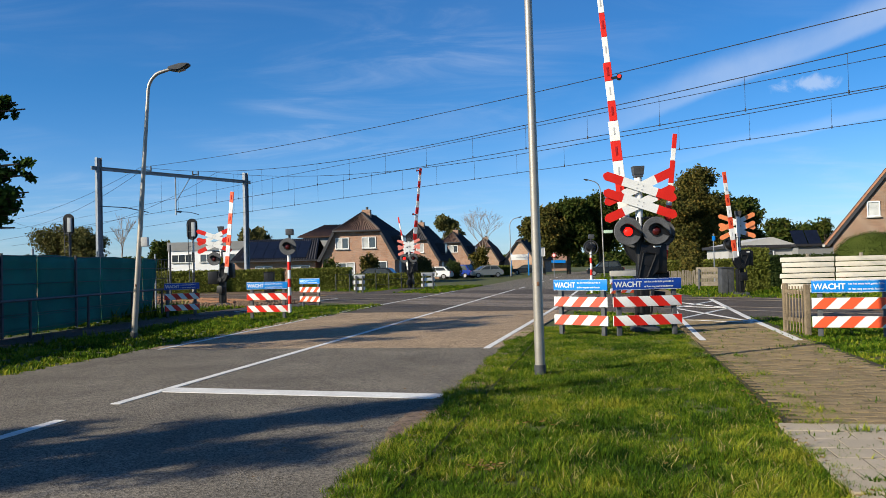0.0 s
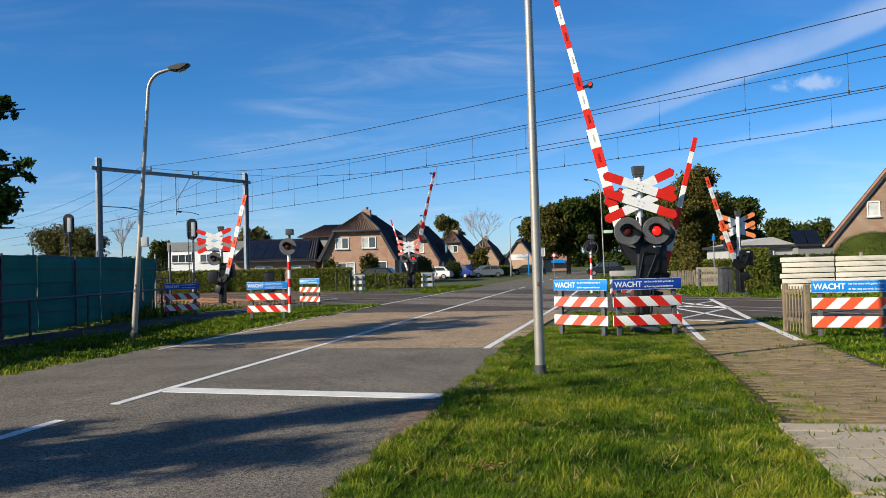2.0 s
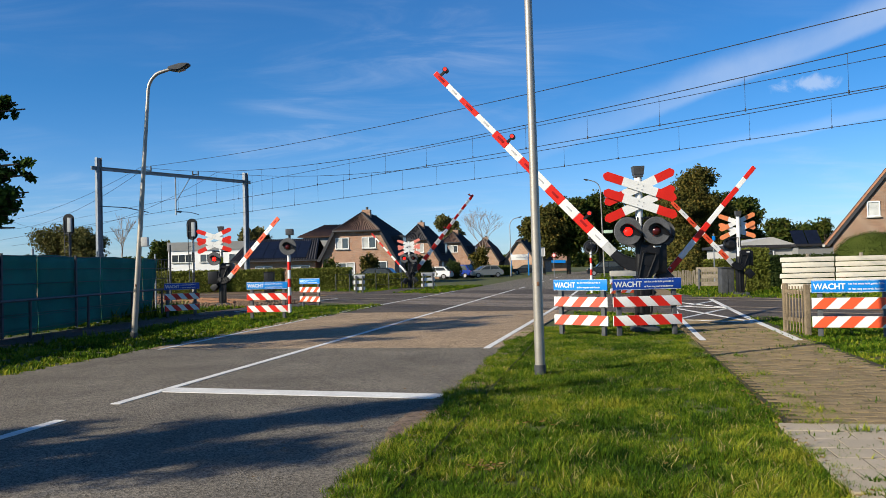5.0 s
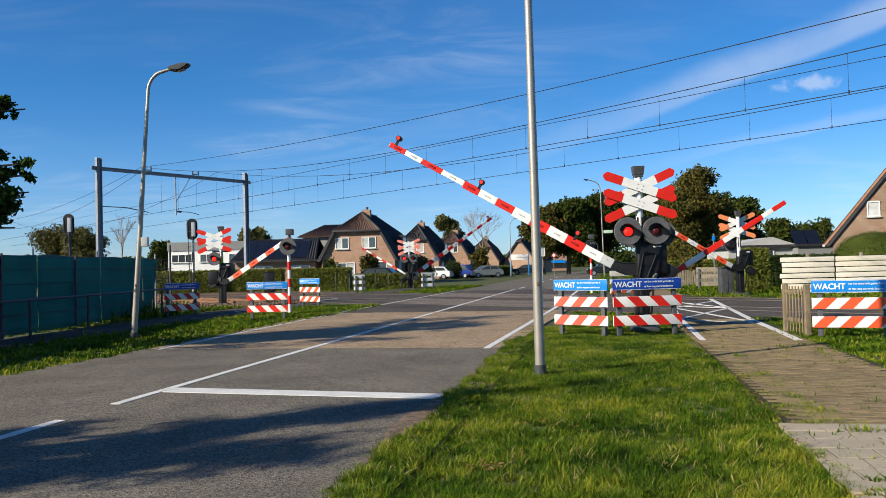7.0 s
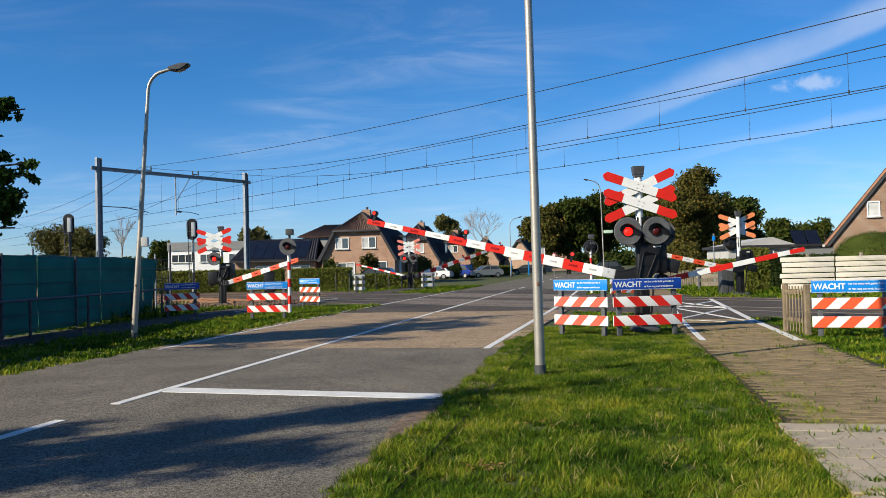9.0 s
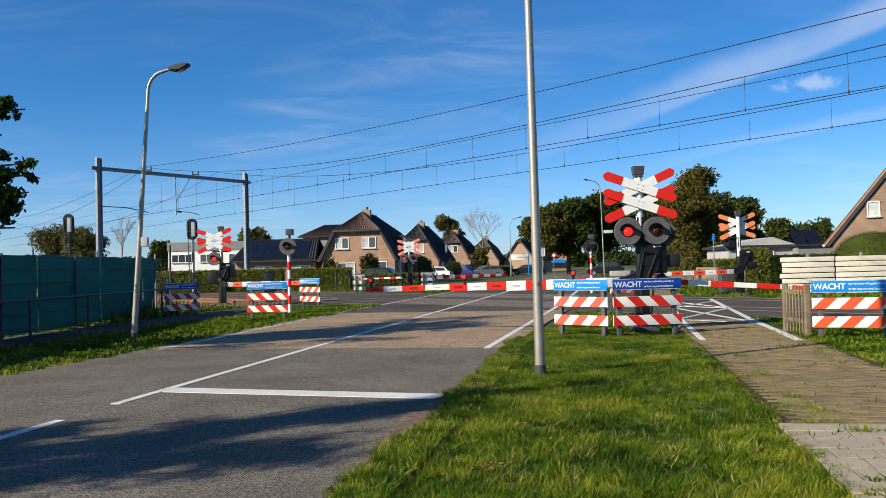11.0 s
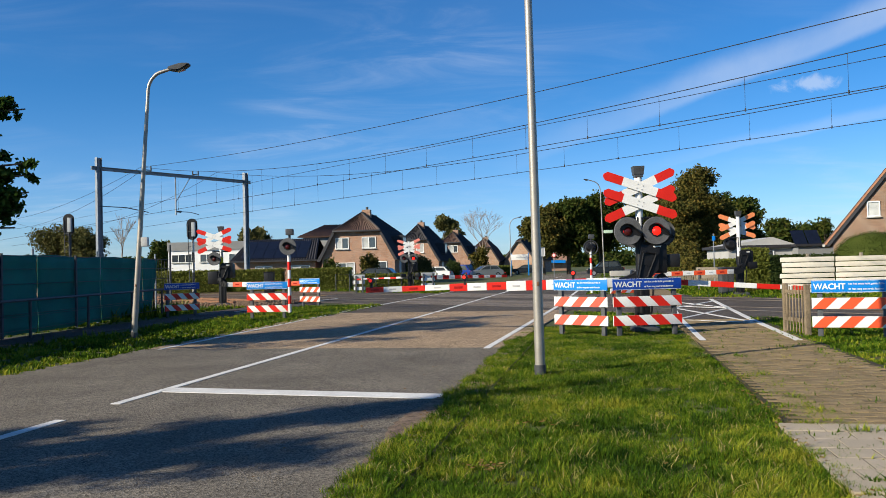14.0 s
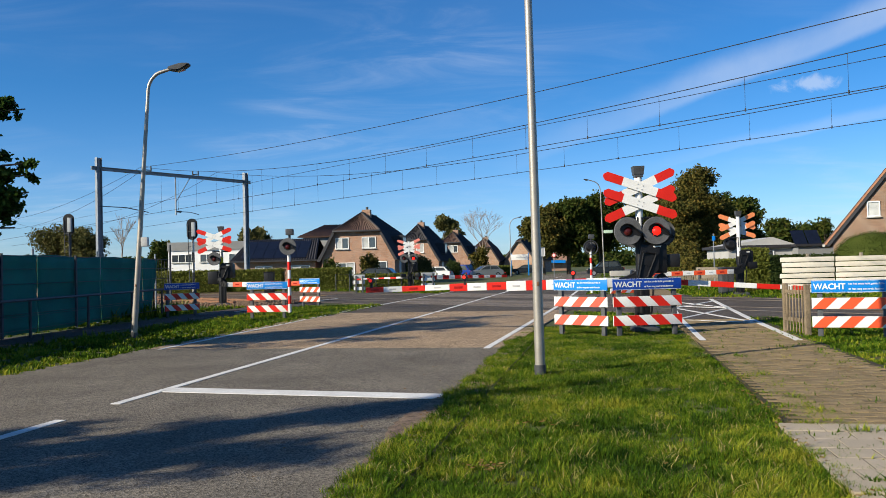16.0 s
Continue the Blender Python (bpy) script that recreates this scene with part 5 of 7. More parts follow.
def tree(x, y, h, w, mat, label, seed, trunk_h=None, leaves=6000, size=0.22, group="trees", nblob=26, low=0.10):
    """Tapered trunk and limbs, with a crown of many small leaves in uneven clumps."""
    rng = np.random.default_rng(seed)
    rnd = random.Random(seed)
    tr = thing("tree", pose(x, y, 0), label, "tree", group)
    th = trunk_h or h * 0.3
    bm = B()
    r0 = 0.03 * h
    tube(bm, [(0, 0, -0.1), (0.02, 0, th * 0.5), (0.05 * w * 0.1, 0, th), (0, 0, h * 0.75)], [r0, r0 * 0.8, r0 * 0.7, r0 * 0.15], 9)
    blobs = []
    for k in range(nblob):
        ang = rnd.uniform(0, 2 * math.pi)
        zz = low * h + (1 - low) * h * (0.12 + 0.74 * ((k + rnd.random()) / nblob))
        prof = math.sin(math.pi * min(1, max(0, (zz / h - low * 0.6) / (1.06 - low * 0.6)))) ** 0.6
        rad = w / 2 * prof * rnd.uniform(0.25, 0.72)
        bx, by = rad * math.cos(ang), rad * math.sin(ang)
        br = w * rnd.uniform(0.17, 0.27) * (0.6 + 0.4 * prof)
        blobs.append((bx, by, zz, br, br, br * rnd.uniform(0.65, 0.95)))
        tube(bm, [(0, 0, th * rnd.uniform(0.7, 1.3)), (bx * 0.5, by * 0.5, (th + zz) / 2 + 0.05 * h), (bx, by, zz)], [r0 * 0.35, r0 * 0.2, r0 * 0.06], 5)
    part("trunk", bm, MAT["bark"], tr, "brown bark trunk with limbs")
    v, f = leaf_quads(crown_points(blobs, leaves, rng), size, rng)
    ob = new("crown", fast_mesh("crown", v, f, MAT[mat]))
    ob.parent = tr
    return tr


def bare_tree(x, y, h, w, label, seed, mat="twig", depth=4):
    rnd = random.Random(seed)
    tr = thing("bare_tree", pose(x, y, 0), label, "tree", "bare trees")
    bm = B()

    def grow(p, d, length, r, depth):
        q = p + d * length
        mid = p + d * length * 0.5 + Vector((rnd.uniform(-1, 1), rnd.uniform(-1, 1), rnd.uniform(0, 1))) * length * 0.06
        tube(bm, [p, mid, q], [r, r * 0.85, r * 0.65], 5)
        if depth == 0:
            return
        for _ in range(3 if depth > 2 else 4):
            nd = (d + Vector((rnd.uniform(-1, 1) * w / h * 1.4, rnd.uniform(-1, 1) * w / h * 1.4, rnd.uniform(-0.1, 0.55)))).normalized()
            grow(p + d * length * rnd.uniform(0.55, 1.0), nd, length * rnd.uniform(0.6, 0.8), r * 0.6, depth - 1)

    grow(Vector((0, 0, -0.1)), Vector((0, 0, 1)), h * 0.30, 0.0075 * h, depth)
    part("branches", bm, MAT[mat], tr, "bare pale branches")
    return tr


def hedge(p, q, h, d, mat, label, leaves=6000, size=0.07, rounded=0.0, seed=1):
    rng = np.random.default_rng(seed)
    p, q = Vector((*p, 0)), Vector((*q, 0))
    L = (q - p).length
    hg = thing("hedge", Matrix.Translation((p + q) / 2) @ pose(0, 0, 0, 0, 0, math.degrees(math.atan2(q.y - p.y, q.x - p.x))), label, "hedge", "garden hedges")
    part("hedge_body", box(B(), 0, 0, h / 2 - 0.04, L - 0.12, d - 0.12, h - 0.1, bev=0.08), MAT[mat], hg)
    n1 = int(leaves * 0.6)
    n2 = leaves - n1
    jit = lambda n: rng.normal(size=n) * 0.045
    front = np.stack([rng.uniform(-L / 2, L / 2, n1), np.where(rng.random(n1) < 0.8, -d / 2, d / 2) + jit(n1), rng.uniform(0, h, n1)], axis=1)
    top = np.stack([rng.uniform(-L / 2, L / 2, n2), rng.uniform(-d / 2, d / 2, n2), h + jit(n2)], axis=1)
    v, f = leaf_quads(np.concatenate([front, top]), size, rng)
    ob = new("leaves", fast_mesh("leaves", v, f, MAT[mat]))
    ob.parent = hg
    return hg


def bush(x, y, z, rx, ry, rz, mat, label, leaves=3000, size=0.09, seed=1, inner=0.86, fuzz=0.05):
    rng = np.random.default_rng(seed)
    bs = thing("bush", pose(x, y, 0), label, "bush", "garden bushes")
    bm = B()
    bmesh.ops.create_icosphere(bm, subdivisions=3, radius=1, matrix=pose(0, 0, z) @ Matrix.Diagonal((rx * inner, ry * inner, rz * inner, 1)))
    for vtx in bm.verts:
        vtx.co += vtx.normal * 0.08 * noise.noise(vtx.co * 2.0 + Vector((seed, 0, 0)))
    part("body", bm, MAT[mat], bs)
    d = rng.normal(size=(leaves, 3))
    d /= np.linalg.norm(d, axis=1)[:, None]
    r = (0.93 - fuzz * 0.6 + rng.normal(size=leaves) * fuzz) * (1 + 2.2 * fuzz * np.sin(d[:, 0] * 5 + seed) * np.sin(d[:, 2] * 5 + d[:, 1] * 4)) if fuzz > 0.06 else 0.93 + rng.normal(size=leaves) * 0.05
    v, f = leaf_quads(np.array([0, 0, z]) + d * r[:, None] * np.array([rx, ry, rz]), size, rng)
    ob = new("leaves", fast_mesh("leaves", v, f, MAT[mat]))
    ob.parent = bs
    if z - rz > 0.05:
        part("stem", rod(B(), (0, 0, -0.05), (0, 0, z), 0.06, 0.04, seg=7), MAT["bark"], bs)
    return bs


def build_trees():
    # dark wood beyond the crossing
    tree(13.6, 112, 9.6, 6.2, "leaf_autumn", "large tree turning brown beside the far road", 1, low=0.24, leaves=18000, size=0.22)
    tree(17.3, 114, 11.0, 7.5, "leaf_dark", "large dense dark green tree beside the far road", 2, low=0.24, leaves=24000, size=0.22)
    tree(22.5, 118, 11.8, 8.0, "leaf_dark", "large dense dark green tree beyond the crossing", 3, low=0.24, leaves=24000, size=0.22)
    tree(28.0, 112, 11.2, 8.0, "leaf_dark", "large dark green tree behind the barrier", 4, low=0.24, leaves=22000, size=0.22)
    tree(33.5, 115, 10.5, 8.0, "leaf_dark", "large dark tree behind the barrier", 14, low=0.24, leaves=18000, size=0.22)
    tree(22.6, 78, 8.6, 4.6, "leaf_autumn", "brown-green oak behind a railway barrier", 5, leaves=20000, size=0.14)
    tree(25.2, 80, 11.3, 5.8, "leaf_autumn", "tall brown-green oak behind a railway barrier", 6, leaves=24000, size=0.14)
    tree(30.6, 92, 9.2, 6.0, "leaf_dark", "dark green tree behind the grey shed", 7, leaves=15000, size=0.19)
    tree(35.0, 96, 9.3, 5.6, "leaf_dark", "dark green tree behind the low sheds", 8, leaves=15000, size=0.19)
    tree(62.0, 150, 8.8, 9.0, "leaf_dark", "distant dark rounded tree", 9, leaves=6000, size=0.36)
    tree(53.0, 150, 8.0, 10.0, "leaf_dark", "distant dark rounded tree on the horizon", 19, leaves=6000, size=0.36)
    tree(69.0, 155, 8.0, 9.0, "leaf_dark", "distant low dark green tree", 20, leaves=5000, size=0.36)
    tree(41.6, 90, 6.2, 2.0, "leaf_dark", "small dark conifer behind the roofs", 10, leaves=3500, size=0.14, low=0.1)
    tree(0.8, 140, 11.0, 5.4, "leaf_olive", "round olive tree behind the houses", 11, leaves=14000, size=0.22)
    tree(-38.2, 82, 6.6, 5.2, "leaf_olive", "bushy olive tree behind the green fence", 12, leaves=16000, size=0.12, low=0.02)
    tree(-35.4, 81, 6.7, 4.6, "leaf_olive", "bushy olive-brown tree behind the green fence", 13, leaves=16000, size=0.12, low=0.02)
    tree(-37.5, 110, 6.4, 3.4, "leaf_dark", "small dark tree beside the white building", 15, leaves=4000, size=0.2)
    tree(-25.6, 112, 8.0, 5.0, "leaf_olive", "olive tree behind the farmhouse", 16, leaves=5000, size=0.26)
    tree(-47.0, 95, 3.6, 6.0, "leaf_olive", "low distant shrub tree", 17, leaves=5000, size=0.2, low=0.0)
    tree(4.6, 104, 4.2, 2.6, "leaf_autumn", "small yellowing garden tree", 18, leaves=2500, size=0.16)
    bare_tree(5.0, 104, 12.0, 7.5, "tall bare birch-like tree between houses", 21, depth=5)
    bare_tree(-33.5, 86, 9.6, 4.2, "bare grey shrub tree behind the fence", 8)
    # far woods on the horizon
    rng = np.random.default_rng(33)
    pts = []
    for k in range(150):
        ang = rng.uniform(-0.62, 0.62)
        dd = rng.uniform(330, 520)
        hh = rng.uniform(5, 9)
        c = np.array([math.sin(ang) * dd, math.cos(ang) * dd, hh * 0.45])
        d = rng.normal(size=(260, 3))
        d /= np.linalg.norm(d, axis=1)[:, None]
        pts.append(c + d * np.array([11, 8, hh * 0.55]) * rng.uniform(0.7, 1, (260, 1)))
    v, f = leaf_quads(np.concatenate(pts), 1.5, rng)
    tagged(new("far_woods", fast_mesh("far_woods", v, f, MAT["leaf_dark"])), "distant dark green woods along the horizon", "woods", "", "stuff")


build_trees()


SWAYING = []


def near_tree(x, y, seed, sprays, h, label, extra=()):
    """A broad-leaved tree by the road: trunk, limbs and leafy sprays at chosen heights."""
    rng = np.random.default_rng(seed)
    rnd = random.Random(seed)
    tr = thing("roadside_tree", pose(0, 0, 0), label, "tree", "roadside trees")
    bm = B()
    top = Vector((x, y, h))
    tube(bm, [(x, y, -0.1), (x + 0.05, y, h * 0.35), (x - 0.05, y + 0.1, h * 0.7), top], [0.22, 0.18, 0.12, 0.03], 10)
    pts = []
    for sx, sy, sz, r, cnt in sprays:
        e = Vector((sx, sy, sz))
        st = Vector((x, y, max(1.6, min(h * 0.8, sz - 1.0))))
        mid = (st + e) / 2 + Vector((0, 0, 0.3))
        tube(bm, [st, mid, e], [0.07, 0.045, 0.012], 6)
        for k in range(7):
            d = Vector((rnd.gauss(0, 1), rnd.gauss(0, 1), rnd.gauss(0, 0.7))).normalized() * r * rnd.uniform(0.5, 1)
            tw = mid.lerp(e, rnd.uniform(0.3, 1.0))
            tube(bm, [tw, tw + d * 0.6 + Vector((0, 0, 0.05)), tw + d], [0.012, 0.008, 0.003], 4)
            m = cnt // 7
            t = rng.random(m)[:, None] ** 0.6
            c = np.array(tw) + np.array(d) * t + rng.normal(size=(m, 3)) * r * 0.17
            pts.append(c)
    part("trunk", bm, MAT["bark"], tr, "brown trunk with thin limbs")
    v, f = leaf_quads(np.concatenate(pts), 0.056, rng)
    ob = new("crown", fast_mesh("crown", v, f, MAT["leaf_near"]))
    ob.parent = tr
    SWAYING.append(ob)
    return tr


def build_near_trees():
    rnd = random.Random(7)
    sp = [(-7.34, 14.0, 4.40, 0.26, 420), (-7.18, 14.0, 4.30, 0.20, 300), (-7.52, 14.1, 4.12, 0.26, 420), (-7.35, 14.0, 3.46, 0.28, 520), (-7.10, 14.0, 3.20, 0.28, 520), (-6.94, 14.0, 3.10, 0.18, 300), (-7.42, 14.1, 3.15, 0.34, 620), (-7.20, 14.0, 2.66, 0.26, 460), (-7.36, 14.0, 2.42, 0.28, 520), (-7.46, 14.1, 2.82, 0.32, 560), (-7.08, 14.0, 2.72, 0.20, 300), (-7.12, 14.0, 2.52, 0.28, 460), (-7.02, 14.0, 2.80, 0.22, 340), (-7.26, 14.0, 2.20, 0.28, 460), (-7.22, 14.0, 4.34, 0.26, 380), (-7.06, 14.0, 4.22, 0.16, 200), (-7.0, 13.9, 3.28, 0.24, 360)]
    near = len(sp)
    for k in range(34):
        a = rnd.uniform(0, 6.28)
        r = rnd.uniform(0.6, 2.9)
        sp.append((-10.9 + r * math.cos(a), 13.4 + r * math.sin(a) * 1.1, rnd.uniform(2.8, 7.0), 0.75, 640))
    sp = [s for s in sp if not (s[0] / s[1] > -0.56 and s[2] > 1.9 and s[:3] not in [q[:3] for q in sp[:near]])]
    near_tree(-10.6, 13.2, 3, sp, 6.8, "leafy roadside tree with fresh green leaves")
    sp = []
    for k in range(34):
        a = rnd.uniform(0, 6.28)
        r = rnd.uniform(0.4, 2.0)
        sp.append((-11.9 + r * math.cos(a), 1.4 + r * 0.8 * math.sin(a), rnd.uniform(3.2, 5.4), 0.62, 720))
    for k in range(9):
        f = k / 8
        sp.append((-10.6 + 2.6 * f + rnd.uniform(-0.3, 0.3), 2.0 + 1.9 * f + rnd.uniform(-0.25, 0.25), 4.6 + 0.7 * f + rnd.uniform(-0.3, 0.3), 0.55, 560))
    near_tree(-11.9, 1.4, 5, sp, 6.6, "leafy roadside tree beside the road")


build_near_trees()

hedge((-20.5, 58.2), (-11.2, 58), 1.45, 1.2, "hedge", "long clipped green hedge behind the tracks", 12000, 0.075, seed=2)
hedge((-10.8, 58), (-6.45, 57.6), 1.42, 1.2, "hedge", "clipped green hedge before the brick house", 7000, 0.075, seed=3)
hedge((-6.2, 57.2), (-1.0, 57.6), 0.95, 0.6, "hedge", "low green hedge behind a wire fence", 5000, 0.07, seed=4)
hedge((13.2, 36.4), (14.2, 36.2), 1.75, 1.2, "hedge", "tall green ivy hedge beside the plank fence", 5000, 0.06, seed=5)
hedge((16.2, 61), (22.0, 60), 1.35, 1.5, "hedge", "overgrown green hedge before the sheds", 9000, 0.09, seed=6)
hedge((1.4, 106), (6.0, 112), 1.5, 1.0, "hedge", "clipped garden hedge behind the parked cars", 4000, 0.1, seed=7)
hedge((6.5, 113), (10.0, 125), 1.3, 1.0, "hedge", "clipped garden hedge along the far road", 4000, 0.1, seed=8)
hedge((15.5, 40.5), (19, 40), 1.45, 0.8, "hedge_dark", "dark climbing hedge behind the plank fence", 4000, 0.07, seed=12)
bush(20.9, 40, 1.25, 1.95, 1.6, 1.35, "hedge_dome", "large dome-shaped clipped hedge", 22000, 0.032, seed=9, inner=0.93)
bush(-9.6, 70, 1.2, 0.75, 0.7, 1.0, "leaf_dark", "dark round shrub before the house", 2500, 0.1, seed=10, inner=0.62, fuzz=0.13)
bush(-6.1, 68, 1.75, 0.75, 0.7, 0.75, "leaf_autumn", "standard shrub with reddish leaves", 2500, 0.1, seed=11, inner=0.62, fuzz=0.13)
bush(-2.2, 80, 1.2, 1.2, 1.0, 1.25, "leaf_olive", "round yellow-green shrub beside the far barrier", 3500, 0.12, seed=12, inner=0.62, fuzz=0.13)
bush(1.2, 96, 1.0, 0.9, 0.8, 1.1, "hedge_dark", "clipped dark green dome shrub", 2500, 0.1, seed=13, inner=0.62, fuzz=0.13)
bush(15.6, 52, 1.3, 0.7, 0.6, 1.3, "leaf_autumn", "brownish shrub behind the fence", 2000, 0.08, seed=14, inner=0.62, fuzz=0.13)


# ---- houses ----
def window(parent, x, z, w, h, y=-0.02, lights=2, curtain=True):
    wi = new("window")
    wi.parent = parent
    wi["label"] = "white framed window"
    wi.matrix_basis = pose(x, y, z)
    bm = B()
    t = 0.065
    box(bm, 0, 0, h / 2 - t / 2, w, 0.09, t)
    box(bm, 0, 0, -h / 2 + t / 2, w, 0.09, t)
    for sx in [-w / 2 + t / 2, w / 2 - t / 2] + [(-w / 2 + w * k / lights) for k in range(1, lights)]:
        box(bm, sx, 0.002, 0, t, 0.09, h - 0.01)
    part("frame", bm, MAT["frame"], wi, smooth=False)
    for k in range(lights):
        pw = w / lights
        bm = box(B(), -w / 2 + pw * (k + 0.5), 0.02, 0, pw - t, 0.012, h - 2 * t)
        part("pane", bm, MAT["panecurtain"] if curtain and k % 2 == 0 else MAT["pane"], wi, smooth=False)
    part("sill", box(B(), 0, -0.05, -h / 2 - 0.04, w + 0.12, 0.14, 0.05), MAT["concrete"], wi, smooth=False)
    return wi


def roof_plane(bm, a, b, c, d, pitch=0.24, lift=0.085):
    """Eave a-b, ridge d-c: a sheet with a rounded roll of tiles every pitch."""
    a, b, c, d = (Vector(p) for p in (a, b, c, d))
    nrm = (b - a).cross(d - a).normalized()
    if nrm.z < 0:
        nrm = -nrm
    n = max(2, int(max((b - a).length, (c - d).length) / pitch))
    lo, hi, lu, hu = [], [], [], []
    for k in range(2 * n + 1):
        o = nrm * (lift if k % 2 else 0)
        p, q = a.lerp(b, k / (2 * n)), d.lerp(c, k / (2 * n))
        lo.append(bm.verts.new(p + o))
        hi.append(bm.verts.new(q + o))
        lu.append(bm.verts.new(p - nrm * 0.1))
        hu.append(bm.verts.new(q - nrm * 0.1))
    for k in range(2 * n):
        bm.faces.new((lo[k], lo[k + 1], hi[k + 1], hi[k]))
        bm.faces.new((lu[k + 1], lu[k], hu[k], hu[k + 1]))
        bm.faces.new((lu[k], lu[k + 1], lo[k + 1], lo[k]))


def house(x, y, turn, half, eave, half_top, z_top, ridge, hip, depth, label, brick="brick", roof="roof", chimney=True, wins=(), side=True, hip_tiles="roof"):
    """Gambrel house: bell-shaped gable to the front, half-hipped above."""
    hs = thing("house", pose(x, y, 0, 0, 0, turn), label, "house", "brick houses")
    bm = plate(B(), [(-half, 0), (half, 0), (half, eave), (half_top, z_top), (-half_top, z_top), (-half, eave)], 0, 0.3)
    box(bm, half - 0.15, depth / 2 + 0.15, eave / 2, 0.3, depth - 0.3, eave)
    box(bm, -half + 0.15, depth / 2 + 0.15, eave / 2, 0.3, depth - 0.3, eave)
    plate(bm, [(-half, 0), (half, 0), (half, eave), (half_top, z_top), (-half_top, z_top), (-half, eave)], depth, depth + 0.3)
    part("wall", bm, MAT[brick], hs, "brown brick wall", smooth=False)
    bm = B()
    ov = 0.35
    e, t, r = half + 0.32, half_top + 0.12, ridge
    y0, y1 = -ov, depth + 0.3 + ov
    for s in (-1, 1):
        roof_plane(bm, (s * e, y0, eave - 0.15), (s * e, y1, eave - 0.15), (s * t, y1, z_top), (s * t, y0, z_top))
        roof_plane(bm, (s * t, y0, z_top), (s * t, y1, z_top), (0, y1 - hip, r), (0, y0 + hip, r))
    part("roof", bm, MAT[roof], hs, "dark tiled mansard roof", smooth=False)
    bm = B()
    roof_plane(bm, (-t, y0, z_top), (t, y0, z_top), (0.02, y0 + hip, r), (-0.02, y0 + hip, r))
    part("hip_roof", bm, MAT[hip_tiles], hs, "brown tiled half hip", smooth=False)
    bm = B()
    roof_plane(bm, (-t, y1, z_top), (t, y1, z_top), (0.02, y1 - hip, r), (-0.02, y1 - hip, r))
    part("rear_hip", bm, MAT[roof], hs, smooth=False)
    bm = rod(B(), (0, y0 + hip, r + 0.03), (0, y1 - hip, r + 0.03), 0.11, seg=8)
    for s in (-1, 1):
        rod(bm, (s * t, y0, z_top + 0.03), (0, y0 + hip, r + 0.03), 0.10, seg=8)
    part("ridge_tiles", bm, MAT[roof], hs)
    # barge boards and gutter
    for s in (-1, 1):
        bm = plate(B(), [(s * (e + 0.02), eave - 0.22), (s * (t + 0.02), z_top + 0.06), (s * (t - 0.06), z_top - 0.22), (s * (e - 0.28), eave - 0.2)], y0 - 0.03, y0 + 0.05)
        part("barge_board", bm, MAT["trimdark"], hs, smooth=False)
    part("gutter", box(B(), 0, y0 - 0.04, z_top - 0.02, 2 * t + 0.1, 0.14, 0.16, bev=0.03), MAT["trimdark"], hs)
    if chimney:
        bm = box(B(), 0.25, y0 + hip + 0.9, r - 0.05, 0.8, 0.6, 0.8)
        ch = part("chimney", bm, MAT[brick], hs, "brick chimney", smooth=False)
        part("chimney_pot", rod(B(), (0.3, y0 + hip + 0.9, r + 0.3), (0.3, y0 + hip + 0.9, r + 0.6), 0.13, seg=10), MAT["darkgrey"], ch)
    for wx, wz, ww, wh, nl in wins:
        window(hs, wx, wz, ww, wh, lights=nl)
    if side:
        # dormer and side window
        bm = box(B(), half - 0.45, depth * 0.35, (eave + z_top) / 2 + 0.2, 1.5, 1.6, 1.3)
        dm = part("dormer", bm, MAT["trimdark"], hs, "dark clad dormer", smooth=False)
        bm = box(B(), half + 0.31, depth * 0.35, (eave + z_top) / 2 + 0.2, 0.03, 1.3, 0.9)
        part("pane", bm, MAT["panecurtain"], dm, smooth=False)
        part("side_door", box(B(), half + 0.02, depth * 0.25, 1.05, 0.06, 0.95, 2.1), MAT["frame"], hs, "white side door", smooth=False)
        part("side_window", box(B(), half + 0.02, depth * 0.6, 1.4, 0.06, 1.3, 1.1), MAT["pane"], hs, smooth=False)
    return hs


house(-7.75, 75, -8, 3.4, 2.35, 2.05, 4.86, 6.6, 2.2, 9.5, "brown brick house with dark mansard roof", roof="roof_dark",
      wins=((-1.45, 3.75, 1.25, 1.05, 2), (1.05, 3.77, 1.3, 1.05, 2), (-1.5, 1.25, 2.4, 1.5, 3), (1.9, 1.3, 1.6, 1.5, 2)))
house(-3.4, 101, -11, 2.9, 2.3, 1.45, 4.8, 6.7, 2.0, 9.5, "brick house with anthracite mansard roof", brick="brick", roof="roof_dark", hip_tiles="roof_dark", wins=((0.6, 3.75, 0.95, 1.1, 1), (0.6, 1.3, 1.4, 1.4, 2)))
house(1.2, 120, -11, 2.8, 2.3, 1.35, 4.9, 6.5, 2.0, 9.5, "brown brick house with dark brown roof", brick="brick", roof="roof_dark", wins=((0.3, 4.0, 1.3, 1.0, 2),))
house(7.2, 150, -11, 2.9, 2.3, 1.4, 4.8, 6.4, 2.0, 9.5, "distant pale brick house", brick="brick2", roof="roof", wins=((0.2, 3.8, 1.2, 1.0, 2),), side=False)
house(13.9, 150, -24, 2.9, 2.4, 0.4, 5.7, 6.2, 0.6, 10, "distant pinkish brick house behind gardens", brick="brick2", roof="roof_dark", side=False, chimney=False)


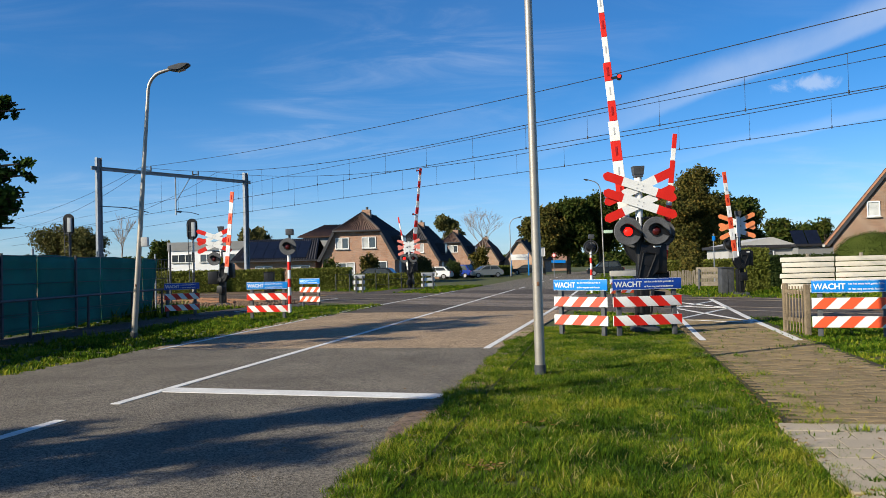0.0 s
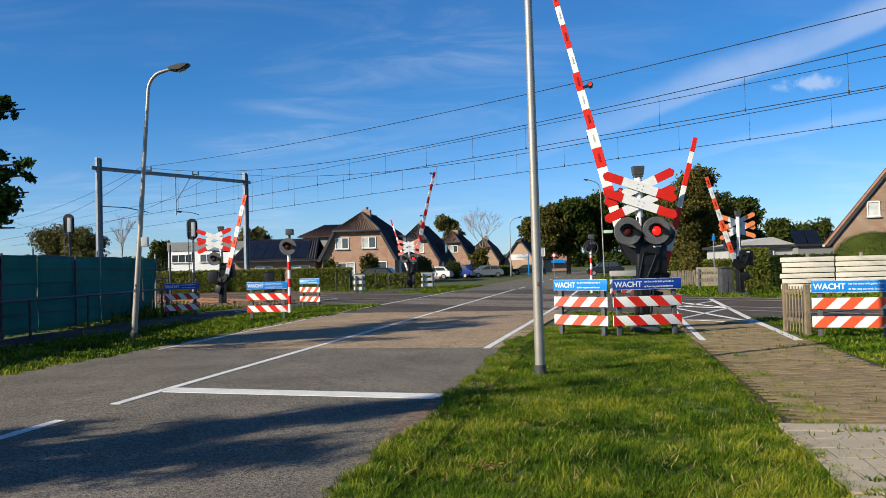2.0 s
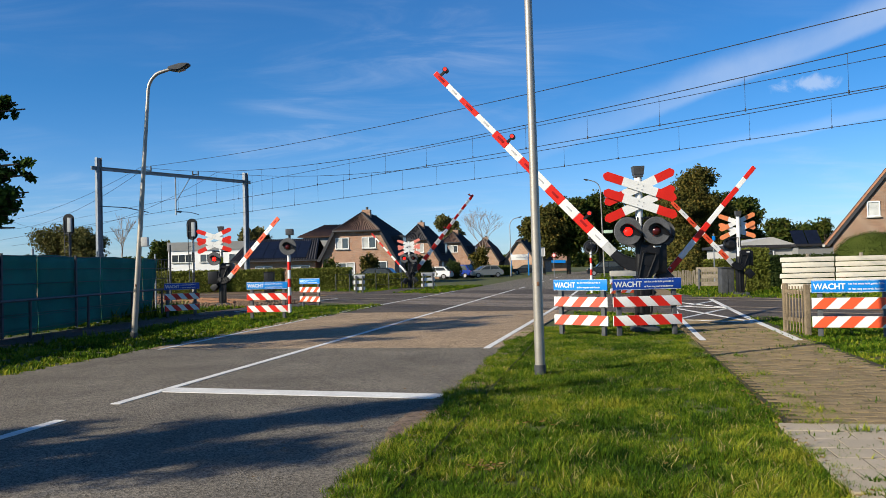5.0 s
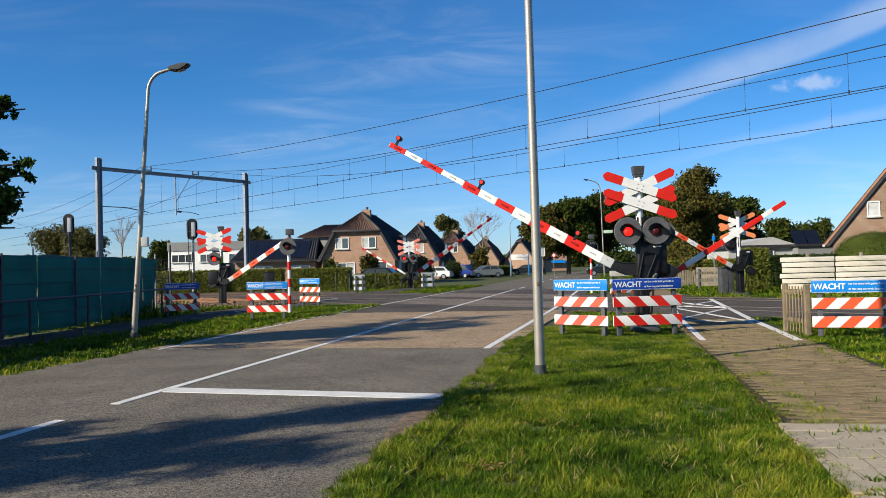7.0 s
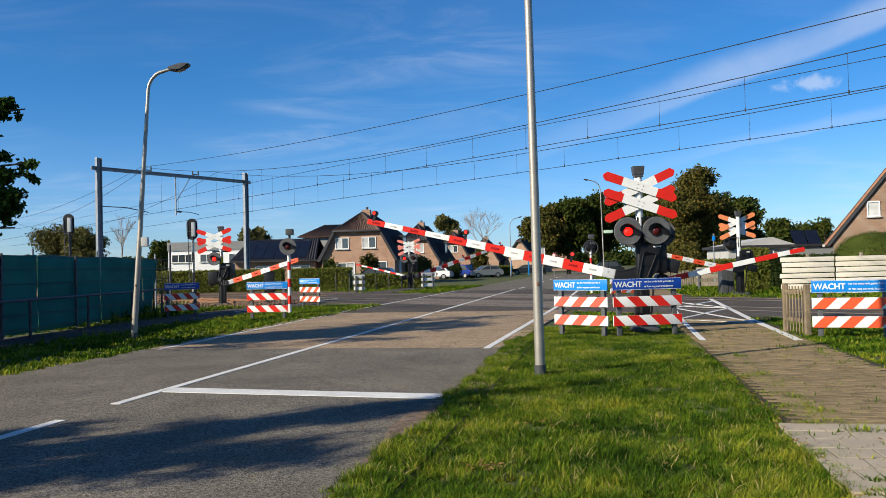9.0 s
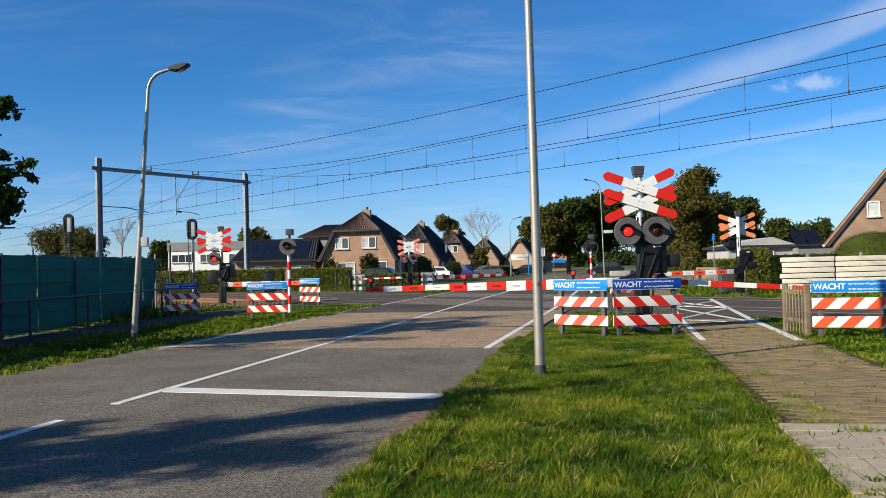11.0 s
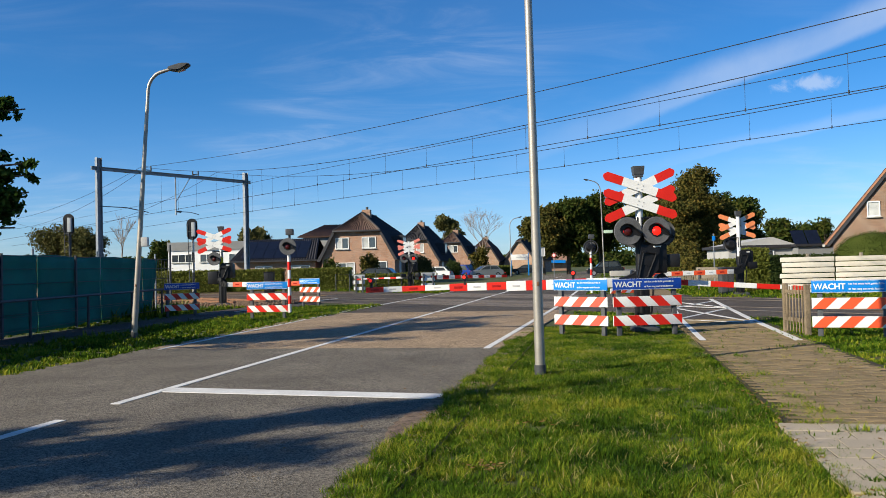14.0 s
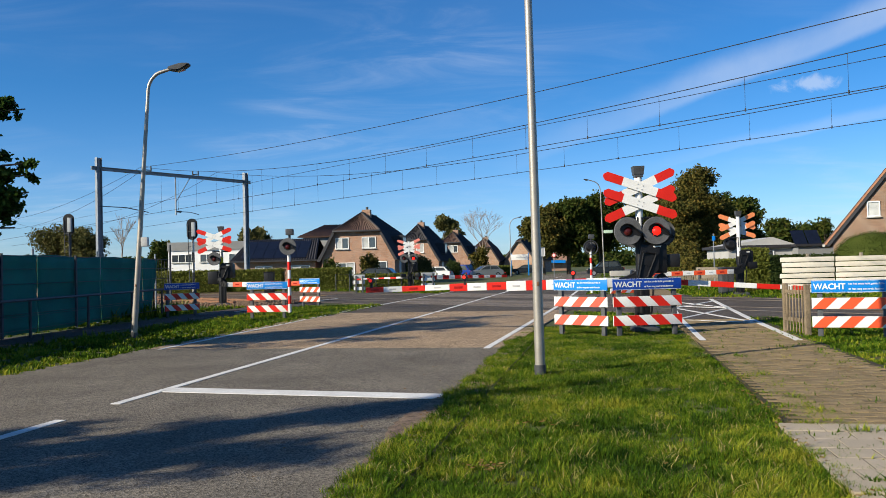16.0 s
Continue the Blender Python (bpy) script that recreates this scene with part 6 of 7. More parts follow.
def rear_wing():
    hs = thing("house_wing", pose(-12.0, 83, 0, 0, 0, -8), "grey clad wing with brown tiled roof", "house", "brick houses")
    part("wall", box(B(), 0, 2.5, 2.4, 4.4, 5, 4.8), MAT["greywall"], hs, smooth=False)
    bm = B()
    roof_plane(bm, (-2.6, -0.4, 4.75), (2.6, -0.4, 4.75), (2.6, 2.5, 6.0), (-0.6, 2.5, 6.0))
    roof_plane(bm, (-2.6, 5.4, 4.75), (2.6, 5.4, 4.75), (2.6, 2.5, 6.0), (-0.6, 2.5, 6.0))
    part("roof", bm, MAT["roof"], hs, "brown tiled hipped roof", smooth=False)


rear_wing()


def farmhouse():
    hs = thing("bungalow", pose(-15.6, 76, 0, 0, 0, -3), "long low brick bungalow with dark roof", "house", "brick houses")
    part("wall", box(B(), 0, 3.2, 1.15, 7.6, 6, 2.3), MAT["brick"], hs, "brick wall", smooth=False)
    bm = B()
    roof_plane(bm, (-4.1, -0.3, 2.35), (4.0, -0.3, 2.35), (3.6, 3.2, 4.4), (-3.2, 3.2, 4.4))
    roof_plane(bm, (-4.1, 6.7, 2.35), (4.0, 6.7, 2.35), (3.6, 3.2, 4.4), (-3.2, 3.2, 4.4))
    part("roof", bm, MAT["roof_dark"], hs, "dark tiled roof", smooth=False)
    ang = math.degrees(math.atan2(2.05, 3.5))
    for k in range(6):
        for j in range(2):
            bm = box(B(), -2.6 + k * 1.02, 0.62 + j * 1.4, 2.98 + j * 0.82, 0.99, 1.6, 0.04, rx=ang)
            part("solar_panel", bm, MAT["solar"], hs, "black solar panel", smooth=False)
    window(hs, -1.0, 1.35, 1.6, 1.0, y=0.18, lights=2)
    window(hs, 2.4, 1.35, 1.8, 1.0, y=0.18, lights=2)
    part("gutter", box(B(), 0, -0.34, 2.3, 8.1, 0.12, 0.12), MAT["trimdark"], hs, smooth=False)


farmhouse()


def white_building():
    hs = thing("white_building", pose(-27.4, 96, 0), "flat-roofed white and grey commercial building", "building")
    part("wall", box(B(), 0, 5, 2.0, 9.2, 10, 4.0), MAT["whitewall"], hs, "white wall", smooth=False)
    part("fascia", box(B(), 0, 5, 4.5, 9.4, 10.2, 1.0), MAT["greywall"], hs, "grey roof band", smooth=False)
    for k, (x, w) in enumerate(((-3.0, 2.4), (-0.1, 1.6), (3.2, 1.5))):
        window(hs, x, 3.1, w, 0.95, y=-0.03, lights=3 if w > 2 else 2, curtain=False)


white_building()


def low_sheds():
    sh = thing("shed", pose(23.6, 61, 0), "low grey shed with dark flat roof", "shed", "sheds")
    part("wall", box(B(), 0, 2.5, 1.1, 5.0, 5, 2.2), MAT["palewall"], sh, smooth=False)
    bm = slab(B(), [(-2.8, -0.3), (2.8, -0.3), (2.8, 5.3), (-2.8, 5.3)], 2.2, 2.42)
    part("roof", bm, MAT["trimdark"], sh, smooth=False)
    bm = plate(B(), [(-2.6, 2.4), (2.6, 2.4), (0.8, 3.0)], 0.0, 5)
    part("gable", bm, MAT["palewall"], sh, smooth=False)
    window(sh, 0.2, 1.7, 1.3, 0.7, y=-0.03, lights=2, curtain=False)
    sh = thing("shed", pose(29.0, 60, 0), "low garden building with solar panels", "shed", "sheds")
    part("wall", box(B(), 0, 2.5, 1.1, 6.4, 5, 2.3), MAT["greywall"], sh, smooth=False)
    part("roof", box(B(), 0, 2.5, 2.33, 6.8, 5.4, 0.16), MAT["trimdark"], sh, smooth=False)
    for k in range(2):
        part("solar_panel", box(B(), -2.85 + k * 1.05, 0.6, 2.92, 0.95, 1.3, 0.04, rx=52), MAT["solar"], sh, "tilted dark blue solar panel", smooth=False)


low_sheds()


def gable_house():
    hs = thing("gable_house", pose(28.0, 47.7, 0, 0, 0, -27), "brick gable house with orange verge tiles", "house", "brick houses")
    part("wall", plate(B(), [(-4.9, 0), (4.9, 0), (4.9, 2.4), (0.0, 8.5), (-4.9, 2.4)], 0, 0.3), MAT["brick_brown"], hs, "brick gable wall", smooth=False)
    bm = B()
    for s in (-1, 1):
        roof_plane(bm, (s * 5.4, -0.12, 2.15), (s * 5.4, 9, 2.15), (0, 9, 8.95), (0, -0.12, 8.95))
    part("roof", bm, MAT["roof"], hs, "brown tiled roof", smooth=False)
    for s in (-1, 1):
        part("verge_tiles", plate(B(), [(s * 5.45, 2.1), (s * 5.32, 2.1), (0, 8.84), (0, 9.02)], -0.20, -0.12), MAT["verge"], hs, "orange verge tiles", smooth=False)
        part("barge_board", plate(B(), [(s * 5.32, 2.05), (s * 5.12, 2.05), (0, 8.58), (0, 8.84)], -0.18, -0.10), MAT["trimdark"], hs, smooth=False)
    window(hs, -2.68, 4.2, 0.70, 0.92, lights=1)
    part("side_wall", box(B(), -4.75, 4.6, 1.2, 0.3, 8.6, 2.4), MAT["brick_brown"], hs, smooth=False)
    part("chimney", box(B(), -0.9, 1.2, 8.3, 0.7, 0.6, 1.4), MAT["brick_brown"], hs, "brick chimney", smooth=False)
    part("gutter", box(B(), -5.42, 4, 2.1, 0.14, 9, 0.14), MAT["concrete"], hs, smooth=False)


MAT["verge"] = pbr("orange_tile", (0.2992, 0.1408, 0.0792), 0.8, var=0.3, scale=4)
gable_house()


# ---- parked cars ----
def car(x, y, turn, paint, label, kind="hatch"):
    c = thing("car", pose(x, y, 0, 0, 0, turn), label, "car", "parked cars")
    top = 1.45 if kind != "suv" else 1.62
    prof = [(-2.0, 0.28), (2.0, 0.28), (2.05, 0.55), (1.95, 0.80), (1.0, 0.95), (-1.7, 0.98), (-2.02, 0.85), (-2.06, 0.5)]
    bm = plate(B(), prof, -0.86, 0.86)
    bmesh.ops.bevel(bm, geom=list(bm.edges), offset=0.07, segments=2, affect="EDGES")
    part("body", bm, MAT[paint], c)
    cab = [(1.05, 0.93), (0.35, top - 0.06), (0.1, top), (-1.3, top - 0.02), (-1.75, 0.95)]
    bm = plate(B(), cab, -0.74, 0.74)
    bmesh.ops.bevel(bm, geom=list(bm.edges), offset=0.06, segments=2, affect="EDGES")
    part("cabin", bm, MAT[paint], c)
    for s in (-1, 1):
        for pts in ([(0.85, 0.98), (0.28, top - 0.12), (-0.30, top - 0.10), (-0.30, 0.99)], [(-0.38, 0.99), (-0.38, top - 0.10), (-1.2, top - 0.12), (-1.5, 1.0)]):
            part("side_window", plate(B(), pts, s * 0.745 - 0.004, s * 0.745 + 0.004), MAT["pane"], c, smooth=False)
    part("windscreen", plate(B(), [(1.07, 0.98), (0.42, top - 0.07), (0.40, top - 0.10), (1.02, 0.98)], -0.62, 0.62), MAT["pane"], c, smooth=False)
    part("rear_window", plate(B(), [(-1.79, 1.0), (-1.40, top - 0.06), (-1.36, top - 0.08), (-1.72, 1.0)], -0.60, 0.60), MAT["pane"], c, smooth=False)
    for s in (-1, 1):
        part("tail_light", box(B(), -2.0, s * 0.66, 0.78, 0.1, 0.26, 0.18, bev=0.02), MAT["reflector"], c)
        part("headlight", box(B(), 1.95, s * 0.62, 0.68, 0.12, 0.34, 0.14, bev=0.03), MAT["lampglass"], c)
    for wx in (-1.25, 1.3):
        for s in (-1, 1):
            w = new("wheel")
            w.parent = c
            part("tyre", rod(B(), (wx, s * 0.66, 0.31), (wx, s * 0.87, 0.31), 0.31, seg=20), MAT["rubber"], w)
            part("rim", rod(B(), (wx, s * 0.865, 0.31), (wx, s * 0.885, 0.31), 0.2, seg=16), MAT["rim"], w)
    return c


car(-1.0, 94.5, 165, "carwhite", "white hatchback parked by the hedge")
car(1.9, 99.5, 150, "carblue", "blue car parked on a drive", "suv")
car(5.0, 98.6, 200, "carsilver", "silver hatchback parked beside the road")
car(-5.6, 66, 170, "cardark", "dark car parked before the brick house")
car(18.0, 92, 175, "cardark", "dark car parked under the trees", "suv")
car(12.5, 125, 170, "cardark", "dark car parked on the far verge")


def billboard():
    bb = thing("billboard", pose(10.2, 110, 0, 0, 0, -5), "white notice board on blue posts", "sign board")
    for sx in (-1.15, 1.15):
        part("support_post", box(B(), sx, 0, 1.5, 0.14, 0.14, 3.0), MAT["blue"], bb, smooth=False)
    part("panel", box(B(), 0, -0.09, 2.45, 2.3, 0.06, 0.75, bev=0.01), MAT["white"], bb)
    part("lettering_bar", box(B(), 0.2, -0.125, 2.4, 1.3, 0.01, 0.14), MAT["grey"], bb, smooth=False)


billboard()


def traffic_sign(x, y, z, kind, label):
    ts = thing("traffic_sign", pose(x, y, 0), label, "traffic sign", "traffic signs")
    part("pole", rod(B(), (0, 0, 0), (0, 0, z + 0.3), 0.035, seg=8), MAT["steel"], ts)
    if kind == "blue":
        part("panel", box(B(), 0, -0.05, z, 0.2, 0.02, 0.28, bev=0.01), MAT["blue"], ts, "small blue panel")
    elif kind == "round":
        part("panel", rod(B(), (0, -0.04, z), (0, -0.06, z), 0.22, seg=24), MAT["red"], ts, "round panel with red rim")
        part("panel_centre", rod(B(), (0, -0.06, z), (0, -0.068, z), 0.16, seg=24), MAT["white"], ts)
    elif kind == "back":
        part("panel", box(B(), 0, -0.05, z, 0.5, 0.03, 0.85, bev=0.12), MAT["grey"], ts, "grey back of a sign")
    elif kind == "name":
        part("panel", box(B(), 0, -0.05, z, 0.7, 0.03, 0.22, bev=0.01), MAT["grey"], ts, "pale street name plate")


def name_plate():
    np_ = thing("street_name_plate", pose(15.35, 77.85, 4.35), "small pale green street name plate on a lamp mast", "sign")
    part("panel", box(B(), 0.28, 0, 0, 0.85, 0.03, 0.30, bev=0.01), MAT["palegreen"], np_)
    part("bracket", box(B(), -0.12, 0.05, 0, 0.16, 0.05, 0.06), MAT["grey"], np_)


MAT["palegreen"] = pbr("pale_green_enamel", (0.42, 0.55, 0.40), 0.4, var=0.1)
name_plate()
traffic_sign(16.9, 51.5, 2.75, "blue", "slim pole with a small blue sign")
traffic_sign(11.8, 88, 2.35, "round", "round red-rimmed traffic sign by the far road")
traffic_sign(9.0, 75, 2.55, "back", "grey back of a traffic sign")


def shop_front():
    sf = thing("small_house", pose(24.5, 180, 0), "small distant white-trimmed house", "house", "brick houses")
    part("wall", plate(B(), [(-3, 0), (3, 0), (3, 4), (0, 8), (-3, 4)], 0, 4), MAT["brick"], sf, smooth=False)
    for s in (-1, 1):
        part("barge_board", plate(B(), [(s * 3.3, 3.6), (s * 2.8, 3.6), (0, 7.7), (0, 8.3)], -0.1, 0.0), MAT["frame"], sf, smooth=False)
    part("awning", box(B(), -0.5, -0.6, 2.0, 5, 1.2, 0.6), MAT["blue"], sf, smooth=False)


shop_front()


# ---- grass, leaves, paving ----
def blades(name, area, count, hmin, hmax, label, seed, lean=0.5, wid=0.006, mat="grass", per=14, spread=0.022):
    """Bent grass blades over a patch of the road frame: area = function of the random pair."""
    rng = np.random.default_rng(seed)
    a, s = area(rng, max(1, count // per))
    ta, tsx = rng.random(len(a)) * 2 * math.pi, rng.uniform(0.6, 1.5, len(a))
    tall = np.repeat(rng.uniform(0.55, 1.45, len(a)), per)
    a, s = np.repeat(a, per), np.repeat(s, per)
    oa, os_ = rng.normal(size=len(a)) * spread, rng.normal(size=len(a)) * spread
    a, s = a + oa, s + os_
    x = RO.x + RN.x * a + RU.x * s
    y = RO.y + RN.y * a + RU.y * s
    tn = TN.x * x + TN.y * y
    ok = ((tn < 18.4) | (tn > 27.3)) & ((s < 0.3) | (a < 6.05) | (a > 8.5 - 0.032 * s)) & ((s < -10) | (a < -8.6) | (a > -6.5))
    a, s, x, y, tall, oa, os_ = a[ok], s[ok], x[ok], y[ok], tall[ok], oa[ok], os_[ok]
    n = len(a)
    tuft = np.sin(x * 3.1 + 2 * np.sin(y * 2.3)) * np.sin(y * 3.7 + 1.7 * np.sin(x * 1.9))
    fine = np.sin(x * 11 + 3 * np.sin(y * 7)) * np.sin(y * 13)
    h = (hmin + (hmax - hmin) * rng.random(n) ** 1.5) * (0.85 + 0.30 * tuft + 0.15 * fine) * tall * np.where((a > 3.2) & (a < 6.8), 1.0 - 0.35 * np.clip((s + 18.0) / 8.0, 0, 1), 1.0)
    th = np.arctan2(RN.y * oa + RU.y * os_, RN.x * oa + RU.x * os_) + rng.normal(size=n) * 0.9
    d = np.stack([np.cos(th), np.sin(th)], axis=1)
    ln = lean * h * rng.uniform(0.2, 1.3, n)
    w = wid * rng.uniform(0.7, 1.6, n)
    sx, sy = -d[:, 1] * w, d[:, 0] * w
    z0 = np.where((a > 3.2) & (a < 3.8) & (s < -9), 0.002, -0.03)
    v = np.empty((n, 5, 3))
    v[:, 0] = np.stack([x - sx, y - sy, z0], axis=1)
    v[:, 1] = np.stack([x + sx, y + sy, z0], axis=1)
    mx, my = x + d[:, 0] * ln * 0.35, y + d[:, 1] * ln * 0.35
    v[:, 2] = np.stack([mx + sx * 0.8, my + sy * 0.8, z0 + h * 0.6], axis=1)
    v[:, 3] = np.stack([mx - sx * 0.8, my - sy * 0.8, z0 + h * 0.6], axis=1)
    v[:, 4] = np.stack([x + d[:, 0] * ln, y + d[:, 1] * ln, z0 + h * 0.97], axis=1)
    base = np.arange(n)[:, None] * 5
    f = np.concatenate([base + np.array([0, 1, 2]), base + np.array([0, 2, 3]), base + np.array([3, 2, 4])], axis=1).reshape(-1, 3)
    return tagged(new(name, fast_mesh(name, v.reshape(-1, 3), f, MAT[mat])), label, "grass", "", "stuff")


def patch(a0, a1, s0, s1, near=1.0):
    def area(rng, n):
        return rng.uniform(a0, a1, n), s0 + (s1 - s0) * rng.random(n) ** near
    return area


def verge_patch(rng, n):
    s = -23.2 + 17.2 * rng.random(n) ** 1.5
    edge = 3.405 + 0.025 * np.sin(s * 2.1) + 0.03 * np.sin(s * 5.3 + 1) + np.where((s > -18.3) & (s < -15.6), 0.07 * np.sin((s + 18.3) / 2.7 * math.pi), 0.0) - 0.04 * np.clip((s + 15) / 4, 0, 1)
    right = 6.43 + 0.06 * np.sin(s * 3.3) + 0.05 * np.sin(s * 7.1) + 0.05 * np.clip((s + 17) / 8, 0, 1) + 0.07 * np.clip((-17.0 - s) / 0.6, 0, 1)
    a = edge + (right - edge) * rng.random(n)
    # thin towards the edges
    keep = rng.random(n) < np.clip((a - edge) / 0.03, 0.5, 1) * np.clip((right - a) / 0.12, 0.2, 1)
    bare = np.sin(a * 2.7 + 1.3 * np.sin(s * 1.1)) * np.sin(s * 1.9 + 0.7 * a)
    for ca, cs, ra, rs in ((4.40, -17.42, 0.24, 0.16), (4.24, -18.94, 0.10, 0.08), (3.95, -18.6, 0.10, 0.12), (5.6, -15.2, 0.3, 0.2), (5.1, -19.3, 0.16, 0.10)):
        keep &= ((a - ca) / ra) ** 2 + ((s - cs) / rs) ** 2 > rng.random(n) * 1.6
    keep &= rng.random(n) < np.clip(1.15 - 1.6 * np.clip(bare - 0.45, 0, 1), 0.12, 1)
    return a[keep], s[keep]


def joint_patch(rng, n):
    i = rng.integers(0, 24, n)
    s = -17.35 - 0.3 * i + 0.15
    a = np.where(rng.random(n) < 0.45, rng.uniform(6.45, 7.0, n), rng.uniform(6.45, 8.2, n))
    keep = np.sin(a * 5.1 + i * 2.3) * np.sin(i * 1.7 + 0.6) > -0.1
    return a[keep], s[keep]


def build_grass():
    blades("verge_grass", verge_patch, 700000, 0.018, 0.074, "uneven sunlit green grass on the near verge", 1, 1.25, 0.0019, "grass", 15, 0.018)
    blades("verge_grass", patch(3.55, 6.4, -34, -23), 60000, 0.03, 0.10, "grass verge running on behind the view", 14, 0.9, 0.005)
    blades("dry_grass", verge_patch, 15000, 0.03, 0.075, "dry straw-coloured blades among the verge grass", 11, 1.8, 0.0038, "straw", 5, 0.03)
    blades("dry_grass", patch(6.35, 8.3, -23, -7.5), 7000, 0.038, 0.070, "sparse grass in the joints of the paving", 12, 1.0, 0.005, "grass", 8, 0.03)
    blades("dry_grass", patch(6.4, 8.2, -17.2, -9.0), 9000, 0.012, 0.03, "flattened straw lying on the brown paving", 13, 2.5, 0.004, "straw", 4, 0.06)
    blades("dry_grass", patch(6.4, 6.95, -17.3, -12.0), 9000, 0.03, 0.06, "thin grass creeping over the edge of the paving", 15, 1.3, 0.004, "grass", 9, 0.04)
    blades("verge_grass", patch(4.2, 6.6, -6.5, 6.0), 26000, 0.03, 0.11, "short grass round the barrier", 2, 0.7, 0.008)
    blades("verge_grass", patch(8.30, 14, -17, -4, 1.2), 150000, 0.022, 0.075, "green grass beside the cycle path", 3, 0.7, 0.007)
    blades("verge_grass", patch(-6.2, -3.02, -24, 6), 76000, 0.03, 0.095, "sunlit grass strip between road and path", 4, 0.7, 0.009)
    blades("verge_grass", patch(-13, -6.2, -18, 6), 42000, 0.03, 0.14, "shaded rough grass along the fence", 5, 0.7, 0.010)
    blades("verge_grass", patch(-9.5, -3.4, 13.0, 34), 42000, 0.04, 0.13, "grass beside the far barrier", 6, 0.7, 0.016)
    blades("verge_grass", patch(-22, -9.0, 25, 40), 26000, 0.04, 0.14, "rough grass before the hedge", 7, 0.7, 0.016)
    blades("verge_grass", patch(7.5, 22, 4, 34), 110000, 0.04, 0.14, "grass beyond the tracks", 8, 0.7, 0.014)
    blades("verge_grass", patch(4.2, 11, 12, 60), 40000, 0.04, 0.14, "grass strip beside the far road", 9, 0.7, 0.018)
    blades("verge_grass", patch(4.6, 34, 46, 100), 60000, 0.08, 0.2, "sunlit grass under the far trees", 17, 0.7, 0.04)
    blades("weeds", patch(-10.4, -9.2, -16, 2.5), 5000, 0.2, 0.5, "tall dry weeds at the foot of the fence", 10, 0.6, 0.012)
    blades("weeds", joint_patch, 12000, 0.048, 0.085, "grass tufts growing in the joints of the tiles", 31, 1.2, 0.004, "grass", 24, 0.022)
    # fallen leaves
    rng = np.random.default_rng(21)
    n = 420
    a = rng.uniform(2.6, 9.5, n)
    s = -22.5 + 16 * rng.random(n)
    pts = np.stack([RO.x + RN.x * a + RU.x * s, RO.y + RN.y * a + RU.y * s, np.where((a < 3.7) | ((a > 6.6) & (a < 8.2)), 0.014, 0.05) + rng.random(n) * 0.01], axis=1)
    heaps = [pts[rng.random(n) < 0.45]]
    for ca, cs, ra, rs, cnt in ((4.24, -18.94, 0.07, 0.06, 45), (4.40, -17.4, 0.20, 0.09, 30), (6.44, -18.3, 0.05, 1.1, 80), (6.44, -15.6, 0.06, 0.9, 60), (7.95, -13.8, 0.15, 0.5, 40), (3.50, -17.0, 0.07, 0.9, 70)):
        a, s = ca + rng.normal(size=cnt) * ra, cs + rng.normal(size=cnt) * rs
        heaps.append(np.stack([RO.x + RN.x * a + RU.x * s, RO.y + RN.y * a + RU.y * s, np.where((a < 3.45) | (a > 6.55), 0.014, 0.018) + rng.random(cnt) * 0.015], axis=1))
    v, f = leaf_quads(np.concatenate(heaps), 0.024, rng)
    v = v.reshape(-1, 4, 3)
    c = v.mean(axis=1, keepdims=True)
    v[:, :, 2] = c[:, :, 2] + (v[:, :, 2] - c[:, :, 2]) * 0.25
    tagged(new("fallen_leaves", fast_mesh("fallen_leaves", v.reshape(-1, 3), f, MAT["dryleaf"])), "scattered dry brown leaves on grass and paving", "fallen leaves", "", "stuff")


build_grass()


def paver_mesh(name, w, l, h, mat, bev=0.006):
    bm = box(B(), 0, 0, 0, w, l, h)
    top = [e for e in bm.edges if all(v.co.z > 0 for v in e.verts)]
    bmesh.ops.bevel(bm, geom=top, offset=bev, segments=1, affect="EDGES")
    return mesh_of(name, bm, mat)


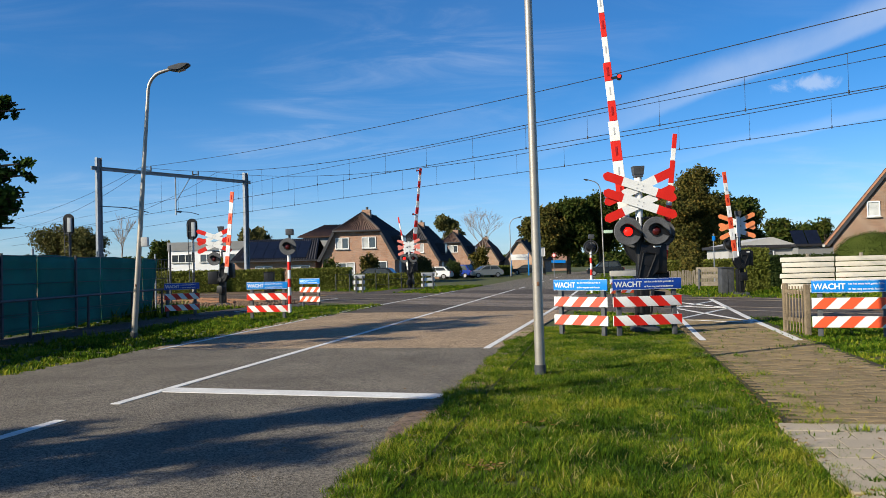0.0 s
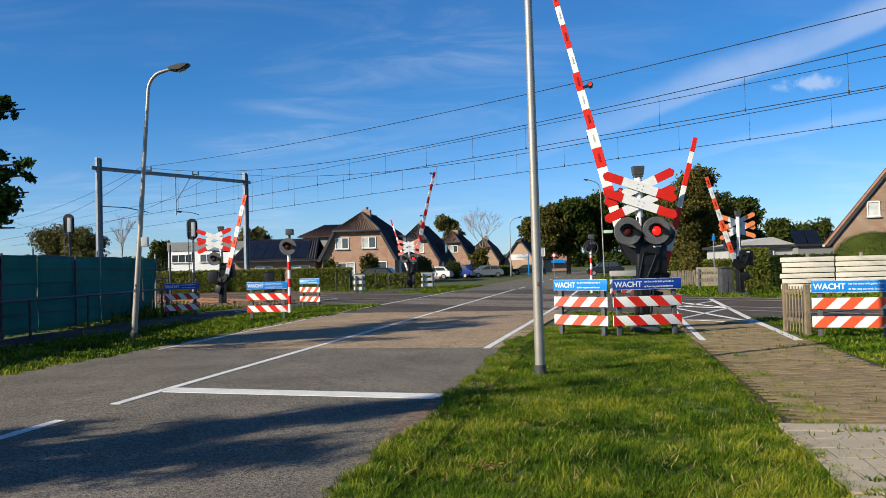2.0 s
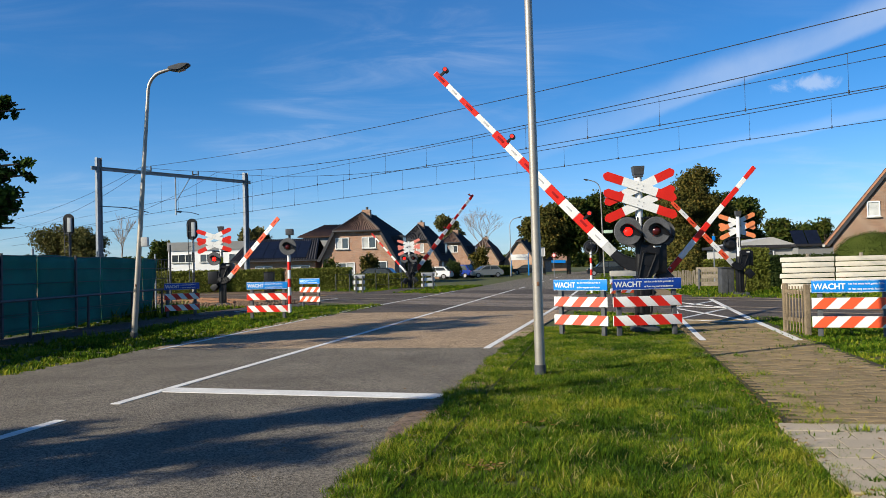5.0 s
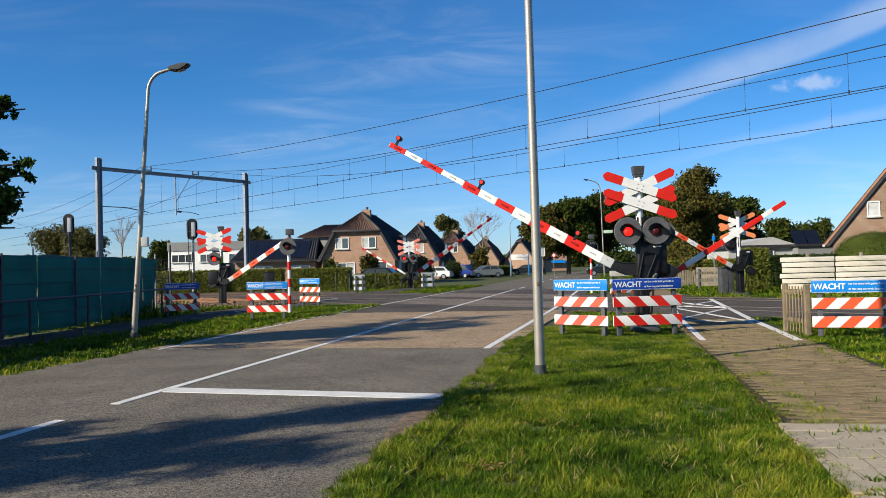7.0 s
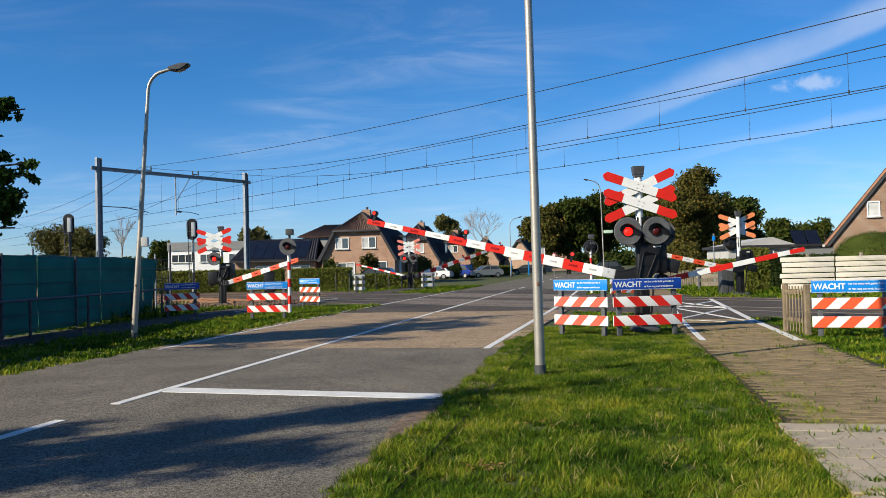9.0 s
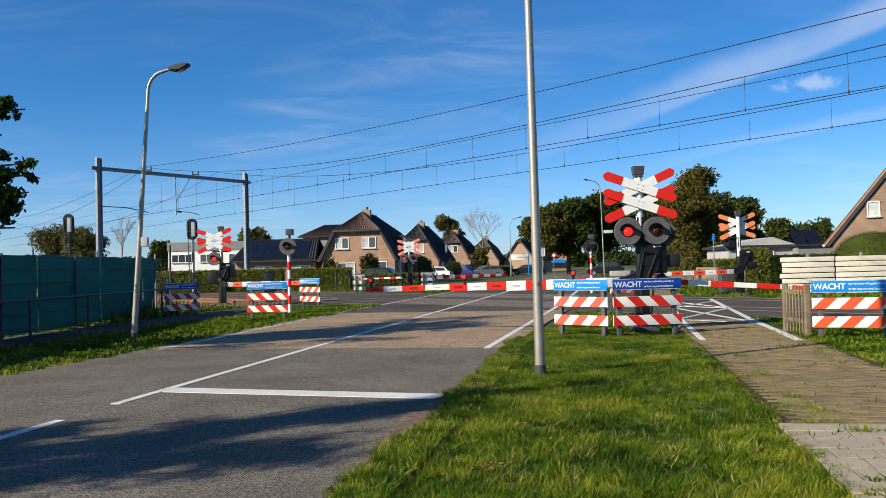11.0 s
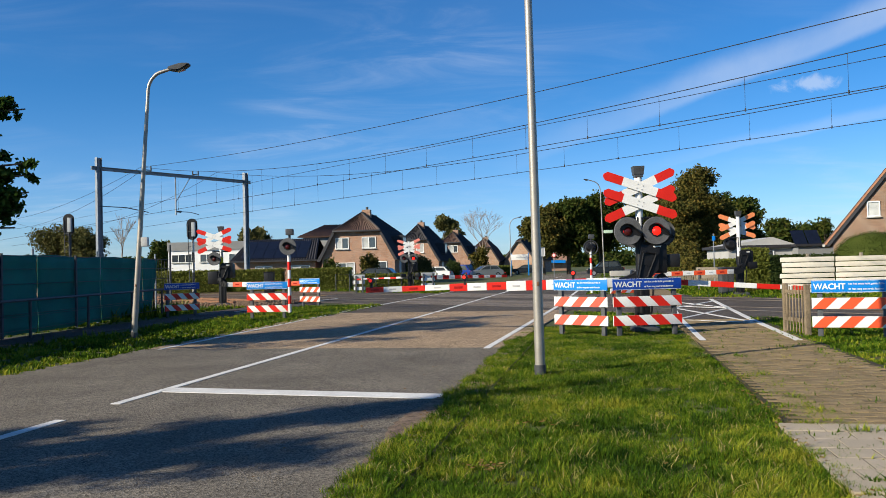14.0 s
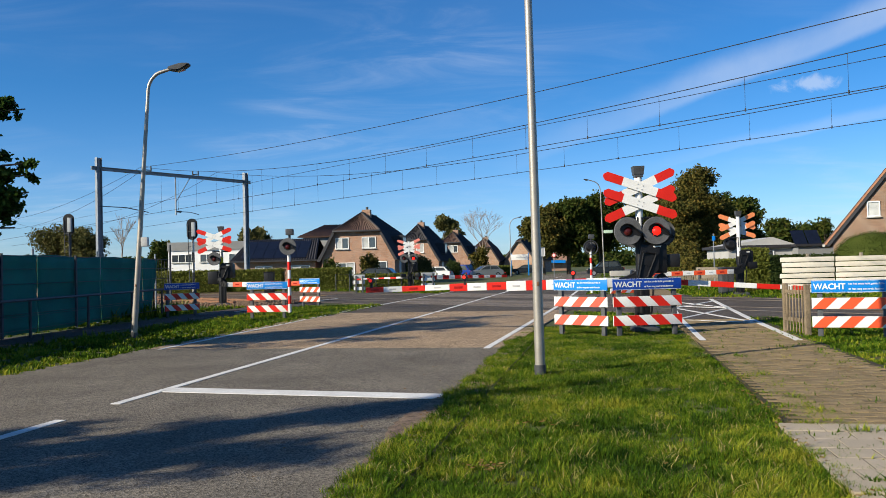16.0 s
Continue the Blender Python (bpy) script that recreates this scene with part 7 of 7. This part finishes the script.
def build_paving():
    bed = strip("cycle_path", 6.40, 8.25, -31, -4.4, 0.001, MAT["joint"], "sandy bed of the paved cycle path", thick=0.05, category="path", a2=6.6, a3=8.5)
    tile = paver_mesh("tile", 0.291, 0.291, 0.05, MAT["tile"], 0.0015)
    half = paver_mesh("half_tile", 0.141, 0.291, 0.05, MAT["tile"], 0.0015)
    rnd = random.Random(2)
    for i in range(44):
        s = -17.35 - 0.3 * i
        if i % 2:
            ob = new("half_tile", half)
            ob.parent = bed
            x, y = rp(6.545 - 0.04, s)
            ob.matrix_basis = pose(x, y, -0.020 + rnd.uniform(-0.004, 0.003), rnd.uniform(-0.8, 0.8), rnd.uniform(-0.8, 0.8), ROAD_TURN + rnd.uniform(-0.7, 0.7))
        for k in range(6):
            a = 6.62 + 0.3 * k + (0.15 if i % 2 else 0)
            if a > 8.2:
                continue
            ob = new("tile", tile)
            ob.parent = bed
            x, y = rp(a - 0.04, s)
            ob.matrix_basis = pose(x, y, -0.018 + rnd.uniform(-0.004, 0.003), rnd.uniform(-0.8, 0.8), rnd.uniform(-0.8, 0.8), ROAD_TURN + rnd.uniform(-0.7, 0.7))
    brick = paver_mesh("paver", 0.203, 0.097, 0.05, MAT["paver"], 0.0012)
    rest_v, rest_f = [], []
    rows = int((17.18 - 4.45) / 0.105)
    made = 0
    for i in range(rows):
        s = -17.12 + 0.105 * i
        for k in range(8):
            a = 6.66 + 0.21 * k + (0.105 if i % 2 else 0)
            if a > 8.25 + 0.01 * i * 0.3:
                continue
            x, y = rp(a, s)
            z = -0.019 + rnd.uniform(-0.004, 0.004)
            m = pose(x, y, z, rnd.uniform(-1, 1), rnd.uniform(-1, 1), ROAD_TURN + rnd.uniform(-1, 1))
            if made < 296:
                ob = new("paver", brick)
                ob.parent = bed
                ob.matrix_basis = m
                made += 1
            else:
                b0 = len(rest_v)
                for sx, sy, sz in ((-1, -1, -1), (1, -1, -1), (1, 1, -1), (-1, 1, -1), (-0.985, -0.97, 1), (0.985, -0.97, 1), (0.985, 0.97, 1), (-0.985, 0.97, 1)):
                    rest_v.append(m @ Vector((sx * 0.1025, sy * 0.0495, sz * 0.025)))
                for q in ((4, 5, 6, 7), (0, 1, 5, 4), (1, 2, 6, 5), (2, 3, 7, 6), (3, 0, 4, 7)):
                    rest_f.append([b0 + j for j in q])
    ob = new("far_pavers", raw("far_pavers", rest_v, rest_f, MAT["paver_rest"]))
    ob.parent = bed
    ob["kind"] = "stuff"
    strip("path_deck", 6.62, 8.75, -4.4, 0.35, 0.004, MAT["asphalt_dark"], "dark asphalt of the cycle crossing", category="path")
    strip("path_beyond", 6.5, 8.5, 0.35, 34, -0.004, MAT["paver_rest"], "brown paved cycle path beyond the crossing", category="path", a2=6.1, a3=7.4)
    strip("left_path_beyond", -8.6, -6.5, 0.35, 30, -0.010, MAT["asphalt_dark"], "narrow dark path running on over the tracks", category="path")
    # cycle path by the fence
    strip("left_path", -8.3, -6.9, -10, 0.35, -0.012, MAT["asphalt_dark"], "narrow dark cycle path beside the fence", category="path")


build_paving()

motions()
